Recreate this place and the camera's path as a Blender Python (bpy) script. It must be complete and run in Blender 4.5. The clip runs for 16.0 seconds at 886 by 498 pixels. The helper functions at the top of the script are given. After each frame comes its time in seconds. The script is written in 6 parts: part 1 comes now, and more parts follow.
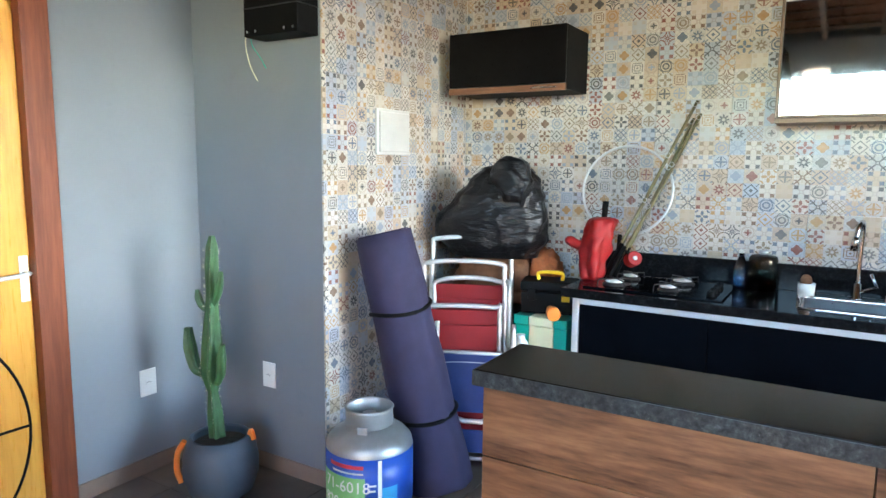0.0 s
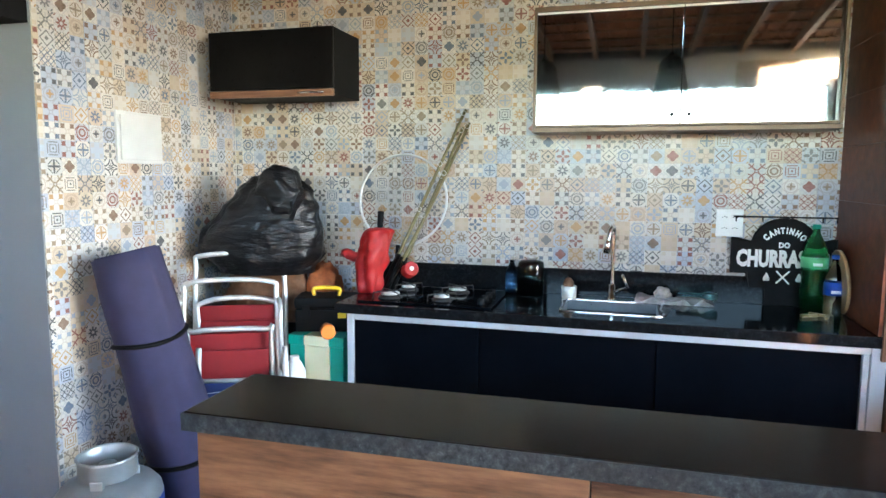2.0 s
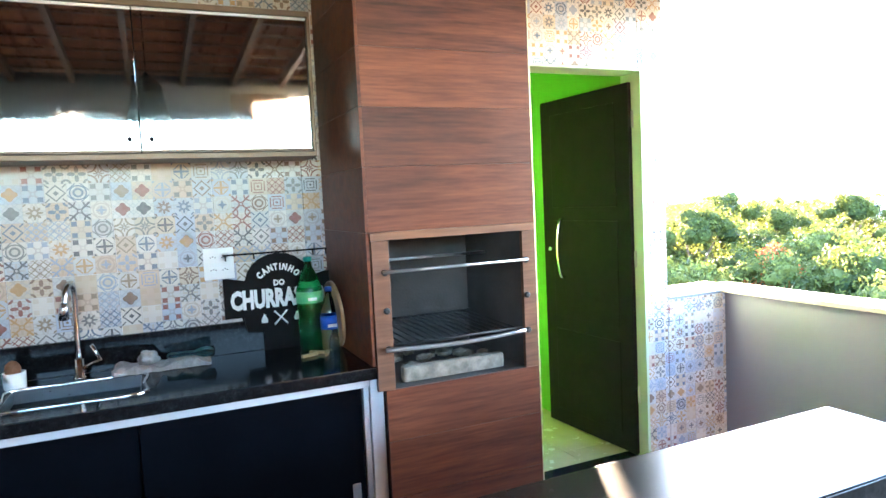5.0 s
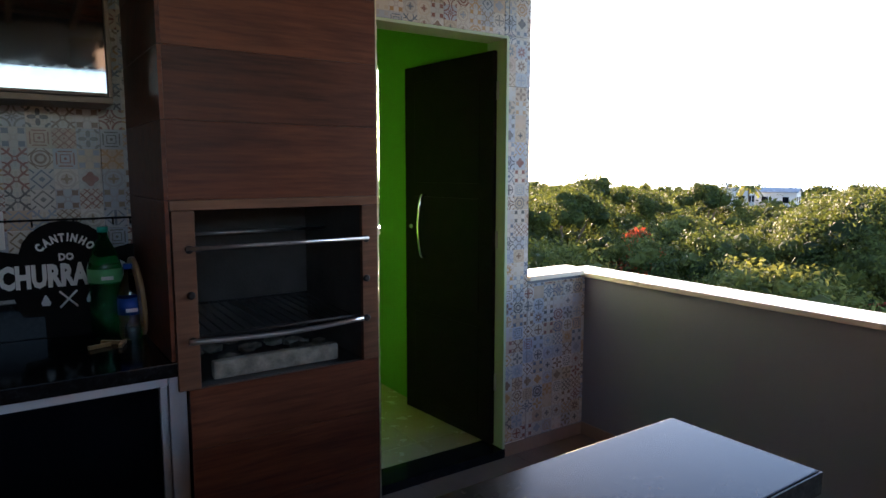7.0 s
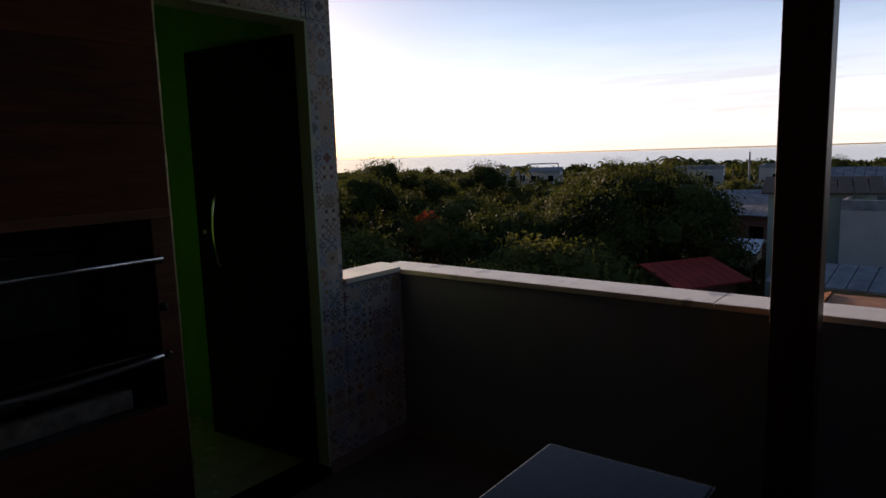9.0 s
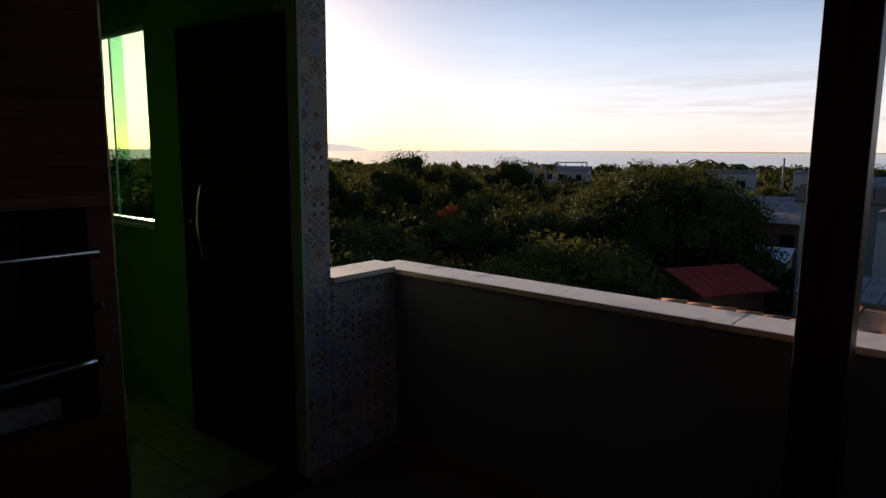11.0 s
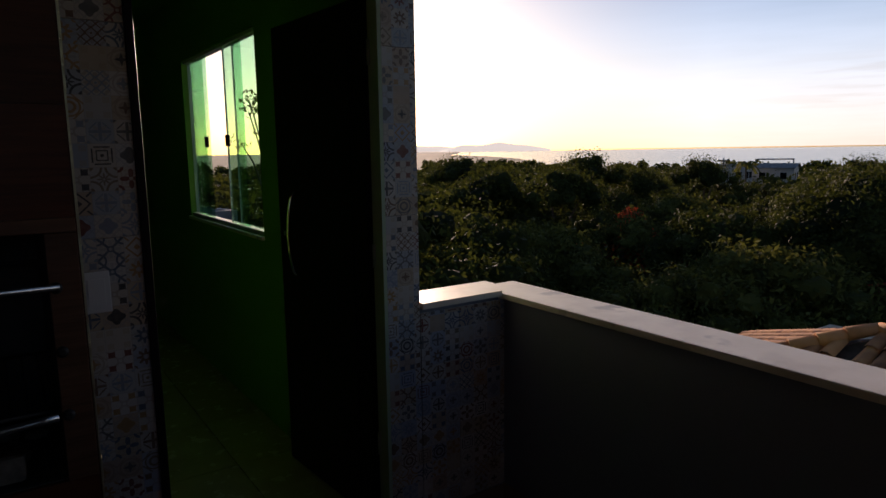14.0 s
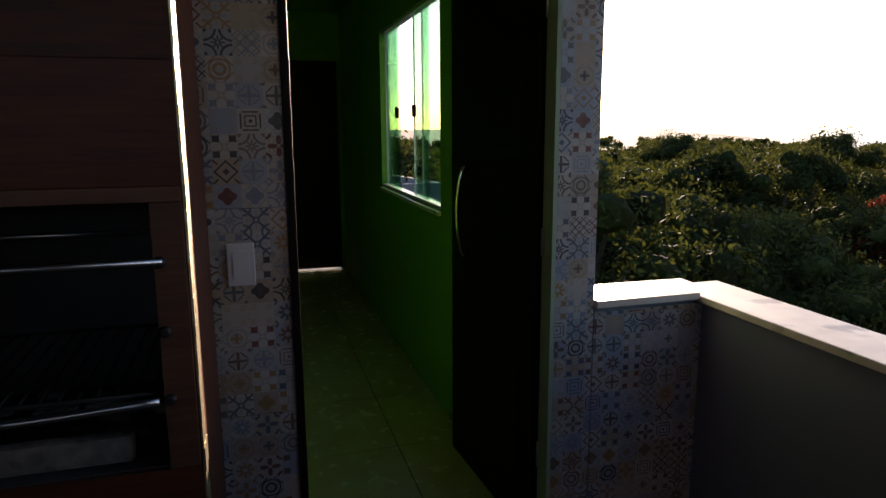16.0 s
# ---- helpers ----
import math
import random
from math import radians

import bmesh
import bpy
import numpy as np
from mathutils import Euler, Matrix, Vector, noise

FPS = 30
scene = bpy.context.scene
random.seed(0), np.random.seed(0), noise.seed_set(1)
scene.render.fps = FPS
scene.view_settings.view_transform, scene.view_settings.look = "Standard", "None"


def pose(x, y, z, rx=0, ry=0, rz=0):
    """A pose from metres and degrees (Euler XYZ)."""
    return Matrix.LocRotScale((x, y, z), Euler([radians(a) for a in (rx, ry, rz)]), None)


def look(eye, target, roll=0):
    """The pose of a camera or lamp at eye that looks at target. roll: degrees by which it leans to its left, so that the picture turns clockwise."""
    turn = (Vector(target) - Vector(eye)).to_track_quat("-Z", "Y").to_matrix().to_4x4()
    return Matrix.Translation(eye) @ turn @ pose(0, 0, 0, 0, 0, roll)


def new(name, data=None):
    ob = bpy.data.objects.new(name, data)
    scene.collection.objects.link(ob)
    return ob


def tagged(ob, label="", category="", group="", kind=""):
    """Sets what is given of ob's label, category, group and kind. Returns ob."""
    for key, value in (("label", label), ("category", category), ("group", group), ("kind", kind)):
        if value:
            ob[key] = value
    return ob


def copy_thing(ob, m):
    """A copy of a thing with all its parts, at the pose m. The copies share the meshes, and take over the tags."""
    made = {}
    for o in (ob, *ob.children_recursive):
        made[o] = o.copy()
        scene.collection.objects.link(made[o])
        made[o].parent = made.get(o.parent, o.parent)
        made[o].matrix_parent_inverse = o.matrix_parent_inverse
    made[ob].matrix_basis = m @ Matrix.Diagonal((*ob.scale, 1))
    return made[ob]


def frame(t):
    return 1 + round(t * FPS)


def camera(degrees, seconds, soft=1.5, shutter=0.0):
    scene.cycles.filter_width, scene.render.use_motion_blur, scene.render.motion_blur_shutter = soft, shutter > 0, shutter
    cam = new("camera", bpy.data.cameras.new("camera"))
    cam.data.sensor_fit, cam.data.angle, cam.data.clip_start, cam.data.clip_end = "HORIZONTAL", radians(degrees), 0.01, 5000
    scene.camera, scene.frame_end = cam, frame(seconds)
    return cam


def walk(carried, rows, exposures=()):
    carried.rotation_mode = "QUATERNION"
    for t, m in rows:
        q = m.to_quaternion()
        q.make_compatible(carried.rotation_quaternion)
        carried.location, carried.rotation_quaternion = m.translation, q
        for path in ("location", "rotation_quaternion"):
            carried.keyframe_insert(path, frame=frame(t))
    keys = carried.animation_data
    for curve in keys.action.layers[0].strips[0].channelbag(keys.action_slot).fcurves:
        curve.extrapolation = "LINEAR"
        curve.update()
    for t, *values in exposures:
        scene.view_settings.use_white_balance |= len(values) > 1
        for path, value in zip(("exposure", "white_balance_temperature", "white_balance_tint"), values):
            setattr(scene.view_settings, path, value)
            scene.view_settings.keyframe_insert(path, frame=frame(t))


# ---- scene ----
cam = camera(68.0, 16.0)
PATH = [
    (0, (0.282, 0.087, 1.465), (-0.75, 1.781, 1.207), 0.6),
    (0.5, (0.271, 0.133, 1.468), (-0.65, 1.889, 1.21), 0.6),
    (1, (0.325, 0.211, 1.468), (-0.464, 2.032, 1.22), 0.8),
    (1.5, (0.366, 0.28, 1.466), (-0.295, 2.154, 1.237), 0.8),
    (2, (0.424, 0.338, 1.458), (-0.117, 2.251, 1.237), 0.3),
    (2.5, (0.46, 0.391, 1.456), (0.063, 2.34, 1.247), -0.0),
    (3, (0.541, 0.463, 1.462), (0.333, 2.439, 1.238), 0.3),
    (3.5, (0.578, 0.556, 1.473), (0.658, 2.547, 1.294), -1.1),
    (4, (0.556, 0.652, 1.472), (0.976, 2.6, 1.306), -2.8),
    (6.5, (0.854, 0.97, 1.451), (1.88, 2.677, 1.268), -0.2),
    (7, (0.916, 1.009, 1.446), (2.027, 2.655, 1.21), -0.0),
    (7.5, (0.953, 1.069, 1.446), (2.204, 2.607, 1.188), -0.5),
    (8, (0.978, 1.146, 1.464), (2.408, 2.522, 1.214), -1.5),
    (8.5, (0.972, 1.209, 1.483), (2.536, 2.424, 1.203), -1.8),
    (11, (1.261, 1.298, 1.477), (2.776, 2.569, 1.178), 0.4),
    (11.5, (1.328, 1.287, 1.47), (2.808, 2.593, 1.146), 0.7),
    (12, (1.439, 1.31, 1.465), (2.905, 2.626, 1.12), -0.5),
    (12.5, (1.532, 1.39, 1.482), (2.976, 2.737, 1.172), -1.3),
    (13, (1.601, 1.449, 1.485), (3.035, 2.816, 1.206), -1.7),
    (13.5, (1.709, 1.47, 1.48), (3.058, 2.917, 1.187), -2.7),
    (14, (1.85, 1.446, 1.487), (2.96, 3.083, 1.191), -0.8),
    (14.5, (1.953, 1.437, 1.478), (2.838, 3.198, 1.136), 0.4),
    (15, (1.99, 1.465, 1.469), (2.788, 3.261, 1.094), -0.7),
    (15.5, (2.071, 1.556, 1.465), (2.778, 3.388, 1.083), -0.3),
    (16, (2.111, 1.676, 1.465), (2.655, 3.566, 1.103), -0.3),
]
EXPOSURES = [(0.0, 6.75, 5900, 15), (3.0, 6.85, 5900, 15), (4.2, 6.95, 5700, 15), (6.3, 5.3, 5680, 17), (6.8, 4.05, 5750, 22), (7.3, 3.15, 5850, 26), (7.8, 1.75, 5850, 28), (8.5, 0.45, 5850, 28),
             (11.0, 0.0, 5850, 28), (14.2, 0.0, 5850, 28), (15.0, 0.35, 5850, 28), (16.0, 1.4, 5850, 28)]
walk(cam, [(t, look(eye, target, roll)) for t, eye, target, roll in PATH], EXPOSURES)

# ---- light ----
SUN_AZ, SUN_EL = 27.8, 7.7  # degrees east of +y, degrees above the horizon
world = bpy.data.worlds.new("sky")
scene.world = world
world.use_nodes = True
wt = world.node_tree
sky = wt.nodes.new("ShaderNodeTexSky")
sky.sky_type, sky.sun_disc = "NISHITA", False
sky.sun_elevation, sky.sun_rotation = radians(SUN_EL), radians(SUN_AZ)
sky.altitude, sky.air_density, sky.dust_density, sky.ozone_density = 10, 1.0, 0.8, 2.0
wt.links.new(sky.outputs[0], wt.nodes["Background"].inputs[0])
wt.nodes["Background"].inputs[1].default_value = 0.10
sun = new("sun", bpy.data.lights.new("sun", "SUN"))
sun.data.energy, sun.data.angle, sun.data.color = 5.0, radians(0.5), (1.0, 0.74, 0.46)
toward = Vector((math.sin(radians(SUN_AZ)) * math.cos(radians(SUN_EL)), math.cos(radians(SUN_AZ)) * math.cos(radians(SUN_EL)), math.sin(radians(SUN_EL))))
sun.matrix_world = look(toward * 60, (0, 0, 0))


# ---- materials ----
class Nodes:
    """Small helper to write node expressions."""

    def __init__(self, name):
        self.mat = bpy.data.materials.new(name)
        self.mat.use_nodes = True
        self.t = self.mat.node_tree
        self.bsdf = self.t.nodes["Principled BSDF"]

    def put(self, sock, v):
        if hasattr(v, "links"):
            self.t.links.new(v, sock)
        elif isinstance(v, tuple) and len(v) == 3 and sock.type == "RGBA":
            sock.default_value = (*v, 1)
        else:
            sock.default_value = v

    def m(self, op, a, b=0.0, c=0.0):
        n = self.t.nodes.new("ShaderNodeMath")
        n.operation = op
        for sock, v in zip(n.inputs, (a, b, c)):
            self.put(sock, v)
        return n.outputs[0]

    def mix(self, f, a, b, kind="MIX"):
        n = self.t.nodes.new("ShaderNodeMix")
        n.data_type, n.blend_type = "RGBA", kind
        self.put(n.inputs[0], f), self.put(n.inputs[6], a), self.put(n.inputs[7], b)
        return n.outputs[2]

    def ramp(self, f, *stops):
        n = self.t.nodes.new("ShaderNodeValToRGB")
        e = n.color_ramp.elements
        while len(e) < len(stops):
            e.new(0.5)
        for el, (p, col) in zip(e, stops):
            el.position, el.color = p, (*col, 1) if isinstance(col, tuple) else (col, col, col, 1)
        self.put(n.inputs[0], f)
        return n.outputs[0]

    def noise(self, scale, vec=None, detail=4.0, rough=0.55, stretch=None):
        n = self.t.nodes.new("ShaderNodeTexNoise")
        n.inputs["Scale"].default_value, n.inputs["Detail"].default_value, n.inputs["Roughness"].default_value = scale, detail, rough
        vec = vec or self.pos()
        if stretch:
            mp = self.t.nodes.new("ShaderNodeMapping")
            mp.inputs["Scale"].default_value = stretch
            self.t.links.new(vec, mp.inputs[0])
            vec = mp.outputs[0]
        self.t.links.new(vec, n.inputs["Vector"])
        return n.outputs[0]

    def pos(self):
        return self.t.nodes.new("ShaderNodeNewGeometry").outputs["Position"]

    def local(self):
        return self.t.nodes.new("ShaderNodeTexCoord").outputs["Object"]

    def xyz(self, vec):
        n = self.t.nodes.new("ShaderNodeSeparateXYZ")
        self.t.links.new(vec, n.inputs[0])
        return n.outputs[0], n.outputs[1], n.outputs[2]

    def vec(self, x, y, z=0.0):
        n = self.t.nodes.new("ShaderNodeCombineXYZ")
        for sock, v in zip(n.inputs, (x, y, z)):
            self.put(sock, v)
        return n.outputs[0]

    def white(self, vec):
        n = self.t.nodes.new("ShaderNodeTexWhiteNoise")
        n.noise_dimensions = "3D"
        self.t.links.new(vec, n.inputs["Vector"])
        return n.outputs["Value"], n.outputs["Color"]

    def random(self):
        return self.t.nodes.new("ShaderNodeObjectInfo").outputs["Random"]

    def island(self):
        return self.t.nodes.new("ShaderNodeNewGeometry").outputs["Random Per Island"]

    def bump(self, h, strength=0.3, dist=0.01):
        n = self.t.nodes.new("ShaderNodeBump")
        n.inputs["Strength"].default_value, n.inputs["Distance"].default_value = strength, dist
        self.put(n.inputs["Height"], h)
        self.t.links.new(n.outputs[0], self.bsdf.inputs["Normal"])

    def done(self, color=None, rough=0.5, metal=0.0, spec=None, **more):
        b = self.bsdf.inputs
        if color is not None:
            self.put(b["Base Color"], color)
        self.put(b["Roughness"], rough), self.put(b["Metallic"], metal)
        if spec is not None:
            self.put(b["Specular IOR Level"], spec)
        for k, v in more.items():
            self.put(b[k.replace("_", " ")], v)
        return self.mat


def paint(name, col, rough=0.5, metal=0.0, var=0.12, scale=6.0, bump=0.05, spec=None, fine=90.0):
    """Painted, plastic or metal surface with soft stains and a fine grain."""
    n = Nodes(name)
    big, small = n.noise(scale), n.noise(fine, detail=2.0)
    dark = tuple(c * (1 - var) for c in col)
    light = tuple(min(1, c * (1 + var * 0.6)) for c in col)
    c = n.ramp(big, (0.3, dark), (0.7, light))
    if bump:
        n.bump(n.m("ADD", small, n.m("MULTIPLY", big, 1.5)), bump, 0.004)
    r = n.m("ADD", n.m("MULTIPLY", small, 0.15), rough - 0.07)
    return n.done(c, r, metal, spec)


def patchwork():
    """Printed patchwork tile: 7 cm motifs, each cell with its own drawing and colours."""
    n = Nodes("patchwork_tile")
    m = n.m
    x, y, z = n.xyz(n.pos())
    u, v = m("DIVIDE", m("ADD", m("ADD", x, y), 18.124), 0.0716), m("DIVIDE", m("ADD", z, 12.331), 0.0679)
    cu, cv = m("FLOOR", u), m("FLOOR", v)
    fx, fy = m("SUBTRACT", m("SUBTRACT", u, cu), 0.5), m("SUBTRACT", m("SUBTRACT", v, cv), 0.5)
    r1, _ = n.white(n.vec(cu, cv, 1.3))
    r2, _ = n.white(n.vec(cu, cv, 7.7))
    r3, _ = n.white(n.vec(cv, cu, 3.1))
    p, q = m("ABSOLUTE", fx), m("ABSOLUTE", fy)
    hi, lo = m("MAXIMUM", p, q), m("MINIMUM", p, q)
    r = m("SQRT", m("ADD", m("MULTIPLY", fx, fx), m("MULTIPLY", fy, fy)))
    a = m("ARCTAN2", fy, fx)
    qx, qy = m("SUBTRACT", 0.5, p), m("SUBTRACT", 0.5, q)
    rc = m("SQRT", m("ADD", m("MULTIPLY", qx, qx), m("MULTIPLY", qy, qy)))
    less, more, band = (lambda e, k: m("LESS_THAN", e, k)), (lambda e, k: m("GREATER_THAN", e, k)), (lambda e, k, w: m("LESS_THAN", m("ABSOLUTE", m("SUBTRACT", e, k)), w))
    AND, OR = (lambda *s: s[0] if len(s) == 1 else m("MULTIPLY", s[0], AND(*s[1:]))), (lambda *s: s[0] if len(s) == 1 else m("MAXIMUM", s[0], OR(*s[1:])))
    cos8, cos4 = m("COSINE", m("MULTIPLY", a, 8.0)), m("COSINE", m("MULTIPLY", a, 4.0))
    petal8, petal4 = m("MULTIPLY_ADD", cos8, 0.10, 0.29), m("MULTIPLY_ADD", cos4, 0.17, 0.26)
    rp8, rp4 = m("SUBTRACT", r, petal8), m("SUBTRACT", r, petal4)
    diag, manh = m("ABSOLUTE", m("SUBTRACT", p, q)), m("ADD", p, q)
    designs = [
        OR(AND(more(p, 0.18), more(q, 0.18), less(hi, 0.44))),
        OR(AND(less(rp8, 0.0), more(r, 0.11)), more(rc, 99.0), AND(less(rc, 0.16), more(rc, 0.09))),
        OR(band(r, 0.38, 0.035), band(r, 0.2, 0.05), band(manh, 0.62, 0.04)),
        OR(AND(less(rp4, 0.0), more(r, 0.08)), AND(less(rc, 0.24), more(rc, 0.13))),
        OR(band(manh, 0.42, 0.05), less(manh, 0.14), AND(less(diag, 0.05), more(r, 0.42))),
        OR(AND(less(diag, 0.07), more(r, 0.12)), band(rc, 0.3, 0.04), band(r, 0.1, 0.03)),
        OR(band(rc, 0.42, 0.045), less(rc, 0.14), AND(less(rp8, -0.12), more(r, 0.05))),
        less(m("SUBTRACT", r, m("MULTIPLY_ADD", cos4, 0.05, 0.31)), 0.0),
        OR(AND(band(hi, 0.36, 0.03), less(lo, 0.3)), band(hi, 0.2, 0.025), less(r, 0.07)),
        less(r, -1.0),
        OR(AND(less(lo, 0.06), less(hi, 0.4)), AND(band(manh, 0.48, 0.04), more(lo, 0.1)), less(rc, 0.12)),
        less(m("SUBTRACT", lo, 0.1), m("MULTIPLY", hi, -0.35)),
        OR(band(m("ABSOLUTE", m("SUBTRACT", manh, 0.4)), 0.16, 0.035), band(diag, 0.2, 0.04), less(r, 0.05)),
        OR(AND(more(rp8, 0.02), less(r, 0.40)), less(r, 0.06)),
    ]
    ink, k = 0.0, len(designs)
    idx = m("FLOOR", m("MULTIPLY", r1, k - 0.001))
    idx = m("MULTIPLY", idx, m("LESS_THAN", m("MULTIPLY", r1, 7.3), 6.7))
    for i, d in enumerate(designs):
        ink = m("ADD", ink, m("MULTIPLY", d, m("COMPARE", idx, float(i), 0.1)))
    ink2, idx2 = 0.0, m("MODULO", m("ADD", idx, 5.0), float(k))
    for i, d in enumerate(designs):
        ink2 = m("ADD", ink2, m("MULTIPLY", d, m("COMPARE", idx2, float(i), 0.1)))
    cream, stone, sand, mist = (0.53, 0.48, 0.41), (0.46, 0.445, 0.42), (0.48, 0.39, 0.28), (0.39, 0.41, 0.45)

    def steps(f, cols):
        node = n.t.nodes.new("ShaderNodeValToRGB")
        node.color_ramp.interpolation = "CONSTANT"
        e = node.color_ramp.elements
        while len(e) < len(cols):
            e.new(0.5)
        for j, (el, col) in enumerate(zip(e, cols)):
            el.position, el.color = j / len(cols), (*col, 1)
        n.put(node.inputs[0], f)
        return node.outputs[0]

    ground = steps(r2, [cream, stone, cream, mist, sand, cream, (0.47, 0.36, 0.26), stone, (0.36, 0.39, 0.46), (0.55, 0.515, 0.47)])
    inks = steps(r3, [(0.17, 0.10, 0.06), (0.10, 0.13, 0.18), (0.06, 0.06, 0.062), (0.38, 0.22, 0.08), (0.14, 0.135, 0.13), (0.20, 0.065, 0.045), (0.22, 0.165, 0.105), (0.24, 0.28, 0.34)])
    wear = n.ramp(n.noise(55.0, detail=3.0), (0.3, 0.85), (0.6, 1.0))
    col = n.mix(m("MULTIPLY", m("MULTIPLY", ink2, wear), 0.4), ground, steps(r1, [(0.30, 0.25, 0.20), (0.36, 0.26, 0.14), (0.25, 0.27, 0.29), (0.40, 0.30, 0.18), (0.22, 0.15, 0.11)]))
    col = n.mix(m("MULTIPLY", ink, wear), col, inks)
    col = n.mix(m("MULTIPLY", more(hi, 0.482), 0.35), col, (0.33, 0.31, 0.28))
    col = n.mix(0.5, col, n.ramp(n.noise(9.0), (0.3, 0.75), (0.7, 1.0)), "MULTIPLY")
    n.bump(m("ADD", ink, n.noise(120.0)), 0.04, 0.001)
    return n.done(col, n.m("MULTIPLY_ADD", n.noise(20.0), 0.15, 0.28), 0.0, 0.5)


def wood(name, dark, light, along=(0.7, 9.0, 9.0), rough=0.42, seed=0.0, span=(0.36, 0.49, 0.61)):
    """Wood or wood-print with long grain, plank-to-plank tone and darker streaks."""
    n = Nodes(name)
    rnd = n.random()
    x, y, z = n.xyz(n.pos())
    vec = n.vec(n.m("ADD", x, n.m("MULTIPLY", rnd, 17.0)), n.m("ADD", y, seed), n.m("ADD", z, n.m("MULTIPLY", rnd, 5.0)))
    g1, g2, g3 = n.noise(2.2, vec, 6.0, 0.65, along), n.noise(9.0, vec, 4.0, 0.6, along), n.noise(1.1, vec, 3.0)
    f = n.m("ADD", n.m("MULTIPLY", g1, 0.6), n.m("MULTIPLY", g2, 0.4))
    f = n.m("ADD", f, n.m("MULTIPLY", n.m("SUBTRACT", rnd, 0.5), 0.12))
    mid = tuple((a + b) / 2 for a, b in zip(dark, light))
    c = n.ramp(f, (span[0], dark), (span[1], mid), (span[2], light))
    c = n.mix(n.ramp(g3, (0.35, 0.45), (0.6, 0.0)), c, dark)
    n.bump(g2, 0.15, 0.003)
    return n.done(c, n.m("MULTIPLY_ADD", g2, 0.2, rough - 0.1), 0.0, 0.3)


def granite(name, dark, mid, light, rough, spec):
    n = Nodes(name)
    s1, s2, s3 = n.noise(160.0, detail=3.0), n.noise(60.0, detail=5.0, rough=0.7), n.noise(7.0, detail=5.0)
    c = n.ramp(s2, (0.36, dark), (0.55, mid), (0.75, light))
    c = n.mix(n.ramp(s3, (0.42, 0.55), (0.62, 0.0)), c, dark)
    c = n.mix(n.ramp(s1, (0.68, 0.0), (0.74, 0.5)), c, tuple(v * 1.3 for v in light))
    n.bump(s1, 0.02, 0.001)
    return n.done(c, n.m("MULTIPLY_ADD", s2, 0.06, rough), 0.0, spec)


def marble():
    n = Nodes("coping_stone")
    b, s = n.noise(5.0, detail=6.0), n.noise(45.0)
    c = n.ramp(b, (0.3, (0.60, 0.50, 0.37)), (0.5, (0.74, 0.64, 0.49)), (0.7, (0.80, 0.71, 0.57)))
    c = n.mix(n.ramp(n.noise(4.3, detail=3.0), (0.60, 0.0), (0.66, 0.7)), c, (0.22, 0.17, 0.12))
    n.bump(s, 0.06, 0.003)
    return n.done(c, 0.34, 0.0, 0.6)


def leafy(name, dark, light, shine=0.75):
    n = Nodes(name)
    f = n.m("ADD", n.m("MULTIPLY", n.island(), 0.6), n.m("MULTIPLY", n.noise(0.35), 0.5))
    c = n.ramp(f, (0.25, dark), (0.8, light))
    tr = n.t.nodes.new("ShaderNodeBsdfTranslucent")
    n.put(tr.inputs[0], n.mix(0.5, c, (light[0] * 1.3, light[1] * 1.2, light[2] * 0.7)))
    mix = n.t.nodes.new("ShaderNodeMixShader")
    mix.inputs[0].default_value = 0.35
    n.done(c, shine, 0.0, 0.15)
    out = n.t.nodes["Material Output"]
    n.t.links.new(n.bsdf.outputs[0], mix.inputs[1]), n.t.links.new(tr.outputs[0], mix.inputs[2]), n.t.links.new(mix.outputs[0], out.inputs[0])
    return n.mat


def clear(name, col, rough=0.02, ior=1.45):
    n = Nodes(name)
    return n.done(col, rough, 0.0, None, Transmission_Weight=1.0, IOR=ior)


def thin_glass(name, tint):
    """A thin pane: tinted see-through with a real mirror share."""
    n = Nodes(name)
    tr, gl, mix, lw = (n.t.nodes.new(k) for k in ("ShaderNodeBsdfTransparent", "ShaderNodeBsdfGlossy", "ShaderNodeMixShader", "ShaderNodeLayerWeight"))
    n.put(tr.inputs[0], tint), n.put(gl.inputs[0], (1.0, 1.0, 1.0))
    gl.inputs["Roughness"].default_value, lw.inputs[0].default_value = 0.01, 0.5
    n.t.links.new(n.m("MULTIPLY_ADD", n.m("POWER", lw.outputs["Facing"], 5.0), 0.8, 0.03), mix.inputs[0]), n.t.links.new(tr.outputs[0], mix.inputs[1]), n.t.links.new(gl.outputs[0], mix.inputs[2])
    n.t.links.new(mix.outputs[0], n.t.nodes["Material Output"].inputs[0])
    return n.mat


def tiles_mat(name, a, b, rough=0.3):
    n = Nodes(name)
    f = n.m("ADD", n.m("MULTIPLY", n.noise(4.0, detail=6.0), 0.8), n.m("MULTIPLY", n.random(), 0.2))
    n.bump(n.noise(80.0), 0.05, 0.002)
    return n.done(n.ramp(f, (0.3, a), (0.7, b)), n.m("MULTIPLY_ADD", n.noise(14.0), 0.2, rough - 0.1))


def wall_paint(name, col):
    """Rolled wall paint: faint blotches, scuffs and roller stipple."""
    n = Nodes(name)
    b, s = n.noise(1.6, detail=5.0), n.noise(70.0, detail=3.0)
    c = n.ramp(b, (0.3, tuple(v * 0.88 for v in col)), (0.7, col))
    c = n.mix(n.ramp(n.noise(5.0, detail=7.0, rough=0.7), (0.62, 0.0), (0.75, 0.25)), c, tuple(v * 0.6 for v in col))
    n.bump(s, 0.12, 0.003)
    return n.done(c, 0.62)


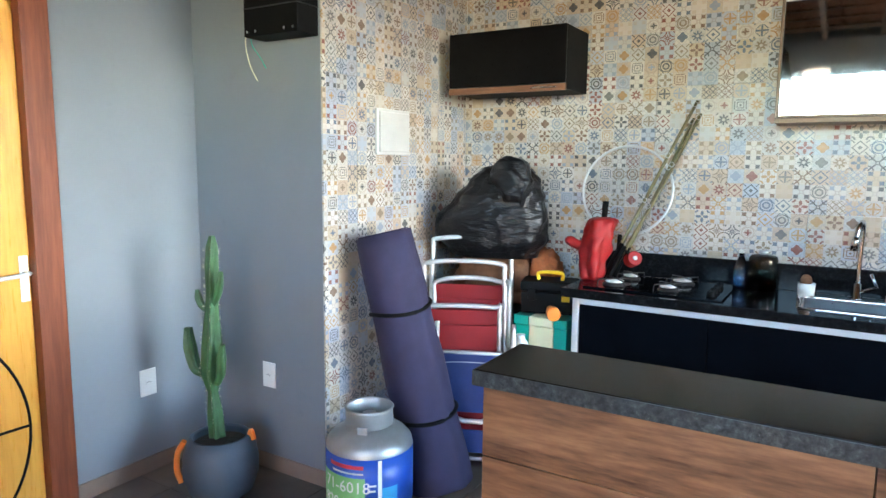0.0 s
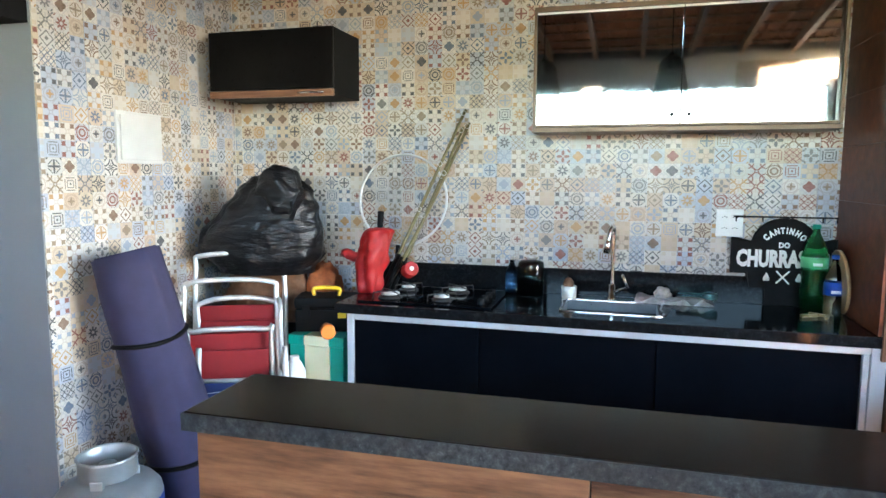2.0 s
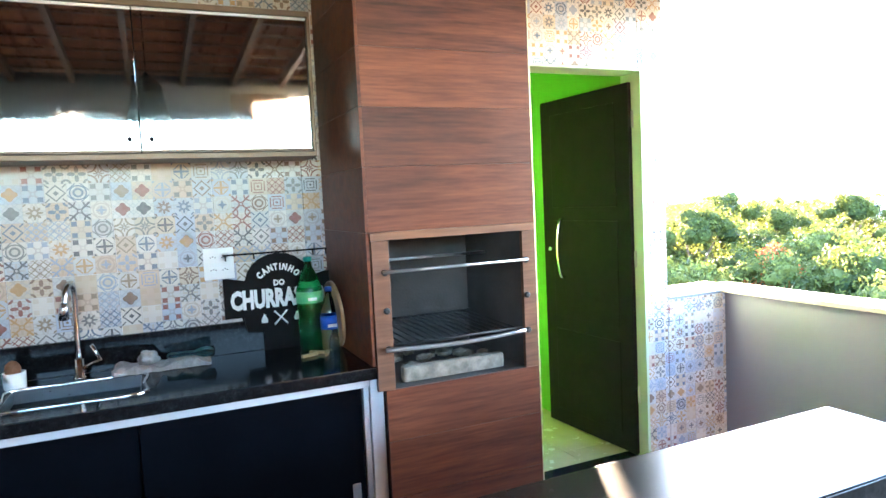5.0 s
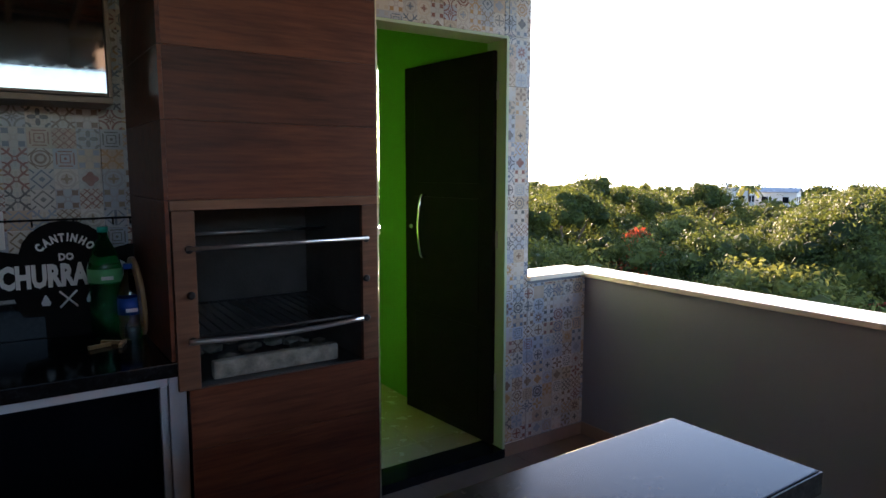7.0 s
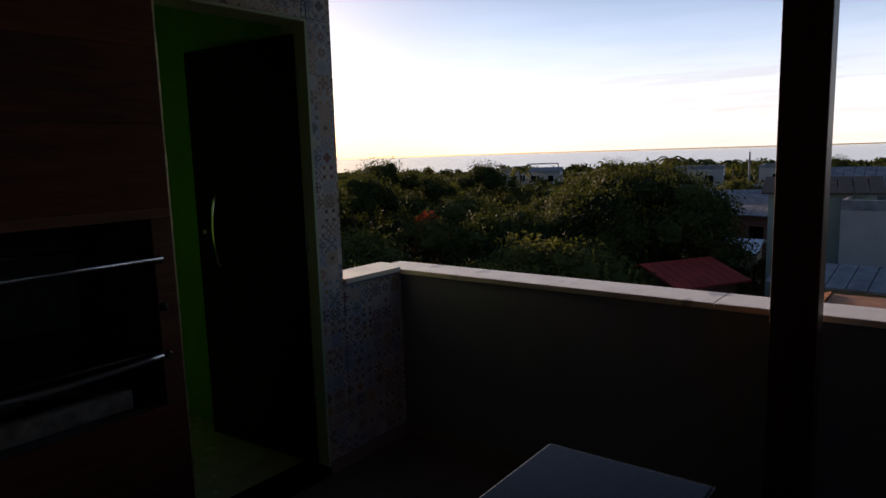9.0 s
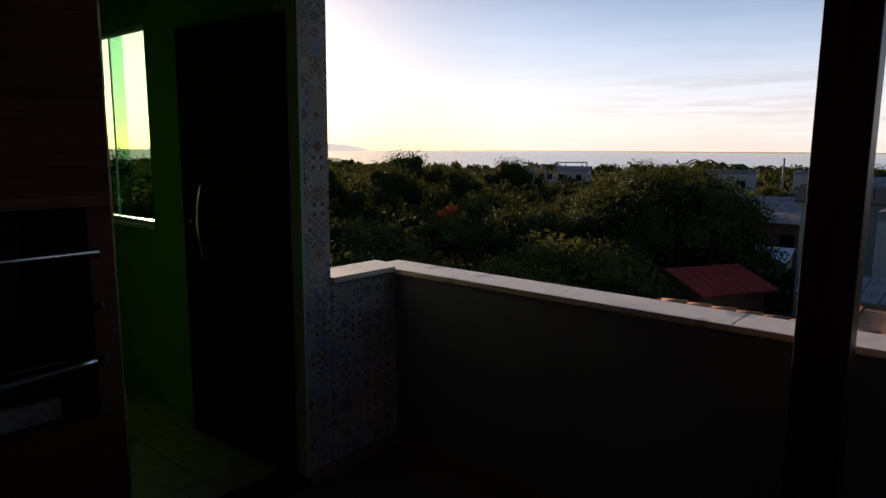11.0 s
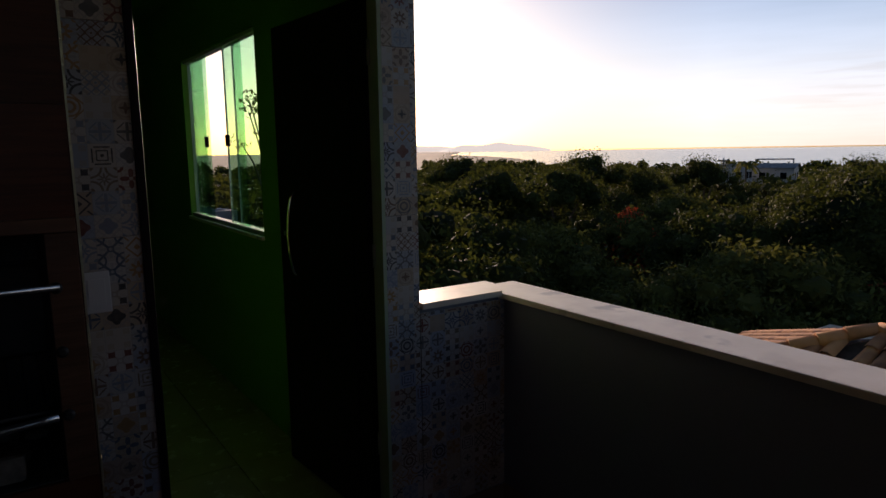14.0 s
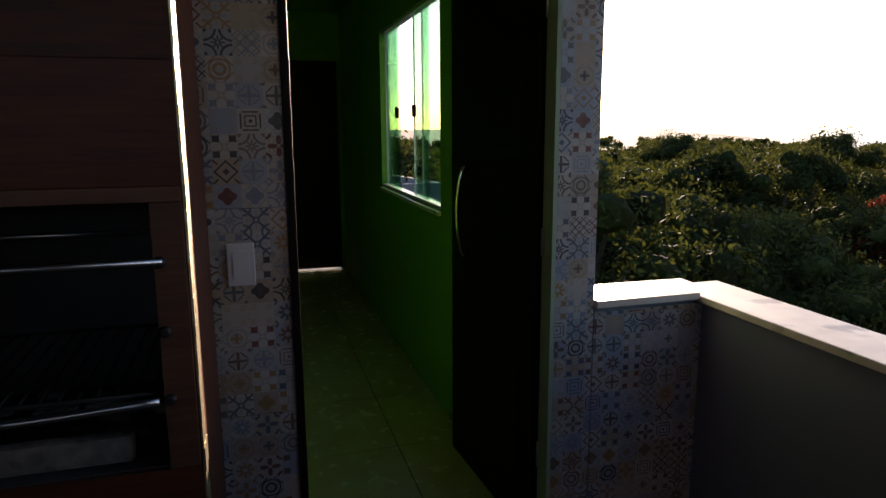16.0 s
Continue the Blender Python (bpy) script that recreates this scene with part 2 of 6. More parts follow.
TILE, COPING = patchwork(), marble()
GRANITE = granite("black_granite", (0.004, 0.004, 0.005), (0.010, 0.011, 0.012), (0.030, 0.032, 0.034), 0.07, 0.11)
BAR_GRANITE = granite("brown_black_granite", (0.006, 0.0045, 0.0035), (0.019, 0.014, 0.011), (0.042, 0.032, 0.025), 0.16, 0.1)
EDGE_GRANITE = granite("rough_granite_edge", (0.012, 0.014, 0.014), (0.045, 0.050, 0.049), (0.11, 0.12, 0.115), 0.5, 0.3)
GREY = wall_paint("grey_wall_paint", (0.19, 0.213, 0.235))
PARAPET = wall_paint("parapet_grey_paint", (0.19, 0.205, 0.235))
GREEN = wall_paint("lime_wall_paint", (0.135, 0.34, 0.018))
WHITE_WALL = wall_paint("white_wall_paint", (0.72, 0.70, 0.66))
CLAD = wood("grill_cladding", (0.034, 0.009, 0.005), (0.235, 0.070, 0.029), span=(0.30, 0.5, 0.70))
BAR_WOOD = wood("bar_cladding", (0.060, 0.022, 0.010), (0.37, 0.175, 0.080), (0.9, 7.0, 7.0), span=(0.36, 0.52, 0.68))
TRIM_WOOD = wood("oak_trim", (0.10, 0.045, 0.025), (0.25, 0.12, 0.065))
FRAME_WOOD = wood("door_frame_wood", (0.13, 0.032, 0.012), (0.24, 0.065, 0.025), (9.0, 9.0, 0.7))
YELLOW_WOOD = wood("yellow_varnished_wood", (0.50, 0.22, 0.03), (0.66, 0.34, 0.055), (9.0, 9.0, 0.7), 0.3)
RAFTER = wood("rafter_wood", (0.12, 0.058, 0.026), (0.29, 0.16, 0.075), (9.0, 0.7, 9.0))
DARKPOST = wood("dark_post_wood", (0.035, 0.014, 0.008), (0.085, 0.035, 0.02), (9.0, 9.0, 0.7))
FLOOR_T = tiles_mat("brown_floor_tile", (0.10, 0.075, 0.055), (0.17, 0.13, 0.10), 0.4)
ROOM_T = tiles_mat("beige_floor_tile", (0.34, 0.29, 0.17), (0.45, 0.39, 0.25), 0.25)
BASEB = tiles_mat("baseboard_tile", (0.17, 0.12, 0.09), (0.26, 0.19, 0.14), 0.35)
GROUT = paint("grout", (0.30, 0.28, 0.25), 0.9, var=0.2)
BLACK_GLASS = paint("black_glass", (0.003, 0.004, 0.006), 0.10, var=0.3, bump=0.0, spec=0.05)
BLACK = paint("black_lacquer", (0.004, 0.0035, 0.0035), 0.3, var=0.3, spec=0.08)
MATTE_BLACK = paint("matte_black", (0.005, 0.005, 0.005), 0.6, var=0.3, spec=0.1)
WHITE = paint("white_plastic", (0.72, 0.72, 0.70), 0.35, var=0.06)
AGED_WHITE = paint("aged_white_plastic", (0.52, 0.515, 0.49), 0.4, var=0.08)
ALU = paint("white_aluminium", (0.62, 0.65, 0.68), 0.32, 0.3, var=0.06)
CHROME = paint("chrome", (0.75, 0.75, 0.75), 0.12, 1.0, var=0.08, bump=0.0)
STEEL = paint("brushed_steel", (0.55, 0.55, 0.54), 0.3, 1.0, var=0.15)
IRON = paint("sooty_iron", (0.035, 0.033, 0.032), 0.6, 0.5, var=0.4)
SOOT = paint("sooty_firebrick", (0.075, 0.072, 0.066), 0.85, var=0.4, scale=4.0, bump=0.3)
ASH = paint("ash_and_charcoal", (0.24, 0.215, 0.17), 0.9, var=0.5, scale=25.0, bump=0.5)
PURPLE = paint("purple_fabric", (0.026, 0.022, 0.056), 0.85, var=0.2, scale=9.0, bump=0.25, fine=400.0)
RED = paint("red_fabric", (0.24, 0.005, 0.009), 0.75, var=0.15, bump=0.2, fine=400.0)
RED_N = paint("red_nylon", (0.34, 0.004, 0.004), 0.55, var=0.18, scale=25.0, bump=0.2)
BLUE_N = paint("blue_fabric", (0.012, 0.028, 0.12), 0.75, var=0.15, bump=0.2)
TEAL = paint("green_plastic", (0.0, 0.33, 0.24), 0.4, var=0.1)
CREAM = paint("cream_plastic", (0.72, 0.70, 0.46), 0.45, var=0.08)
ORANGE = paint("orange_plastic", (0.80, 0.22, 0.03), 0.45, var=0.1)
YELLOW = paint("yellow_plastic", (0.75, 0.48, 0.01), 0.4, var=0.1)
BROWN_CLOTH = paint("brown_cloth", (0.17, 0.075, 0.035), 0.9, var=0.4, scale=20.0, bump=0.4)
RAG = paint("grey_rag", (0.36, 0.33, 0.31), 0.95, var=0.25, scale=40.0, bump=0.5)
GASGREY = paint("galvanised_paint", (0.36, 0.37, 0.36), 0.42, 0.6, var=0.2)
LABEL_BLUE = paint("label_blue", (0.012, 0.07, 0.36), 0.4, var=0.1)
LABEL_GREEN = paint("label_green", (0.20, 0.48, 0.16), 0.4, var=0.1)
LABEL_CYAN = paint("label_cyan", (0.05, 0.32, 0.55), 0.4, var=0.1)
LABEL_RED = paint("label_red", (0.60, 0.04, 0.05), 0.4, var=0.1)
POT = paint("slate_blue_pot", (0.045, 0.062, 0.082), 0.55, var=0.2)
SOIL = paint("soil", (0.045, 0.03, 0.02), 0.95, var=0.4, scale=40.0, bump=0.6)
CACTUS = paint("cactus_skin", (0.036, 0.105, 0.034), 0.5, var=0.3, scale=14.0, bump=0.2)
BAMBOO = paint("bamboo_rod", (0.15, 0.125, 0.045), 0.35, var=0.3, scale=30.0)
DOORLEAF = paint("dark_brown_door", (0.0095, 0.0060, 0.0065), 0.5, var=0.3, scale=10.0, spec=0.15)
FOIL = paint("foil_tape", (0.72, 0.66, 0.44), 0.35, 1.0, var=0.3, scale=30.0, bump=0.6)
TANWOOD = wood("cutting_board", (0.28, 0.16, 0.07), (0.50, 0.32, 0.16), (9.0, 9.0, 0.8))
green_n = Nodes("green_bottle_plastic")
GREEN_GLASS = green_n.done((0.06, 0.42, 0.16), 0.08, Transmission_Weight=0.9, IOR=1.35)
CLEAR_PET = clear("clear_bottle_plastic", (0.90, 0.94, 0.96), 0.04)
SMOKE_GLASS = clear("smoked_jug_glass", (0.05, 0.07, 0.06), 0.08)
BLUE_PET = clear("blue_bottle_plastic", (0.25, 0.45, 0.75), 0.08)
CABGLASS = paint("mirror_glass", (0.30, 0.29, 0.28), 0.03, 1.0, var=0.05, bump=0.0)
WINGLASS = thin_glass("green_window_glass", (0.66, 0.88, 0.74))
NET = paint("nylon_net", (0.35, 0.36, 0.35), 0.6, var=0.2)


# ---- building helpers ----
HOME = {}


def box(bm, x0, x1, y0, y1, z0, z1, bevel=0.0, m=None):
    vs = [bm.verts.new((x, y, z)) for z in (z0, z1) for x, y in ((x0, y0), (x1, y0), (x1, y1), (x0, y1))]
    if m is not None:
        for v in vs:
            v.co = m @ v.co
    fs = [bm.faces.new([vs[i] for i in f]) for f in ((3, 2, 1, 0), (4, 5, 6, 7), (0, 1, 5, 4), (1, 2, 6, 5), (2, 3, 7, 6), (3, 0, 4, 7))]
    if bevel:
        edges = list({e for f in fs for e in f.edges})
        bmesh.ops.bevel(bm, geom=edges, offset=bevel, segments=2, affect="EDGES", profile=0.6)
    return bm


def tube(bm, pts, r, seg=10, closed=False, caps=True):
    """A round bar along points; r may be a list."""
    pts = [Vector(p) for p in pts]
    n, rings, up = len(pts), [], None
    for i, p in enumerate(pts):
        a, b = (pts[(i - 1) % n], pts[(i + 1) % n]) if closed else (pts[max(i - 1, 0)], pts[min(i + 1, n - 1)])
        d = (b - a).normalized()
        if up is None:
            up = Vector((0, 0, 1)) if abs(d.z) < 0.9 else Vector((1, 0, 0))
        side = d.cross(up).normalized()
        up = side.cross(d).normalized()
        rad = r[i] if isinstance(r, (list, tuple)) else r
        rings.append([bm.verts.new(p + rad * (math.cos(2 * math.pi * k / seg) * side + math.sin(2 * math.pi * k / seg) * up)) for k in range(seg)])
    for i in range(n if closed else n - 1):
        A, B = rings[i], rings[(i + 1) % n]
        for k in range(seg):
            f = bm.faces.new((A[k], A[(k + 1) % seg], B[(k + 1) % seg], B[k]))
            f.smooth = True
    if caps and not closed:
        bm.faces.new(rings[0][::-1]), bm.faces.new(rings[-1])
    return bm


def lathe(bm, prof, c=(0, 0, 0), seg=24, m=None, cap=True):
    """A turned body from (radius, height) pairs."""
    rings = []
    for r, z in prof:
        ring = [Vector((c[0] + r * math.cos(2 * math.pi * k / seg), c[1] + r * math.sin(2 * math.pi * k / seg), c[2] + z)) for k in range(seg)]
        rings.append([bm.verts.new(m @ p if m is not None else p) for p in ring])
    for A, B in zip(rings, rings[1:]):
        for k in range(seg):
            f = bm.faces.new((A[k], A[(k + 1) % seg], B[(k + 1) % seg], B[k]))
            f.smooth = True
    if cap:
        bm.faces.new(rings[0][::-1]), bm.faces.new(rings[-1])
    return bm


def curve_pts(pts, n=8):
    """A smooth line through points (Catmull-Rom)."""
    P = [Vector(p) for p in pts]
    P = [2 * P[0] - P[1]] + P + [2 * P[-1] - P[-2]]
    out = []
    for i in range(1, len(P) - 2):
        for k in range(n):
            t = k / n
            a, b, c, d = P[i - 1 : i + 3]
            out.append(0.5 * (2 * b + (c - a) * t + (2 * a - 5 * b + 4 * c - d) * t * t + (3 * b - a - 3 * c + d) * t ** 3))
    return out + [P[-2]]


def mesh_of(name, bm, mat, off=None):
    bmesh.ops.recalc_face_normals(bm, faces=bm.faces)
    if off is not None:
        bmesh.ops.translate(bm, verts=bm.verts, vec=-off)
    me = bpy.data.meshes.new(name)
    bm.to_mesh(me)
    bm.free()
    me.materials.append(mat)
    return me


def thing(name, at, label, category, group=""):
    ob = new(name)
    ob.empty_display_size = 0.1
    ob.location = at
    HOME[ob.name] = Vector(at)
    return tagged(ob, label, category, group)


def part(name, bm, mat, parent, label=""):
    """One mesh under a thing or part; bm is drawn in world metres."""
    off = HOME[parent.name]
    ob = new(name, mesh_of(name, bm, mat, off))
    ob.parent = parent
    HOME[ob.name] = off
    return tagged(ob, label)


def solid(name, bm, mat, label="", category="", group="", kind="", at=None):
    """A thing of one mesh, drawn in world metres."""
    if at is None:
        cs = [v.co for v in bm.verts]
        at = Vector(((min(c.x for c in cs) + max(c.x for c in cs)) / 2, (min(c.y for c in cs) + max(c.y for c in cs)) / 2, min(c.z for c in cs)))
    at = Vector(at)
    ob = new(name, mesh_of(name, bm, mat, at))
    ob.location = at
    HOME[ob.name] = at
    return tagged(ob, label, category, group, kind)


def B():
    return bmesh.new()


def text_part(body, size, m, mat, parent, name="lettering", depth=0.002, squeeze=1.0, label=""):
    """Flat letters in the built-in font, turned into one mesh."""
    cu = bpy.data.curves.new("letters", "FONT")
    cu.body, cu.size, cu.extrude, cu.align_x, cu.resolution_u, cu.offset = body, size, depth, "CENTER", 2, size * 0.05
    tmp = bpy.data.objects.new("letters", cu)
    me = bpy.data.meshes.new_from_object(tmp)
    bpy.data.objects.remove(tmp), bpy.data.curves.remove(cu)
    bm = B()
    bm.from_mesh(me)
    bpy.data.meshes.remove(me)
    for v in bm.verts:
        v.co = m @ Vector((v.co.x * squeeze, v.co.y, v.co.z))
    return part(name, bm, mat, parent, label)


def to_south(x, y, z, tilt=0.0):
    """Letters upright on a face that looks to -y."""
    return pose(x, y, z, 90, 0, 0) @ pose(0, 0, 0, 0, 0, tilt)


# ---- structure ----
FZ, YN, XW, YJ, XG = -0.05, 3.57, -1.69, 2.30, -2.53
RZ = -0.008


def roof_z(y):
    return 3.02 + 0.09 * (y + 3.0)


def struct(name, bm, mat, label):
    return solid(name, bm, mat, label, kind="structure", at=(0, 0, 0))


b = B()
box(b, -2.7, 3.76, -3.1, 3.62, FZ - 0.25, FZ - 0.01)
floor = struct("floor", b, GROUT, "brown ceramic tile floor of the terrace")
b = B()
box(b, 1.2, 3.1, 3.62, 8.8, FZ - 0.25, RZ - 0.01)
floor_room = struct("floor_room", b, GROUT, "beige ceramic tile floor of the green room")

b = B()
for x0, x1, z0, z1 in ((XW - 0.01, 2.20, FZ, 3.775), (2.20, 3.034, 2.10, 3.775), (3.034, 3.178, FZ, 3.775)):
    box(b, x0, x1, YN + 0.008, 3.72, z0, z1)
wall_north = struct("wall_north", b, WHITE_WALL, "terrace wall clad in patchwork printed tiles")
b = B()
box(b, XG - 0.15, XW - 0.008, YJ, 3.72, FZ, 3.655)
wall_jog = struct("wall_west_block", b, GREY, "blue-grey painted wall block beside the kitchen nook")
b = B()
box(b, XG - 0.15, XG, 1.60, YJ - 0.002, FZ, 3.5), box(b, XG - 0.15, XG, 0.62, 1.60, 2.11, 3.5), box(b, XG - 0.15, XG, -3.1, 0.62, FZ, 3.5)
wall_west = struct("wall_west", b, GREY, "blue-grey painted terrace wall with a yellow door")
b = B()
box(b, XG - 1.5, XG - 0.16, 0.3, 2.0, FZ - 0.02, 2.6)
struct("wall_behind_door", b, WHITE_WALL, "plain room behind the yellow door")

# green room behind the opening
b = B()
for y0, y1, z0, z1 in ((3.722, 4.89, FZ, 2.6), (6.46, 8.75, FZ, 2.6), (4.89, 6.46, FZ, 1.045), (4.89, 6.46, 2.138, 2.6)):
    box(b, 3.025, 3.086, y0, y1, z0, z1)
wall_room_east = struct("wall_room_east", b, GREEN, "lime green room wall with a sliding window")
b = B()
box(b, 1.2, 1.35, 3.722, 8.75, FZ, 2.6)
struct("wall_room_west", b, GREEN, "lime green plain room wall")
b = B()
box(b, 1.352, 2.14, 8.6, 8.75, FZ, 2.6), box(b, 2.14, 3.023, 8.6, 8.75, 2.14, 2.6), box(b, 2.985, 3.023, 8.6, 8.75, FZ, 2.14)
struct("wall_room_north", b, GREEN, "lime green room wall round a dark door")
b = B()
box(b, 1.352, 2.198, 3.722, 3.735, FZ, 2.598), box(b, 2.198, 3.024, 3.722, 3.735, 2.10, 2.598)
struct("wall_room_south", b, GREEN, "lime green room wall above the doorway")
b = B()
box(b, 1.1, 3.28, 3.724, 8.9, 2.6, 2.78)
struct("ceiling_room", b, GREEN, "lime green plastered ceiling slab")
b = B()
box(b, 3.018, 3.033, 3.566, 3.72, FZ, 2.098), box(b, 2.2, 3.018, 3.566, 3.72, 2.086, 2.099)
struct("door_trim", b, wall_paint("pale_green_jamb", (0.42, 0.52, 0.33)), "pale green painted jamb of the doorway")
struct("door_jamb_west", box(B(), 2.199, 2.222, 3.560, 3.72, FZ, 2.085, 0.002), DOORLEAF, "dark brown wooden door jamb")
b = B()
box(b, 2.2, 3.03, 3.56, 3.72, FZ - 0.008, RZ + 0.004)
struct("door_sill", b, GRANITE, "black granite threshold of the doorway")

# parapets, coping, post
b = B()
box(b, 3.18, 3.62, YN + 0.008, 3.72, FZ, 0.858)
box(b, 3.182, 3.576, YN + 0.008, 3.72, 0.858, 0.874)
parapet_north = struct("parapet_north", b, GREY, "low terrace parapet clad in patchwork tiles")
b = B()
box(b, 3.605, 3.76, -3.1, YN + 0.004, FZ, 0.860)
parapet_east = struct("parapet_east", b, PARAPET, "grey painted terrace parapet")
# Unseen wall added to cut south light; dark so sun patches bounce little.
b = B()
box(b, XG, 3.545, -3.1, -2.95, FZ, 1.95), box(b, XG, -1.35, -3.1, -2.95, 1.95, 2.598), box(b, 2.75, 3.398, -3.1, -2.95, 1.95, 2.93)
DARKWALL = wall_paint("light_block_dark_brown", (0.05, 0.042, 0.036))
wall_south = struct("wall_south", b, DARKWALL, "added dark brown south wall out of view, limits light below an open strip")
# Unseen wall added to close the east side southward and dim the terrace.
b = B()
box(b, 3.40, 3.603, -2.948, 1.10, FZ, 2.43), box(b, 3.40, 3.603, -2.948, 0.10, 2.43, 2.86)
struct("wall_east", b, DARKWALL, "added dark brown east wall out of view, blocks light south of the opening")
b = B()
low, top = ([b.verts.new((x, y, z)) for x, y in ((3.182, 3.553), (3.578, 3.553), (3.65, 3.70), (3.65, 3.765), (3.182, 3.765))] for z in (0.876, 0.900))
b.faces.new(top), b.faces.new(low[::-1])
for i in range(5):
    b.faces.new((low[i], low[(i + 1) % 5], top[(i + 1) % 5], top[i]))
cop = struct("coping_north", b, COPING, "beige stone coping with an angled end")
for y0, y1 in ((1.95, 3.74), (1.104, 1.947)):
    struct("coping_east", box(B(), 3.580, 3.795, y0, y1, 0.862, 0.887, 0.004), COPING, "beige stone coping slab, weathered and stained")
post = struct("post_east", box(B(), 3.40, 3.518, 1.572, 1.718, FZ, roof_z(1.65) - 0.02, 0.006), DARKPOST, "dark stained square timber roof post")

# roof of the terrace
b = B()
sl = Matrix(((1, 0, 0, 0), (0, 1, 0, 0), (0, 0.09, 1, 3.02 + 0.27), (0, 0, 0, 1)))
for i in range(11):
    x = -2.5 + i * 0.6
    box(b, x, x + 0.055, -3.3, 3.71, 0.0, 0.11, 0.0, sl)
for i in range(20):
    y = -3.2 + i * 0.36
    box(b, -2.65, 3.95, y, y + 0.04, 0.112, 0.135, 0.0, sl)
rafters = struct("roof_rafters", b, RAFTER, "pale wooden rafters and battens of the terrace roof")
# Beam carried up to the roof, and along the unseen south length, blocking sun.
b = B()
box(b, 3.40, 3.56, 1.72, 3.70, 2.43, 3.60), box(b, 3.40, 3.56, 0.102, 1.57, 2.432, 3.455)
struct("roof_beam", b, wall_paint("cream_beam_paint", (0.62, 0.55, 0.42)), "deep cream painted eaves beam on the posts, deepened to block sun")
b = B()
box(b, XG, 1.68, -3.08, -2.95, 2.60, 3.135), box(b, 1.68, 3.398, -3.08, -2.95, 2.942, 3.135), box(b, 2.412, 2.748, -3.08, -2.95, 2.60, 2.942)
struct("lintel_south", b, wall_paint("dark_grey_lintel_paint", (0.10, 0.11, 0.12)), "grey painted lintel over the open south strip")
# Sun patch of the lintel as its own piece, darkened to read orange.
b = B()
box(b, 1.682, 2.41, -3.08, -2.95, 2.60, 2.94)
struct("lintel_south_east", b, wall_paint("lintel_sun_patch_brown", (0.034, 0.019, 0.007)), "lintel section standing for a sun patch, dark brown so low sun reads orange")
clay = Nodes("clay_roof_tile")
CLAY = clay.done(clay.ramp(clay.m("ADD", clay.m("MULTIPLY", clay.island(), 0.5), clay.m("MULTIPLY", clay.noise(7.0), 0.6)), (0.25, (0.18, 0.065, 0.03)), (0.8, (0.46, 0.21, 0.10))), 0.85)


def barrel_rows(bm, origin, across, down, nx, ny, pitch=0.2, length=0.36, rad=0.095, seg=5):
    """Overlapping barrel tiles: half tubes laid in courses."""
    across, down = Vector(across).normalized(), Vector(down).normalized()
    up = across.cross(down).normalized()
    if up.z < 0:
        up = -up
    for i in range(nx):
        for j in range(ny):
            c = Vector(origin) + across * (i * pitch) + down * (j * length) + across * random.uniform(-0.006, 0.006)
            rings = []
            for s, (k, lift) in enumerate(((0.0, 0.0), (1.18, 0.028))):
                rr = rad * (0.92 + 0.1 * s)
                rings.append([bm.verts.new(c + down * (length * k) + across * (rr * math.cos(math.pi * q / seg)) + up * (rr * math.sin(math.pi * q / seg) * 0.8 + lift)) for q in range(seg + 1)])
            for q in range(seg):
                bm.faces.new((rings[0][q], rings[0][q + 1], rings[1][q + 1], rings[1][q])).smooth = True
    return bm


b = B()
barrel_rows(b, (-2.6, 3.7, roof_z(3.7) + 0.12), (1, 0, 0), (0, -1, -0.09), 33, 20)
box(b, -2.68, 3.98, -3.4, 3.72, 0.17, 0.19, 0.0, sl)
struct("ceiling", b, CLAY, "red clay tile roof seen from below")


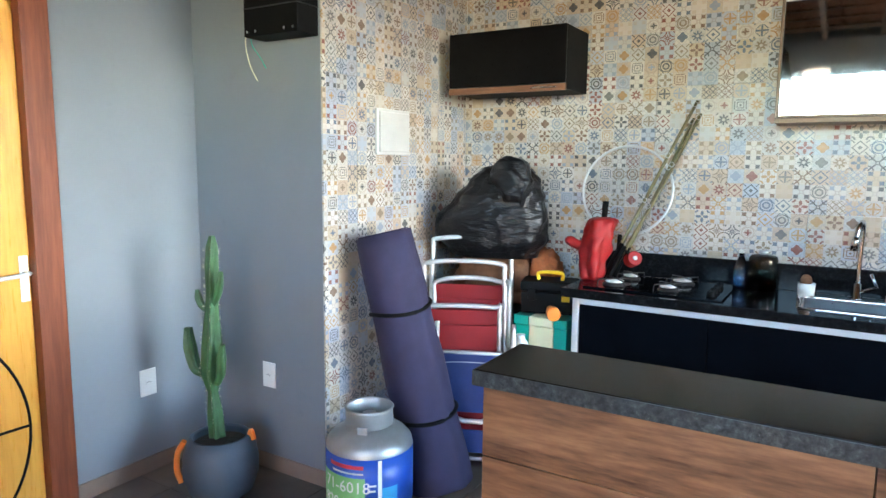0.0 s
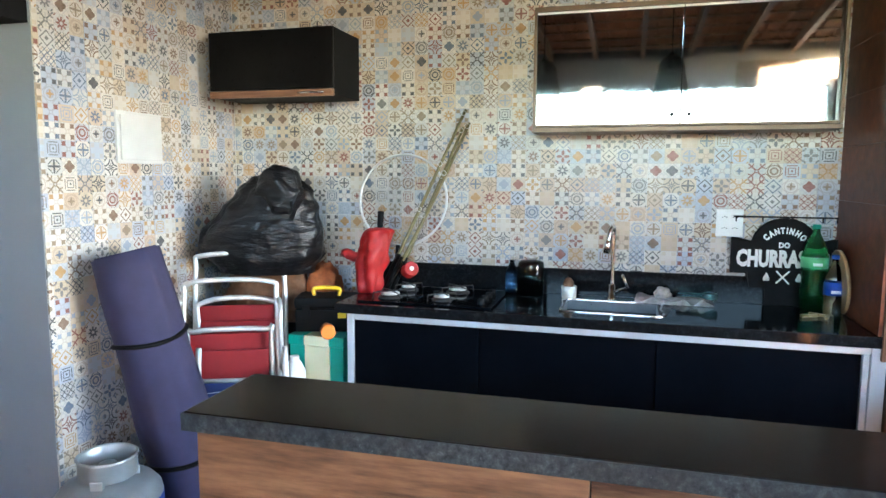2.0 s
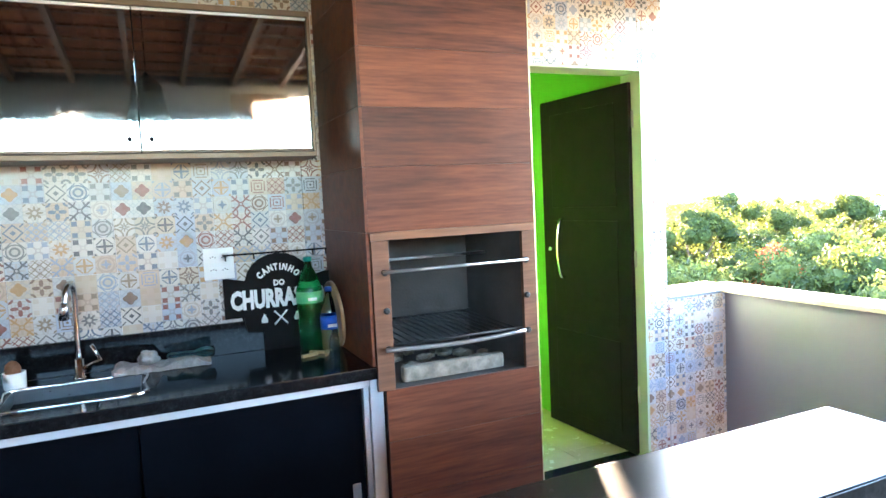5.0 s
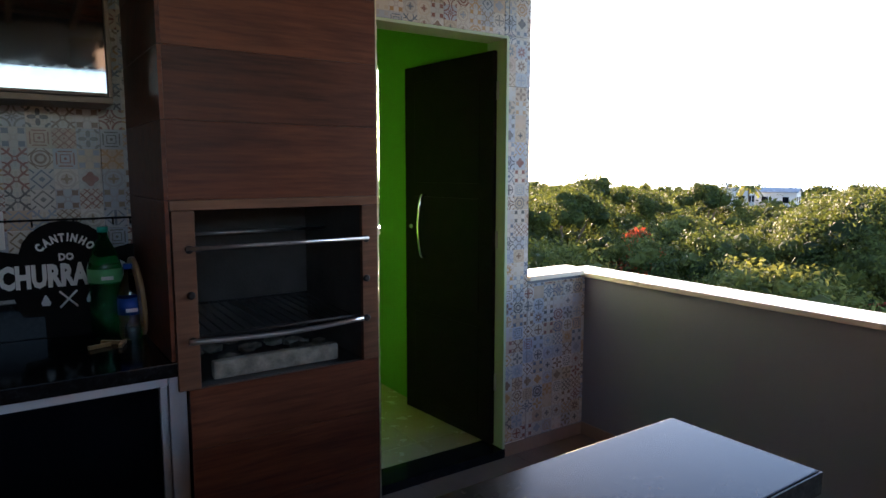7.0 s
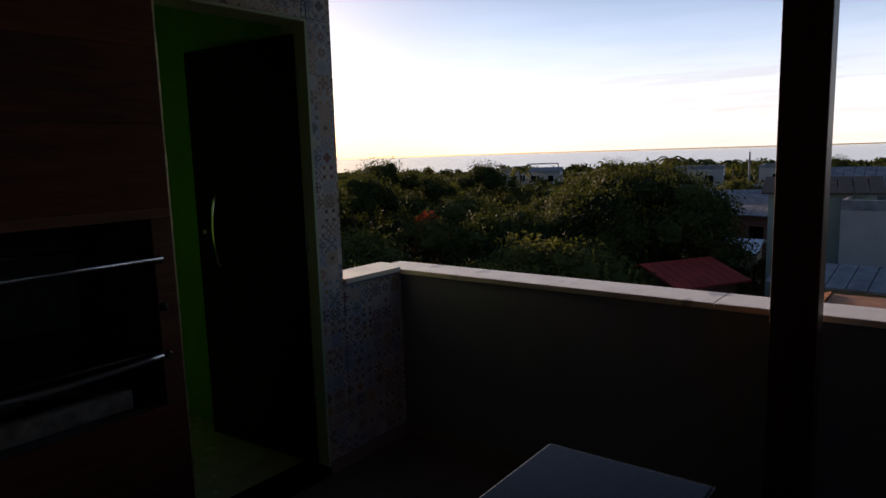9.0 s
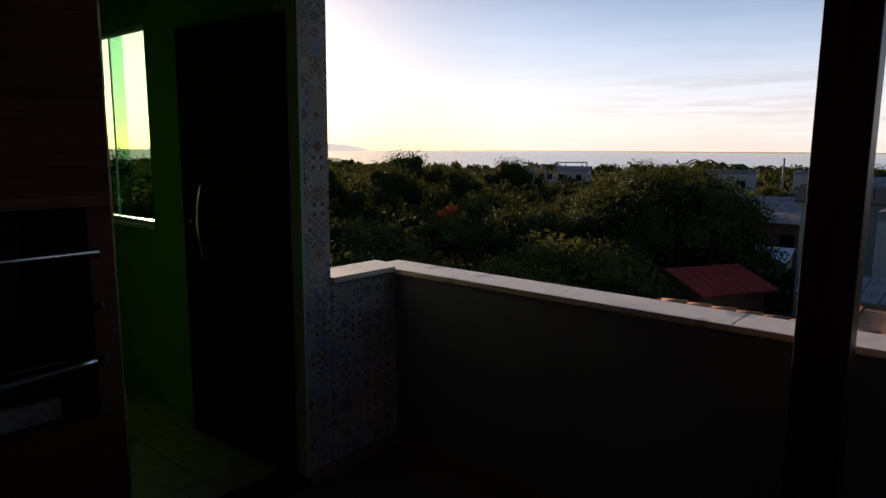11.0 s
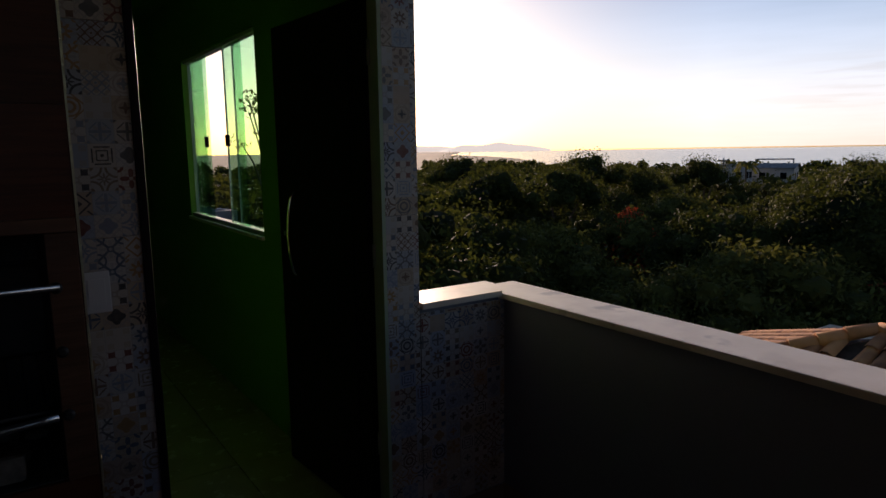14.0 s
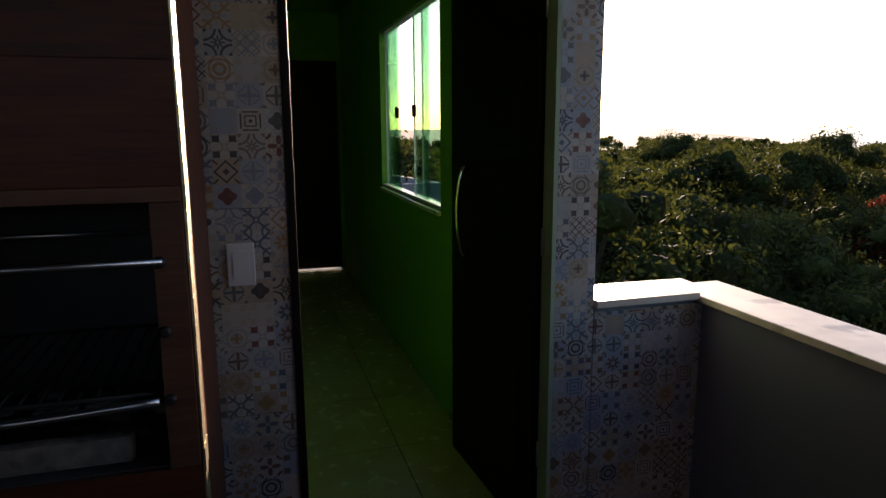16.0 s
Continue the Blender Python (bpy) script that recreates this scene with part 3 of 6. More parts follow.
# ---- wall and floor tiles ----
def pieces(parent, name, mat, axes, plane, region, step, thick, holes=(), gap=0.0016, start=None):
    """Rectangular tiles over a region of a plane. axes: 'xz' (facing -y), 'yz' (facing +x), 'xy' (facing up)."""
    u0, u1, v0, v1 = region
    su, sv = start or (u0, v0)
    meshes = {}

    du, dv = step if isinstance(step, tuple) else (step, step)

    def cuts(a, c, s, step):
        k = math.floor((a - s) / step)
        out = [a]
        while True:
            k += 1
            e = s + k * step
            if e >= c - 0.012:
                break
            if e > a + 0.012:
                out.append(e)
        return out + [c]

    us, vs = cuts(u0, u1, su, du), cuts(v0, v1, sv, dv)
    us = sorted({*us, *(e for h in holes for e in h[:2] if u0 < e < u1)})
    vs = sorted({*vs, *(e for h in holes for e in h[2:] if v0 < e < v1)})
    for a0, a1 in zip(us, us[1:]):
        for c0, c1 in zip(vs, vs[1:]):
            am, cm = (a0 + a1) / 2, (c0 + c1) / 2
            if a1 - a0 < 0.004 or c1 - c0 < 0.004 or any(h[0] < am < h[1] and h[2] < cm < h[3] for h in holes):
                continue
            w, h2 = round(a1 - a0 - gap, 4), round(c1 - c0 - gap, 4)
            if (w, h2) not in meshes:
                bm, e = B(), 0.0012
                if axes == "xz":
                    pts = [[(x, y, z) for x, z in ((-w / 2 + i, -h2 / 2 + i), (w / 2 - i, -h2 / 2 + i), (w / 2 - i, h2 / 2 - i), (-w / 2 + i, h2 / 2 - i))] for i, y in ((0, thick), (0, e), (e, 0))]
                elif axes == "yz":
                    pts = [[(x, y, z) for y, z in ((-w / 2 + i, -h2 / 2 + i), (w / 2 - i, -h2 / 2 + i), (w / 2 - i, h2 / 2 - i), (-w / 2 + i, h2 / 2 - i))] for i, x in ((0, -thick), (0, -e), (e, 0))]
                else:
                    pts = [[(x, y, z) for x, y in ((-w / 2 + i, -h2 / 2 + i), (w / 2 - i, -h2 / 2 + i), (w / 2 - i, h2 / 2 - i), (-w / 2 + i, h2 / 2 - i))] for i, z in ((0, -thick), (0, -e), (e, 0))]
                rings = [[bm.verts.new(p) for p in ring] for ring in pts]
                for A, C in zip(rings, rings[1:]):
                    for k in range(4):
                        bm.faces.new((A[k], A[(k + 1) % 4], C[(k + 1) % 4], C[k]))
                bm.faces.new(rings[-1])
                meshes[w, h2] = mesh_of(name, bm, mat)
            ob = new(name, meshes[w, h2])
            at = {"xz": (am, plane, cm), "yz": (plane, am, cm), "xy": (am, cm, plane)}[axes]
            ob.parent, ob.location = parent, Vector(at) - HOME[parent.name]


WALL_TILE = (0.358, 0.611)


def lay_tiles():
    pieces(wall_north, "tile", TILE, "xz", YN, (XW, 1.345, 0.02, 3.1), WALL_TILE, 0.0075, start=(-0.214, 0.638))
    pieces(wall_north, "tile", TILE, "xz", YN, (1.98, 3.178, 0.02, 3.1), WALL_TILE, 0.0075, holes=((2.198, 3.034, -1.0, 2.10),), start=(-0.214, 0.638))
    pieces(parapet_north, "tile", TILE, "xz", YN, (3.18, 3.604, 0.02, 0.858), WALL_TILE, 0.0075, start=(-0.214, 0.638))
    pieces(wall_jog, "tile", TILE, "yz", XW, (YJ + 0.001, YN - 0.0005, 0.02, 3.1), WALL_TILE, 0.0075, start=(3.256, 0.638))
    pieces(floor, "floor_tile", FLOOR_T, "xy", FZ, (XG, 3.604, -2.95, YN), 0.6, 0.009, start=(0.1, 0.1), gap=0.004)
    pieces(floor_room, "floor_tile", ROOM_T, "xy", RZ, (1.352, 3.022, 3.722, 8.6), 0.6, 0.009, start=(2.1, 3.9), gap=0.004)


# baseboards
for nm, args in (("baseboard_north", (1.98, 2.198, YN - 0.006, YN, FZ, 0.018)), ("baseboard_pier", (3.034, 3.596, YN - 0.006, YN, FZ, 0.018)), ("baseboard_jog", (XG + 0.008, XW, YJ - 0.008, YJ, FZ, 0.028)),
                 ("baseboard_west", (XG, XG + 0.008, 1.602, YJ, FZ, 0.028)), ("baseboard_nook", (XW, XW + 0.006, YJ, YN, FZ, 0.018)), ("baseboard_east", (3.597, 3.605, -2.95, YN, FZ, 0.02))):
    struct(nm, box(B(), *args, 0.0015), BASEB, "brown ceramic baseboard strip")


# ---- kitchen counter, cabinets, grill ----
def base_cabinet():
    t = thing("base_cabinet", (0.28, 3.3, FZ), "low kitchen cabinet with black glass sliding doors and white aluminium frame", "cabinet")
    body = part("body", box(B(), -0.748, 1.31, 3.06, 3.55, FZ + 0.08, 0.845), MATTE_BLACK, t)
    for x0, x1 in ((-0.782, -0.752), (1.295, 1.345)):
        part("frame_post", box(B(), x0, x1, 3.018, 3.05, FZ, 0.848, 0.003), ALU, t, "white aluminium upright")
    part("frame_rail", box(B(), -0.752, 1.295, 3.018, 3.05, 0.815, 0.848, 0.003), ALU, t, "white aluminium top rail")
    part("frame_rail", box(B(), -0.752, 1.295, 3.018, 3.05, FZ, FZ + 0.04, 0.003), ALU, t, "white aluminium bottom rail")
    part("inner_rail", box(B(), 1.272, 1.293, 3.028, 3.05, FZ + 0.042, 0.812, 0.002), ALU, t, "white aluminium edge profile")
    xs = (-0.750, -0.172, 0.55, 1.27)
    for i in range(3):
        d = part("door", box(B(), xs[i], xs[i + 1] - 0.004, 3.030 + 0.005 * (i % 2), 3.045, FZ + 0.044, 0.812, 0.0015), BLACK_GLASS, t, "glossy black glass sliding door")
        if i == 2:
            part("latch", box(B(), 1.214, 1.245, 3.0235, 3.0295, 0.39, 0.475, 0.002), CHROME, d, "small chrome finger latch")
    return t


base_cabinet()


def worktop():
    t = thing("worktop", (0.28, 3.3, 0.85), "polished black granite kitchen worktop with upstand and cut-out sink", "worktop")
    b = B()
    for x0, x1, y0, y1 in ((-0.83, 0.16, 3.0, 3.545), (0.16, 0.56, 3.0, 3.13), (0.16, 0.56, 3.40, 3.545), (0.56, 1.345, 3.0, 3.545)):
        box(b, x0, x1, y0, y1, 0.85, 0.888)
    part("slab", b, GRANITE, t)
    part("front_edge", box(B(), -0.832, 1.346, 2.992, 3.0005, 0.846, 0.889, 0.003), GRANITE, t)
    part("upstand", box(B(), -0.83, 1.345, 3.547, 3.569, 0.888, 1.012, 0.002), GRANITE, t)
    b = B()
    for args in ((0.155, 0.162, 3.125, 3.405, 0.74, 0.887), (0.558, 0.565, 3.125, 3.405, 0.74, 0.887), (0.162, 0.558, 3.125, 3.132, 0.74, 0.887), (0.162, 0.558, 3.398, 3.405, 0.74, 0.887), (0.155, 0.565, 3.125, 3.405, 0.733, 0.74)):
        box(b, *args)
    sink = part("sink", b, paint("dull_sink_steel", (0.24, 0.25, 0.26), 0.3, 1.0, var=0.2), t, "brushed steel sink bowl")
    b = B()
    tube(b, curve_pts([(0.155, 3.125, 0.889), (0.36, 3.122, 0.889), (0.565, 3.125, 0.889), (0.568, 3.265, 0.889), (0.565, 3.405, 0.889), (0.36, 3.408, 0.889), (0.155, 3.405, 0.889), (0.152, 3.265, 0.889)], 3), 0.006, 6, True)
    part("rim", b, CHROME, sink, "bright steel sink rim")
    return t


worktop()


def cooktop():
    t = thing("cooktop", (-0.45, 3.27, 0.888), "black glass gas cooktop with four burners, set into the worktop", "cooktop")
    part("glass_plate", box(B(), -0.75, -0.13, 3.06, 3.50, 0.8885, 0.896, 0.002), BLACK_GLASS, t)
    for x, y, r in ((-0.63, 3.17, 0.045), (-0.38, 3.17, 0.038), (-0.36, 3.38, 0.045), (-0.61, 3.38, 0.038)):
        bu = part("burner", lathe(B(), [(r * 1.25, 0.896), (r * 1.25, 0.902), (r, 0.904), (r, 0.912)], (x, y, 0)), IRON, t, "black iron burner ring")
        part("burner_cap", lathe(B(), [(r * 0.95, 0.912), (r * 0.95, 0.919), (r * 0.8, 0.922)], (x, y, 0)), WHITE, bu, "pale enamelled burner cap")
        for k in range(2):
            d = Vector((math.cos(math.pi / 4 + k * math.pi / 2), math.sin(math.pi / 4 + k * math.pi / 2), 0))
            c = Vector((x, y, 0))
            part("grate_bar", tube(B(), [c + d * r * 2.0 + Vector((0, 0, 0.897)), c + d * r * 1.9 + Vector((0, 0, 0.926)), c + Vector((0, 0, 0.927 + 0.004 * k)), c - d * r * 1.9 + Vector((0, 0, 0.926)), c - d * r * 2.0 + Vector((0, 0, 0.897))], 0.003, 6), IRON, t, "thin black iron pan support")
    for i in range(4):
        part("knob", lathe(B(), [(0.016, 0.896), (0.016, 0.905), (0.013, 0.92), (0.010, 0.921)], (-0.19, 3.13 + i * 0.085, 0), 14), MATTE_BLACK, t)
    return t


cooktop()


def faucet():
    t = thing("kitchen_faucet", (0.36, 3.47, 0.888), "tall chrome swan-neck kitchen tap beside the sink", "faucet")
    part("base", lathe(B(), [(0.024, 0.888), (0.024, 0.893), (0.017, 0.90), (0.016, 0.96)], (0.36, 3.47, 0)), CHROME, t)
    part("spout", tube(B(), curve_pts([(0.36, 3.47, 0.95), (0.36, 3.47, 1.10), (0.362, 3.465, 1.20), (0.358, 3.44, 1.235), (0.345, 3.40, 1.215), (0.338, 3.385, 1.17)], 8), 0.010, 10), CHROME, t)
    part("spray_head", lathe(B(), [(0.011, 0.0), (0.016, -0.02), (0.018, -0.055), (0.015, -0.058)], (0, 0, 0), 14, pose(0.338, 3.385, 1.172, 8, 6, 0)), CHROME, t, "chrome spray head")
    part("lever", tube(B(), [(0.37, 3.465, 0.925), (0.40, 3.45, 0.94), (0.43, 3.44, 0.955), (0.405, 3.435, 1.01)], 0.007, 8), CHROME, t)
    return t


faucet()


def wall_cabinet_glass():
    t = thing("wall_cabinet", (0.61, 3.45, 1.67), "wall cabinet with brown aluminium frame and reflecting bronze glass doors", "cabinet")
    BR = paint("bronze_aluminium", (0.115, 0.075, 0.048), 0.4, 0.5, var=0.15)
    part("body", box(B(), 0.0, 1.225, 3.36, 3.568, 1.675, 2.18, 0.003), MATTE_BLACK, t)
    for a in ((-0.008, 1.236, 3.338, 3.568, 2.180, 2.2), (-0.008, 1.236, 3.338, 3.568, 1.655, 1.675), (-0.008, 0.004, 3.338, 3.568, 1.676, 2.179), (1.223, 1.236, 3.338, 3.568, 1.676, 2.179)):
        part("frame", box(B(), *a, 0.002), BR, t, "bronze aluminium profile")
    for i, (x0, x1) in enumerate(((0.006, 0.618), (0.622, 1.221))):
        d = part("door", box(B(), x0, x1, 3.350, 3.358, 1.677, 2.178, 0.001), CABGLASS, t, "dark mirror-like glass door")
        for a in ((x0, x1, 2.168, 2.177), (x0, x1, 1.678, 1.688)):
            part("door_profile", box(B(), a[0], a[1], 3.343, 3.3495, a[2], a[3], 0.001), ALU if a[2] > 2.1 else BR, d)
        xk = 0.585 if i == 0 else 0.655
        part("knob", lathe(B(), [(0.006, 0.0), (0.008, 0.014), (0.005, 0.016)], (0, 0, 0), 12, pose(xk, 3.350, 1.725, 90, 0, 0)), MATTE_BLACK, d, "small black knob")
    return t


wall_cabinet_glass()


def hood_cabinet():
    t = thing("wall_cupboard", (-1.3, 3.4, 1.83), "small black lacquered flip-up wall cupboard hung on the tiles", "cabinet")
    part("body", box(B(), -1.617, -0.945, 3.27, 3.568, 1.842, 2.157, 0.003), MATTE_BLACK, t)
    part("door", box(B(), -1.617, -0.945, 3.25, 3.268, 1.872, 2.157, 0.003), BLACK, t)
    part("grip_rail", box(B(), -1.617, -0.945, 3.247, 3.268, 1.835, 1.869, 0.003), TRIM_WOOD, t, "dark wood grip strip")
    part("handle", tube(B(), [(-1.13, 3.246, 1.853), (-1.10, 3.238, 1.853), (-1.02, 3.238, 1.853), (-0.99, 3.246, 1.853)], 0.005, 8), CHROME, t, "chrome pull handle")
    return t


hood_cabinet()


def grill():
    t = thing("built_in_barbecue", (1.65, 3.28, FZ), "built-in barbecue tower clad in dark wood-look boards with open firebox", "barbecue")
    # masonry core
    b = B()
    box(b, 1.352, 1.975, 3.005, 3.568, FZ, 0.80), box(b, 1.318, 1.975, 3.005, 3.568, 1.345, 3.1)
    box(b, 1.318, 1.366, 3.005, 3.568, 0.89, 1.345), box(b, 1.932, 1.975, 3.005, 3.568, 0.80, 1.345), box(b, 1.366, 1.932, 3.50, 3.568, 0.80, 1.345)
    tagged(part("core", b, SOOT, t, "masonry core of the barbecue"), kind="stuff")
    for a in ((1.368, 1.930, 3.49, 3.499), (1.367, 1.372, 3.0, 3.489), (1.926, 1.931, 3.0, 3.489)):
        part("firebox_slab", box(B(), *a, 0.802, 1.343), SOOT, t, "grey sooty firebrick lining")
    # front boards
    z, k = FZ, 0
    for z0, z1 in ((FZ, 0.19), (0.192, 0.40), (0.402, 0.61), (0.612, 0.798)):
        part("board", box(B(), 1.348, 1.98, 2.990, 3.004, z0, z1, 0.0006), CLAD, t)
    zs = [1.363, 1.59, 1.795, 2.0, 2.205, 2.41, 2.615, 2.82, 3.05]
    for i, (z0, z1) in enumerate(zip(zs, zs[1:])):
        part("board", box(B(), 1.314, 1.98, 2.990, 3.004, z0, z1 - 0.0008, 0.0006), CLAD, t)
    for i, (z0, z1) in enumerate(zip([0.892] + zs, zs)):
        part("side_board", box(B(), 1.302, 1.314, 2.9905, 3.566, z0, z1 - 0.0015, 0.001), CLAD, t)
    part("frame_stile", box(B(), 1.318, 1.382, 2.986, 3.004, 0.80, 1.332, 0.002), TRIM_WOOD, t, "lighter wood strip at the firebox")
    part("frame_stile", box(B(), 1.922, 1.98, 2.986, 3.004, 0.80, 1.332, 0.002), TRIM_WOOD, t, "lighter wood strip at the firebox")
    part("frame_head", box(B(), 1.314, 1.98, 2.985, 3.004, 1.333, 1.362, 0.002), TRIM_WOOD, t, "lighter wood strip above the firebox")
    part("edge_strip", box(B(), 1.976, 1.984, 2.992, 3.566, FZ, 3.05, 0.001), CLAD, t, "dark wood-look side face")
    b = B()
    for i in range(60):
        z0 = FZ + i * 0.052
        box(b, 1.983, 1.9865 + 0.002 * random.random(), 2.990, 3.05 + 0.004 * random.random(), z0, z0 + 0.0515)
    tagged(part("foil_tape", b, FOIL, t, "crinkled foil tape along the edge"), kind="stuff")
    # ledges, spits, grate and ash
    for z in (1.22, 1.085, 0.948):
        for x in (1.362, 1.934):
            part("bracket", lathe(B(), [(0.007, 0.0), (0.012, 0.003), (0.012, 0.009), (0.006, 0.014)], (0, 0, 0), 12, pose(x, 2.9865, z, 90, 0, 0)), IRON, t, "black iron spit bracket")
    part("spit_bar", tube(B(), [(1.352, 2.976, 1.222), (1.94, 2.976, 1.222)], 0.006, 10), STEEL, t, "steel spit bar")
    part("spit_bar", tube(B(), [(1.374, 3.30, 1.235), (1.924, 3.30, 1.235)], 0.006, 10), STEEL, t, "steel spit bar")
    part("spit_bar", tube(B(), curve_pts([(1.35, 2.972, 0.948), (1.65, 2.972, 0.938), (1.915, 2.972, 0.95)], 6), 0.008, 10), STEEL, t, "bright steel grill rail")
    g = B()
    for i in range(16):
        x = 1.395 + i * 0.0335
        tube(g, [(x, 3.0, 0.955), (x, 3.47, 0.965)], 0.0026, 6)
    tube(g, [(1.38, 3.005, 0.955), (1.92, 3.005, 0.955)], 0.005, 6), tube(g, [(1.38, 3.46, 0.966), (1.92, 3.46, 0.966)], 0.005, 6)
    part("grate", g, IRON, t, "black iron grate")
    b = B()
    for i in range(26):
        x, y = random.uniform(1.40, 1.90), random.uniform(3.10, 3.45)
        s = random.uniform(0.015, 0.04)
        bmesh.ops.create_icosphere(b, subdivisions=1, radius=s, matrix=Matrix.Translation((x, y, 0.803 + s * 0.5)) @ Matrix.Diagonal((1.3, 1.0, 0.6, 1)))
    tagged(part("ash", b, ASH, t, "grey ash and charcoal lumps"), kind="stuff")
    part("ash_tray", box(B(), 1.43, 1.85, 3.03, 3.07, 0.803, 0.862, 0.012), ASH, t, "ash-covered tray front")
    return t


grill()


def bar():
    t = thing("bar_counter", (0.8, 1.65, FZ), "breakfast bar with thick dark granite top and weathered wood-look front", "bar counter")
    turn = Matrix.Translation((-0.485, 1.492, 0)) @ pose(0, 0, 0, 0, 0, 0.55)
    part("core", box(B(), 0.035, 2.443, 0.045, 0.26, FZ, 0.91, 0.0, turn), MATTE_BLACK, t)
    for j in range(5):
        z0 = FZ + j * 0.1925
        z1 = min(z0 + 0.1895, 0.911)
        cuts = (0.018, 1.17, 2.458) if j % 2 else (0.018, 0.62 + 0.06 * j, 1.82, 2.458)
        for x0, x1 in zip(cuts, cuts[1:]):
            part("board", box(B(), x0, x1 - 0.0025, 0.030, 0.044 - 0.001 * ((j + len(cuts)) % 2), z0, z1, 0.002, turn), BAR_WOOD, t)
        part("end_board", box(B(), 0.020, 0.034, 0.046, 0.262, z0, z1, 0.001, turn), BAR_WOOD, t)
        part("end_board", box(B(), 2.444, 2.457, 0.046, 0.262, z0, z1, 0.001, turn), BAR_WOOD, t)
        part("rear_board", box(B(), 0.034, 2.444, 0.262, 0.274, z0, z1, 0.001, turn), BAR_WOOD, t)
    top = part("top", box(B(), 0.004, 2.499, 0.004, 0.292, 0.913, 0.953, 0.003, turn), BAR_GRANITE, t, "thick dark brown granite slab")
    part("rough_edge", box(B(), 0.0, 2.503, 0.0, 0.0038, 0.912, 0.951, 0.001, turn), EDGE_GRANITE, top, "grey unpolished granite edge")
    part("rough_edge", box(B(), 0.0, 0.0038, 0.004, 0.292, 0.912, 0.951, 0.001, turn), EDGE_GRANITE, top, "grey unpolished granite edge")
    part("rough_edge", box(B(), 2.4992, 2.503, 0.004, 0.292, 0.912, 0.951, 0.001, turn), EDGE_GRANITE, top, "grey unpolished granite edge")
    return t


bar()


# ---- doors and window ----
def yellow_door():
    t = thing("door_1", (XG, 1.05, FZ), "closed yellow varnished wooden door with black curved inlay in a brown frame", "door")
    for y0, y1, z0, z1 in ((1.485, 1.598, FZ, 2.195), (0.622, 0.73, FZ, 2.195)):
        part("frame", box(B(), XG - 0.12, XG + 0.018, y0, y1, z0, z1, 0.004), FRAME_WOOD, t, "reddish-brown wooden frame")
    part("frame", box(B(), XG - 0.12, XG + 0.018, 0.73, 1.485, 2.085, 2.195, 0.004), FRAME_WOOD, t, "reddish-brown wooden frame")
    leaf = part("leaf", box(B(), XG - 0.07, XG - 0.03, 0.732, 1.483, FZ + 0.01, 2.083, 0.002), YELLOW_WOOD, t)
    b = B()
    arc = [(XG - 0.028, 0.95 + 0.49 * math.cos(a), 0.36 + 0.52 * math.sin(a)) for a in (radians(-60 + 6 * i) for i in range(24))]
    tube(b, arc, 0.006, 6)
    part("inlay", b, MATTE_BLACK, leaf, "black curved inlay line")
    part("inlay", tube(B(), [(XG - 0.028, 0.75, 0.36), (XG - 0.028, 1.435, 0.36)], 0.006, 6), MATTE_BLACK, leaf, "black straight inlay line")
    h = part("handle_plate", box(B(), XG - 0.030, XG - 0.024, 1.440, 1.475, 0.885, 1.075, 0.003), WHITE, leaf, "pale handle plate")
    part("handle", tube(B(), [(XG - 0.024, 1.457, 1.005), (XG + 0.02, 1.457, 1.005), (XG + 0.025, 1.44, 1.003), (XG + 0.025, 1.34, 0.998)], 0.009, 8), ALU, leaf, "pale metal lever")
    return t


yellow_door()


def dark_door():
    t = thing("door_2", (3.015, 3.66, FZ), "dark brown panel door standing open into the green room", "door")
    m = pose(3.012, 3.64, 0, 0, 0, math.degrees(math.atan2(0.76, -0.055)))
    W = 0.77
    leaf = part("leaf", box(B(), 0.0, W, -0.018, 0.018, RZ + 0.012, 2.04, 0.003, m), DOORLEAF, t)
    for s in (-1, 1):
        for z0, z1 in ((0.10, 0.62), (0.70, 1.30), (1.38, 1.95)):
            part("panel", box(B(), 0.10, W - 0.10, s * 0.0185 - 0.004, s * 0.0185 + 0.004, z0, z1, 0.003, m), DOORLEAF, leaf)
    for s in (-1, 1):
        pts = [m @ Vector((W - 0.20, s * (0.019 + d), z)) for z, d in ((0.95, 0.0), (0.97, 0.035), (1.13, 0.055), (1.29, 0.035), (1.31, 0.0))]
        part("handle", tube(B(), curve_pts(pts, 5), 0.009, 8), CHROME, leaf, "curved chrome pull handle")
    b = B()
    lathe(b, [(0.012, 0.0), (0.012, 0.05)], (0, 0, 0), 12, m @ pose(W - 0.06, 0.025, 1.12, 90, 0, 0))
    part("lock", b, STEEL, leaf, "small steel lock cylinder")
    for z in (0.3, 1.05, 1.8):
        part("hinge", tube(B(), [(3.014, 3.628, z), (3.014, 3.628, z + 0.09)], 0.007, 8), STEEL, t)
    return t


dark_door()
b = B()
t = thing("door_3", (2.56, 8.65, FZ), "closed dark brown door at the far end of the green room", "door")
part("leaf", box(B(), 2.15, 2.975, 8.615, 8.655, RZ + 0.013, 2.12, 0.003), DOORLEAF, t)
for a in ((2.142, 2.149, FZ, 2.135), (2.976, 2.984, FZ, 2.135)):
    part("frame", box(B(), a[0], a[1], 8.59, 8.68, a[2], a[3], 0.001), DOORLEAF, t)
part("frame", box(B(), 2.149, 2.976, 8.59, 8.68, 2.122, 2.136, 0.001), DOORLEAF, t)


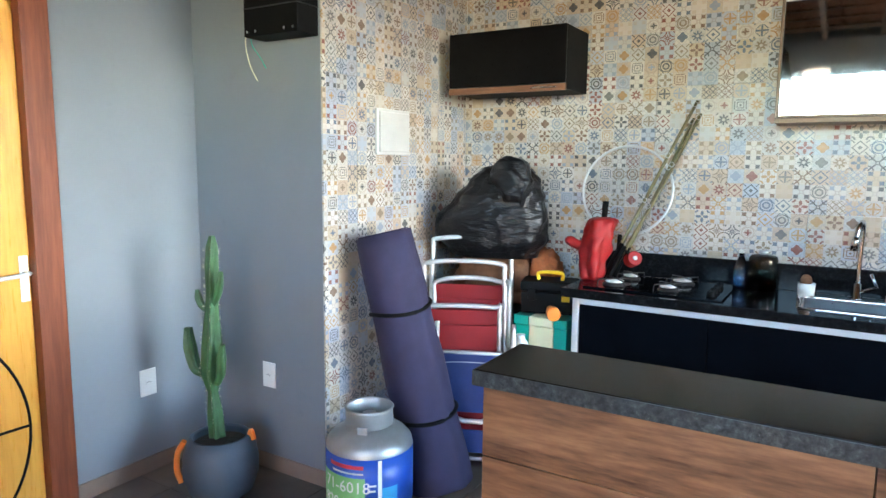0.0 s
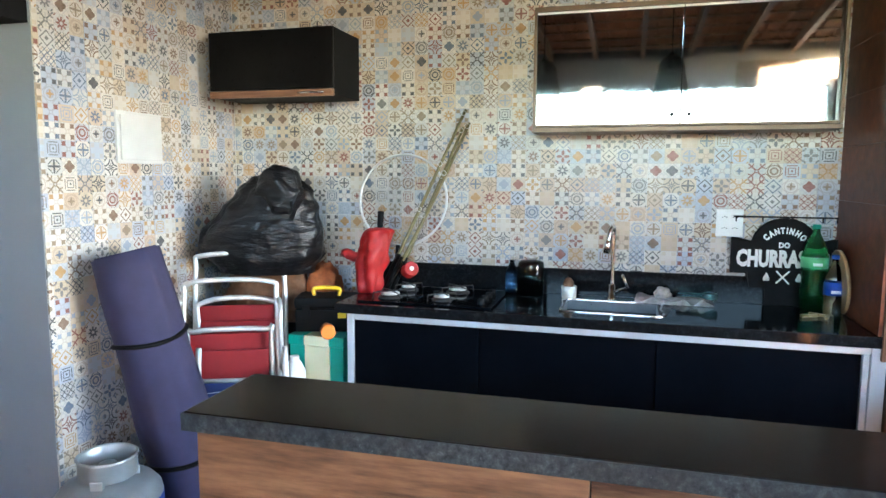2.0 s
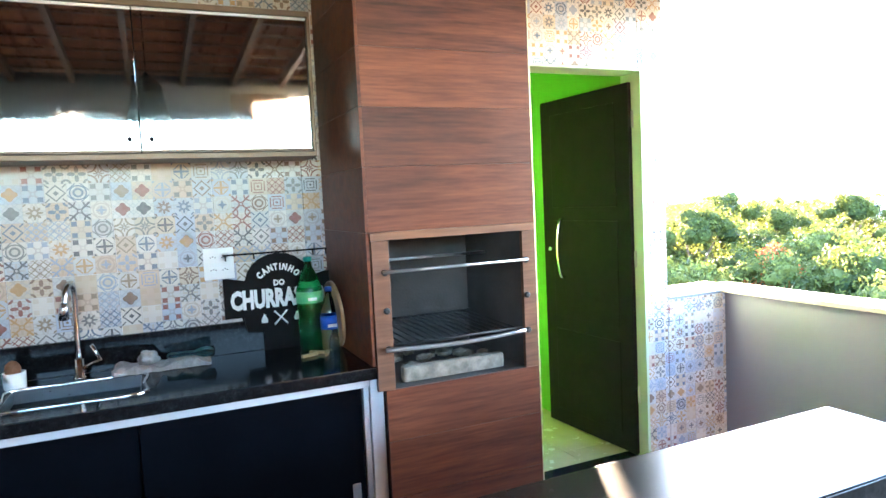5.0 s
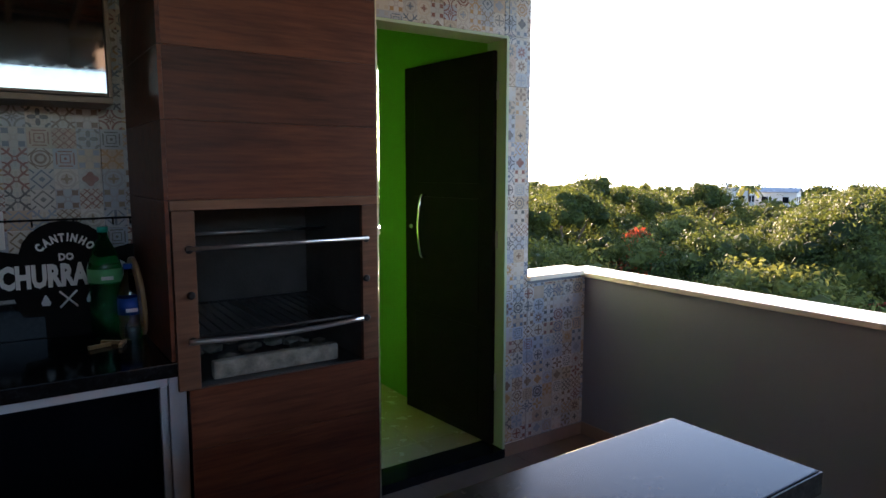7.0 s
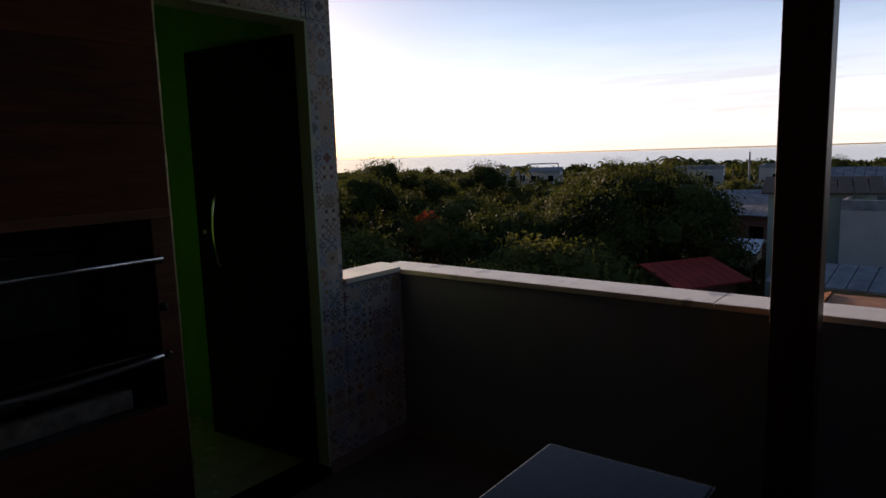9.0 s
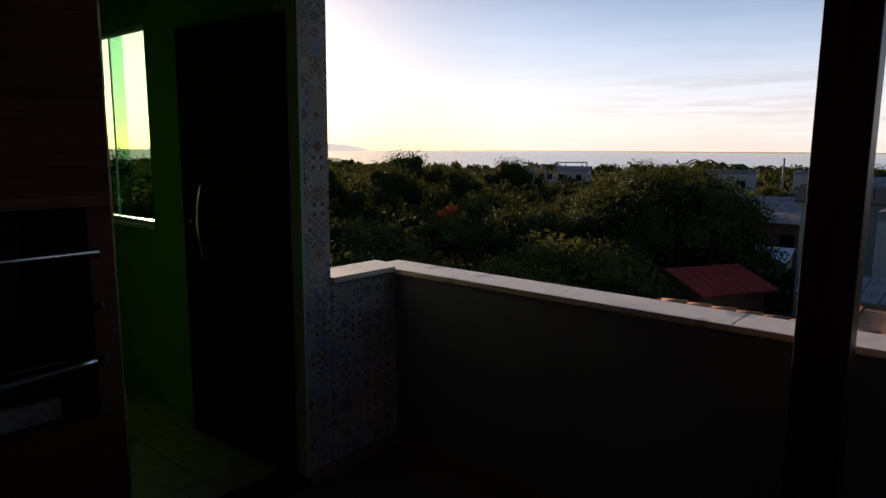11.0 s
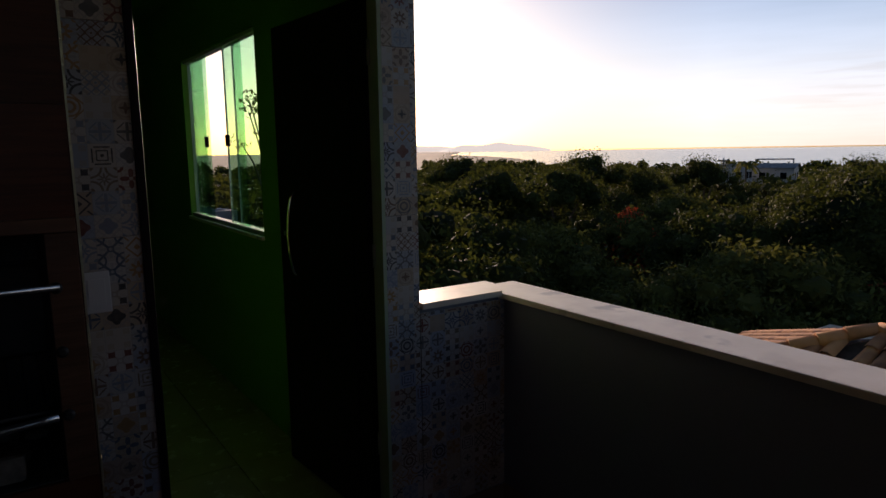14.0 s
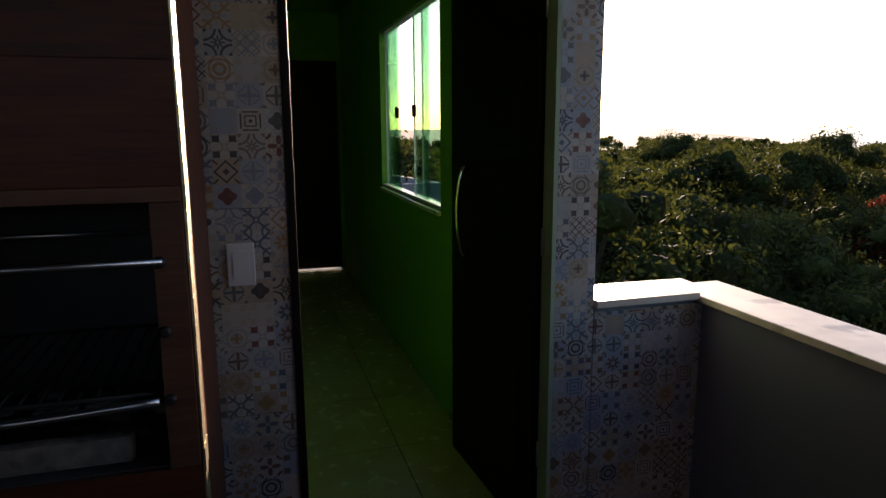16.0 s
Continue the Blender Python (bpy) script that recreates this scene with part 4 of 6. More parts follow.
def window():
    t = thing("window_1", (3.1, 5.58, 1.045), "green tempered glass sliding window, half open, with white sill", "window")
    for z0, z1 in ((1.046, 1.066), (2.118, 2.137)):
        part("track", box(B(), 3.034, 3.084, 4.892, 6.458, z0, z1, 0.002), ALU, t)
    part("window_sill", box(B(), 3.005, 3.11, 4.885, 6.462, 1.022, 1.0435, 0.003), COPING, t, "pale stone sill")
    for x, y0, y1, mat in ((3.065, 4.894, 5.41, WINGLASS), (3.045, 5.20, 5.53, WINGLASS), (3.045, 5.92, 6.33, WINGLASS), (3.065, 6.09, 6.456, WINGLASS)):
        p = part("pane", box(B(), x, x + 0.008, y0, y1, 1.067, 2.117, 0.001), mat, t)
        p.visible_shadow = False
        if x < 3.05:
            yy = 5.49 if y0 < 5.5 else 5.955
            part("handle", box(B(), 3.026, 3.0445, yy - 0.022, yy + 0.022, 1.53, 1.60, 0.004), MATTE_BLACK, p, "black square pull")
        part("edge", box(B(), x - 0.001, x + 0.009, y1 - 0.003, y1 + 0.002, 1.068, 2.116), ALU, p)
    return t


window()


# ---- switches and sockets ----
def plate(name, m, w, h, holes, label):
    """A wall plate facing -y before m."""
    at = m.translation
    t = thing(name, at, label, "socket" if "socket" in name else "switch")
    part("plate", box(B(), -w / 2, w / 2, -0.009, -0.001, -h / 2, h / 2, 0.003, m), WHITE, t)
    for dx, dz, ww, hh in holes:
        part("insert", box(B(), dx - ww / 2, dx + ww / 2, -0.0115, -0.0085, dz - hh / 2, dz + hh / 2, 0.001, m), WHITE, t)
        for s in (-1, 0, 1) if ww < 0.05 and "socket" in name else ():
            part("hole", box(B(), dx + s * 0.009 - 0.002, dx + s * 0.009 + 0.002, -0.0122, -0.0112, dz - 0.002 + (0.004 if s == 0 else 0), dz + 0.002 + (0.004 if s == 0 else 0), 0.0, m), MATTE_BLACK, t)
    return t


plate("wall_socket", pose(-2.047, YJ, 0.435), 0.082, 0.125, [(0, 0, 0.03, 0.03)], "white plastic wall socket on the grey wall")
plate("wall_socket", pose(XG, 1.966, 0.402, 0, 0, 90), 0.085, 0.13, [(0, 0, 0.03, 0.03)], "white plastic wall socket on the grey wall")
plate("wall_socket", pose(0.866, YN, 1.253), 0.115, 0.125, [(-0.022, 0.025, 0.035, 0.022), (-0.022, -0.025, 0.035, 0.022), (0.022, 0.025, 0.035, 0.022), (0.022, -0.025, 0.035, 0.022)], "white four-way wall socket on the tiles")
plate("light_switch", pose(2.066, YN, 1.092), 0.075, 0.122, [(0, 0, 0.045, 0.08)], "white plastic light switch on the tiles")
t = thing("distribution_board_cover", (XW, 2.81, 1.6), "white plastic electrical panel cover on the tiles", "panel")
part("frame", box(B(), XW + 0.001, XW + 0.014, 2.675, 2.955, 1.505, 1.73, 0.004), AGED_WHITE, t)
part("lid", box(B(), XW + 0.0145, XW + 0.024, 2.69, 2.94, 1.52, 1.715, 0.004), AGED_WHITE, t, "slightly bowed white lid")


def alarm_box():
    t = thing("junction_box", (-1.87, YJ - 0.05, 2.02), "black metal equipment box on the wall with loose wires", "electrical box")
    part("case", box(B(), -2.02, -1.705, 2.17, YJ - 0.001, 2.005, 2.33, 0.004), MATTE_BLACK, t)
    part("band", box(B(), -2.022, -1.703, 2.168, YJ - 0.001, 2.12, 2.126, 0.001), IRON, t)
    for x in (-2.0, -1.95, -1.78, -1.73):
        part("screw", lathe(B(), [(0.006, 0), (0.004, 0.003)], (0, 0, 0), 8, pose(x, 2.1695, 2.025, 90, 0, 0)), STEEL, t)
    part("conduit_box", box(B(), -2.095, -2.04, YJ - 0.06, YJ - 0.001, 2.06, 2.17, 0.006), YELLOW, t, "yellow plastic conduit box")
    part("wire", tube(B(), curve_pts([(-2.07, YJ - 0.055, 2.08), (-2.09, YJ - 0.06, 2.0), (-2.075, YJ - 0.05, 1.90), (-2.04, YJ - 0.04, 1.83)], 6), 0.0022, 6), CREAM, t)
    part("wire", tube(B(), curve_pts([(-2.06, YJ - 0.055, 2.07), (-2.05, YJ - 0.06, 1.99), (-2.01, YJ - 0.05, 1.93), (-1.985, YJ - 0.04, 1.885), (-2.0, YJ - 0.04, 1.90)], 6), 0.0022, 6), TEAL, t)
    return t


alarm_box()


# ---- things at the west end of the terrace ----
def cactus():
    t = thing("potted_cactus", (-2.06, 2.0, FZ), "tall green column cactus with short arms in a round slate-blue pot", "plant")
    c = (-2.06, 2.0, 0)
    pot = part("pot", lathe(B(), [(0.10, FZ), (0.14, -0.02), (0.165, 0.05), (0.168, 0.12), (0.155, 0.19), (0.132, 0.232), (0.122, 0.235), (0.118, 0.22), (0.12, 0.19)], c, 40), POT, t, "rounded slate-blue ceramic pot")
    part("soil", lathe(B(), [(0.001, 0.203), (0.07, 0.205), (0.1205, 0.198)], c, 32, None, False), SOIL, t, "dark potting soil")
    part("strap", tube(B(), curve_pts([(-2.165, 1.89, 0.215), (-2.195, 1.875, 0.16), (-2.20, 1.87, 0.08), (-2.185, 1.88, 0.02)], 6), 0.014, 8), ORANGE, pot, "orange plastic carrying strap")
    part("strap", tube(B(), curve_pts([(-1.955, 2.075, 0.22), (-1.945, 2.08, 0.25), (-1.93, 2.08, 0.21)], 6), 0.012, 8), ORANGE, pot, "orange plastic carrying strap")

    def column(pts, radii, ribs=5):
        b, n, seg = B(), len(pts), 30
        line = curve_pts(pts, 5)
        rr = [radii[min(i // 5, n - 1)] + (radii[min(i // 5 + 1, n - 1)] - radii[min(i // 5, n - 1)]) * ((i % 5) / 5) for i in range(len(line))]
        rings = []
        for i, (p, r) in enumerate(zip(line, rr)):
            d = (line[min(i + 1, len(line) - 1)] - line[max(i - 1, 0)]).normalized()
            s = d.cross(Vector((0.3, 1, 0.1))).normalized()
            w = s.cross(d)
            rings.append([b.verts.new(p + r * (1 + 0.24 * math.cos(ribs * a)) * (math.cos(a) * s + math.sin(a) * w)) for a in (2 * math.pi * k / seg + 0.3 for k in range(seg))])
        for A, C in zip(rings, rings[1:]):
            for k in range(seg):
                b.faces.new((A[k], A[(k + 1) % seg], C[(k + 1) % seg], C[k])).smooth = True
        b.faces.new(rings[0][::-1]), b.faces.new(rings[-1])
        return b

    part("stem", column([(-2.075, 2.0, 0.22), (-2.085, 2.0, 0.33), (-2.095, 2.0, 0.43), (-2.10, 2.0, 0.52), (-2.09, 2.0, 0.64), (-2.085, 2.0, 0.78), (-2.08, 2.0, 0.88), (-2.075, 2.0, 1.0), (-2.07, 2.0, 1.09), (-2.068, 2.0, 1.142)],
                        [0.032, 0.030, 0.020, 0.040, 0.040, 0.028, 0.022, 0.026, 0.023, 0.011]), CACTUS, t, "ribbed green main stem")
    for pts, rr in (([(-2.11, 2.0, 0.50), (-2.19, 1.99, 0.52), (-2.225, 1.985, 0.62), (-2.235, 1.985, 0.71)], [0.018, 0.023, 0.026, 0.016]),
                    ([(-2.07, 2.0, 0.47), (-2.03, 1.99, 0.52), (-2.015, 1.985, 0.60), (-2.005, 1.985, 0.665)], [0.014, 0.018, 0.018, 0.009]),
                    ([(-2.08, 2.0, 0.83), (-2.04, 1.99, 0.87), (-2.012, 1.985, 0.93), (-2.0, 1.985, 0.99)], [0.011, 0.016, 0.016, 0.008]),
                    ([(-2.10, 2.0, 0.80), (-2.135, 1.99, 0.82), (-2.155, 1.985, 0.86), (-2.162, 1.985, 0.895)], [0.010, 0.014, 0.014, 0.007])):
        part("arm", column(pts, rr, 4), CACTUS, t, "short ribbed side arm")
    b = B()
    zs, cx, rr = (0.30, 0.43, 0.52, 0.64, 0.78, 0.88, 1.0, 1.09), (-2.085, -2.095, -2.10, -2.09, -2.085, -2.08, -2.075, -2.07), (0.036, 0.026, 0.046, 0.046, 0.034, 0.027, 0.031, 0.028)
    for k in range(260):
        q = random.randrange(7)
        f, a = random.random(), 2 * math.pi * (random.randrange(5) / 5) + 0.3
        x, z, r = (u[q] + (u[q + 1] - u[q]) * f for u in (cx, zs, rr))
        p = Vector((x + r * math.cos(a), 2.0 + r * math.sin(a), z))
        tube(b, [p, p + Vector((math.cos(a), math.sin(a), random.uniform(-0.4, 0.6))) * 0.010], 0.0006, 3, False, False)
    tagged(part("spines", b, CREAM, t, "fine pale spines"), kind="stuff")
    return t


cactus()


def gas_cylinder():
    cx, cy = -1.36, 2.2
    c = (cx, cy, 0)
    t = thing("gas_cylinder", (cx, cy, FZ), "grey steel gas cylinder with a blue and green printed label", "gas cylinder")
    part("body", lathe(B(), [(0.13, 0.0), (0.165, 0.012), (0.182, 0.045), (0.183, 0.29), (0.178, 0.318), (0.155, 0.345), (0.11, 0.362), (0.05, 0.37)], c, 40), GASGREY, t)
    part("foot_ring", lathe(B(), [(0.135, FZ), (0.14, FZ), (0.14, 0.005), (0.135, 0.005)], c, 32), GASGREY, t)
    collar = part("collar", lathe(B(), [(0.094, 0.376), (0.099, 0.380), (0.099, 0.440), (0.105, 0.450), (0.098, 0.456), (0.092, 0.448), (0.092, 0.378)], c, 36, None, False), GASGREY, t, "raised steel guard collar")
    part("valve", lathe(B(), [(0.02, 0.366), (0.02, 0.40), (0.03, 0.405), (0.03, 0.42), (0.012, 0.425)], c, 16), STEEL, t, "brass-grey valve")
    for a in (-70, 50, 170):
        part("lug", box(B(), 0.078, 0.103, -0.022, 0.022, 0.348, 0.392, 0.005, pose(cx, cy, 0, 0, 0, a)), GASGREY, collar)
    part("label", lathe(B(), [(0.1838, 0.06), (0.1845, 0.06), (0.1845, 0.292), (0.1838, 0.292)], c, 40, None, False), LABEL_BLUE, t, "blue printed label")

    def patch(a0, a1, z0, z1, r, mat, name, lab=""):
        b, n = B(), 10
        rows = [[b.verts.new((cx + rr * math.cos(radians(a)), cy + rr * math.sin(radians(a)), z)) for a in (a0 + (a1 - a0) * k / n for k in range(n + 1))] for rr, z in ((r - 0.0008, z0), (r, z0), (r, z1), (r - 0.0008, z1))]
        for A, C in zip(rows, rows[1:]):
            for k in range(n):
                b.faces.new((A[k], A[k + 1], C[k + 1], C[k]))
        return part(name, b, mat, t, lab)

    patch(228, 302, 0.068, 0.215, 0.1855, LABEL_GREEN, "label_field", "green phone number field")
    patch(318, 323, 0.063, 0.288, 0.1855, WHITE, "label_stripe", "white label stripe")
    patch(323, 345, 0.063, 0.17, 0.1852, LABEL_CYAN, "label_stripe", "light blue label stripe")
    patch(250, 300, 0.252, 0.268, 0.1855, LABEL_RED, "label_bar", "red unreadable line of print")
    patch(255, 300, 0.230, 0.237, 0.1855, WHITE, "label_bar", "white unreadable line of print")
    patch(305, 316, 0.18, 0.188, 0.1855, WHITE, "label_bar", "white unreadable line of print")
    patch(305, 315, 0.158, 0.166, 0.1855, WHITE, "label_bar", "white unreadable line of print")

    def round_text(body, size, z, a_mid, name):
        cu = bpy.data.curves.new("letters", "FONT")
        cu.body, cu.size, cu.extrude, cu.align_x, cu.resolution_u = body, size, 0.0006, "CENTER", 2
        tmp = bpy.data.objects.new("letters", cu)
        me = bpy.data.meshes.new_from_object(tmp)
        b = B()
        b.from_mesh(me)
        bpy.data.objects.remove(tmp), bpy.data.curves.remove(cu), bpy.data.meshes.remove(me)
        for v in b.verts:
            a, r = radians(a_mid) + v.co.x / 0.186, 0.1862 + v.co.z
            v.co = Vector((cx + r * math.cos(a), cy + r * math.sin(a), z + v.co.y))
        part(name, b, WHITE, t, "white phone number digits")

    round_text("71-6018", 0.068, 0.152, 274, "lettering")
    round_text("829-3963", 0.062, 0.082, 274, "lettering")
    return t


gas_cylinder()


def rolled_mat():
    p0, p1 = Vector((-1.245, 2.60, FZ + 0.02)), Vector((-1.53, 2.53, 1.14))
    d = (p1 - p0).normalized()
    t = thing("rolled_mat", (p0.x, p0.y, FZ), "rolled purple foam mat with black straps leaning on the tiled wall", "mat")
    s = d.cross(Vector((0, 0, 1))).normalized()
    w = s.cross(d)
    b, rings, n, seg = B(), [], 14, 40
    for i in range(n + 1):
        f = i / n
        p = p0 + (p1 - p0) * f
        r0 = 0.155 - 0.022 * f + 0.003 * math.sin(f * 17)
        rings.append([b.verts.new(p + (r0 + 0.004 * noise.noise((math.cos(a) * 2, math.sin(a) * 2, f * 6)) + (0.01 if 1.9 < a < 2.2 else 0)) * (math.cos(a) * s + math.sin(a) * w)) for a in (2 * math.pi * k / seg for k in range(seg))])
    for A, C in zip(rings, rings[1:]):
        for k in range(seg):
            b.faces.new((A[k], A[(k + 1) % seg], C[(k + 1) % seg], C[k])).smooth = True
    b.faces.new(rings[0][::-1]), b.faces.new(rings[-1])
    part("roll", b, PURPLE, t)
    for k in range(4):
        rr = 0.115 - 0.028 * k
        part("roll_edge", tube(B(), [p1 + d * 0.002 + rr * (math.cos(a) * s + math.sin(a) * w) for a in (2 * math.pi * q / 24 for q in range(24))], 0.004, 6, True), PURPLE, t, "rolled foam layer")
    for f in (0.28, 0.70):
        p, r = p0 + (p1 - p0) * f, 0.158 - 0.022 * f
        part("strap", tube(B(), [p + d * (0.012 * math.sin(2 * a)) + r * (math.cos(a) * s + math.sin(a) * w) for a in (2 * math.pi * q / 32 for q in range(32))], 0.010, 6, True), MATTE_BLACK, t, "black elastic strap")
    side = (Vector((0.28, 0.07, 1.4)) - p0)
    side = (side - d * side.dot(d)).normalized()
    acr = d.cross(side).normalized()
    for k, (f, hgt) in enumerate(((0.55, 0.05), (0.505, 0.03), (0.475, 0.022), (0.45, 0.018))):
        p = p0 + (p1 - p0) * f + side * (0.127 - 0.022 * f) + acr * 0.075
        m = Matrix((acr.to_4d(), d.to_4d(), side.to_4d(), (0, 0, 0, 1))).transposed()
        m.translation = p
        part("print_mark", box(B(), -0.010, 0.010, -hgt / 2, hgt / 2, -0.004, 0.0035, 0.0, m), WHITE, t, "white unreadable print")
    return t


rolled_mat()


def folding_chair(at, turn, fabric, label, tall=1.12, arms=True):
    """A folded aluminium beach chair standing on end; local x across, y away from the viewer."""
    m = pose(*at, 0, 0, turn) @ pose(0, 0, 0, -6) @ Matrix.Diagonal((0.84, 1, 1, 1))
    t = thing("folding_chair", at, label, "chair", "folded beach chairs in the corner")
    P = lambda x, y, z: m @ Vector((x, y, z))
    part("back_frame", tube(B(), curve_pts([P(-0.25, 0, 0.02), P(-0.25, 0, 0.6), P(-0.245, 0, tall - 0.08), P(-0.20, 0, tall), P(0.20, 0, tall), P(0.245, 0, tall - 0.08), P(0.25, 0, 0.6), P(0.25, 0, 0.02)], 5), 0.0125, 10), ALU_TUBE, t, "bent aluminium tube")
    part("leg_frame", tube(B(), curve_pts([P(-0.22, -0.05, 0.02), P(-0.22, -0.05, 0.75), P(-0.19, -0.05, tall - 0.22), P(0.19, -0.05, tall - 0.22), P(0.22, -0.05, 0.75), P(0.22, -0.05, 0.02)], 5), 0.0125, 10), ALU_TUBE, t, "bent aluminium tube")
    for sx in (-0.27, 0.27) if arms else ():
        part("armrest", tube(B(), curve_pts([P(sx, 0.0, tall - 0.42), P(sx, -0.10, tall - 0.24), P(sx, -0.105, tall - 0.12), P(sx * 0.96, -0.02, tall - 0.09)], 5), 0.013, 8), ALU_TUBE, t, "curved aluminium armrest")
    b = B()
    box(b, -0.235, 0.235, -0.012, 0.006, 0.60, tall - 0.24, 0.004, m)
    part("backrest", b, fabric, t)
    b = B()
    box(b, -0.205, 0.205, -0.066, -0.052, 0.12, tall - 0.31, 0.004, m)
    part("seat", b, fabric, t)
    if fabric is RED:
        part("seat_band", box(B(), -0.21, 0.21, -0.071, -0.0665, 0.50, 0.56, 0.002, m), WHITE, t, "white fabric band")
    for z in (0.08, 0.6):
        part("crossbar", tube(B(), [P(-0.22, -0.03, z), P(0.22, -0.03, z)], 0.010, 8), ALU_TUBE, t)
    return t


ALU_TUBE = paint("aluminium_tube", (0.60, 0.61, 0.61), 0.36, 0.55, var=0.08, bump=0.0)
folding_chair((-1.325, 2.99, FZ), 24, RED, "folded aluminium beach chair with red fabric, leaning upright", 1.13, False)
folding_chair((-1.30, 2.88, FZ), 27, RED, "folded aluminium beach chair with red fabric and white band", 1.02)
folding_chair((-1.19, 2.80, FZ), 22, BLUE_N, "low folded aluminium beach chair with blue fabric", 0.54, False)


def rounded_pile(name, at, size, mat, label, category, seed, crumple=0.12, seg=36, lobes=3.0):
    """A soft bag-like body, crumpled, flat below."""
    b = B()
    bmesh.ops.create_icosphere(b, subdivisions=4, radius=1.0)
    for v in b.verts:
        p = v.co.copy()
        n1 = noise.noise(p * lobes * 0.6 + Vector((seed, 0, 0)))
        n2 = 1 - abs(noise.noise(p * lobes * 1.7 + Vector((0, seed, 0)))) * 2
        n3 = 1 - abs(noise.noise(p * lobes * 4.0 + Vector((0, 0, seed)))) * 2
        k = 1 + crumple * (1.4 * n1 + 0.55 * n2 + 0.28 * n3 - 0.4)
        p = p * k
        p.z = max(p.z, -0.72)
        v.co = Vector((at[0] + p.x * size[0], at[1] + p.y * size[1], at[2] + (p.z + 0.72) * size[2]))
    for f in b.faces:
        f.smooth = True
    return solid(name, b, mat, label, category)


crate = thing("storage_crate", (-1.38, 3.25, FZ), "dark plastic storage crate half hidden behind the folded chairs", "crate")
for i in range(4):
    part("crate_body", box(B(), -1.66, -1.12, 3.17, 3.555, FZ + i * 0.19, FZ + i * 0.19 + 0.182, 0.008), MATTE_BLACK, crate)
rounded_pile("cloth_bag", (-1.37, 3.34, 0.715), (0.25, 0.17, 0.17), BROWN_CLOTH, "crumpled brown cloth bag on the crate", "bag", 3.0, 0.16)
bagmat = Nodes("black_bin_bag")
bagmat.bump(bagmat.noise(16.0, detail=4.0, rough=0.55, stretch=(0.6, 0.6, 1.8)), 0.6, 0.03)
BAG = bagmat.done(bagmat.ramp(bagmat.noise(5.0), (0.3, (0.003, 0.003, 0.004)), (0.7, (0.006, 0.006, 0.007))), 0.34, 0.0, 0.35)


def bin_bag():
    """A slumped full sack: pleated body leaning to one side, with the loose neck folded over."""
    spine = curve_pts([(-1.35, 3.29, 0.975), (-1.37, 3.29, 1.06), (-1.355, 3.28, 1.16), (-1.31, 3.27, 1.27), (-1.27, 3.25, 1.36), (-1.26, 3.24, 1.425), (-1.26, 3.24, 1.445)], 6)
    radii = (0.24, 0.305, 0.305, 0.24, 0.18, 0.12, 0.02)
    b, rings, seg = B(), [], 72
    for i, p in enumerate(spine):
        k = min(i // 6, len(radii) - 2)
        f = (i - 6 * k) / 6
        f = f * f * (3 - 2 * f)
        r = radii[k] * (1 - f) + radii[k + 1] * f
        h = i / (len(spine) - 1)
        ring = []
        for q in range(seg):
            a = 2 * math.pi * q / seg
            u = Vector((math.cos(a), math.sin(a), 0))
            pleat = 1 - 2 * abs(noise.noise((u.x * 2.6 + h * 1.8, u.y * 2.6, h * 1.4)))
            fine = 1 - 2 * abs(noise.noise((u.x * 7.0 + h * 5.0, u.y * 7.0, h * 4.5 + 3.0)))
            lump = noise.noise((u.x * 1.3, u.y * 1.3, h * 2.5 + 7.0))
            s = r * (1 + 0.07 * pleat + 0.045 * fine + 0.13 * lump)
            ring.append(b.verts.new(p + Vector((u.x * s, u.y * s * 0.72, 0.02 * fine * (0 < h < 1)))))
        rings.append(ring)
    for A, C in zip(rings, rings[1:]):
        for q in range(seg):
            b.faces.new((A[q], A[(q + 1) % seg], C[(q + 1) % seg], C[q])).smooth = True
    b.faces.new(rings[0][::-1]), b.faces.new(rings[-1])
    t = solid("bin_bag", b, BAG, "full black plastic bin bag with a loose folded top", "bag")
    b, rings, seg = B(), [], 40
    line = curve_pts([(-1.34, 3.20, 1.34), (-1.27, 3.18, 1.40), (-1.19, 3.17, 1.385), (-1.12, 3.16, 1.345), (-1.09, 3.16, 1.31)], 5)
    for i, p in enumerate(line):
        h = i / (len(line) - 1)
        r = 0.05 + 0.055 * math.sin(math.pi * min(1.0, h * 1.15)) + 0.02 * h
        rings.append([b.verts.new(p + Vector((0.3 * math.cos(a), 0.8 * math.sin(a), math.cos(a))) * r * (1 + 0.3 * noise.noise((math.cos(a) * 2.5, math.sin(a) * 2.5, h * 4)) + 0.12 * math.sin(a * 7 + h * 5))) for a in (2 * math.pi * q / seg for q in range(seg))])
    for A, C in zip(rings, rings[1:]):
        for q in range(seg):
            b.faces.new((A[q], A[(q + 1) % seg], C[(q + 1) % seg], C[q])).smooth = True
    b.faces.new(rings[0][::-1]), b.faces.new(rings[-1])
    part("loose_top", b, BAG, t, "loose crumpled bag neck")


bin_bag()


def cooler():
    t = thing("cooler_box", (-0.95, 3.27, 0.33), "green and cream striped cooler box", "cooler")
    xs = (-1.095, -1.02, -0.89, -0.82)
    for (x0, x1), mat in zip(zip(xs, xs[1:]), (TEAL, CREAM, TEAL)):
        part("side_panel", box(B(), x0, x1 - 0.001, 3.06, 3.50, 0.331, 0.665, 0.006), mat, t)
    for (x0, x1), mat in zip(zip((-1.10, -1.02, -0.89, -0.815), (-1.021, -0.891, -0.815)), (TEAL, CREAM, TEAL)):
        part("lid_panel", box(B(), x0, x1, 3.05, 3.51, 0.667, 0.715, 0.008), mat, t, "striped plastic lid")
    return t


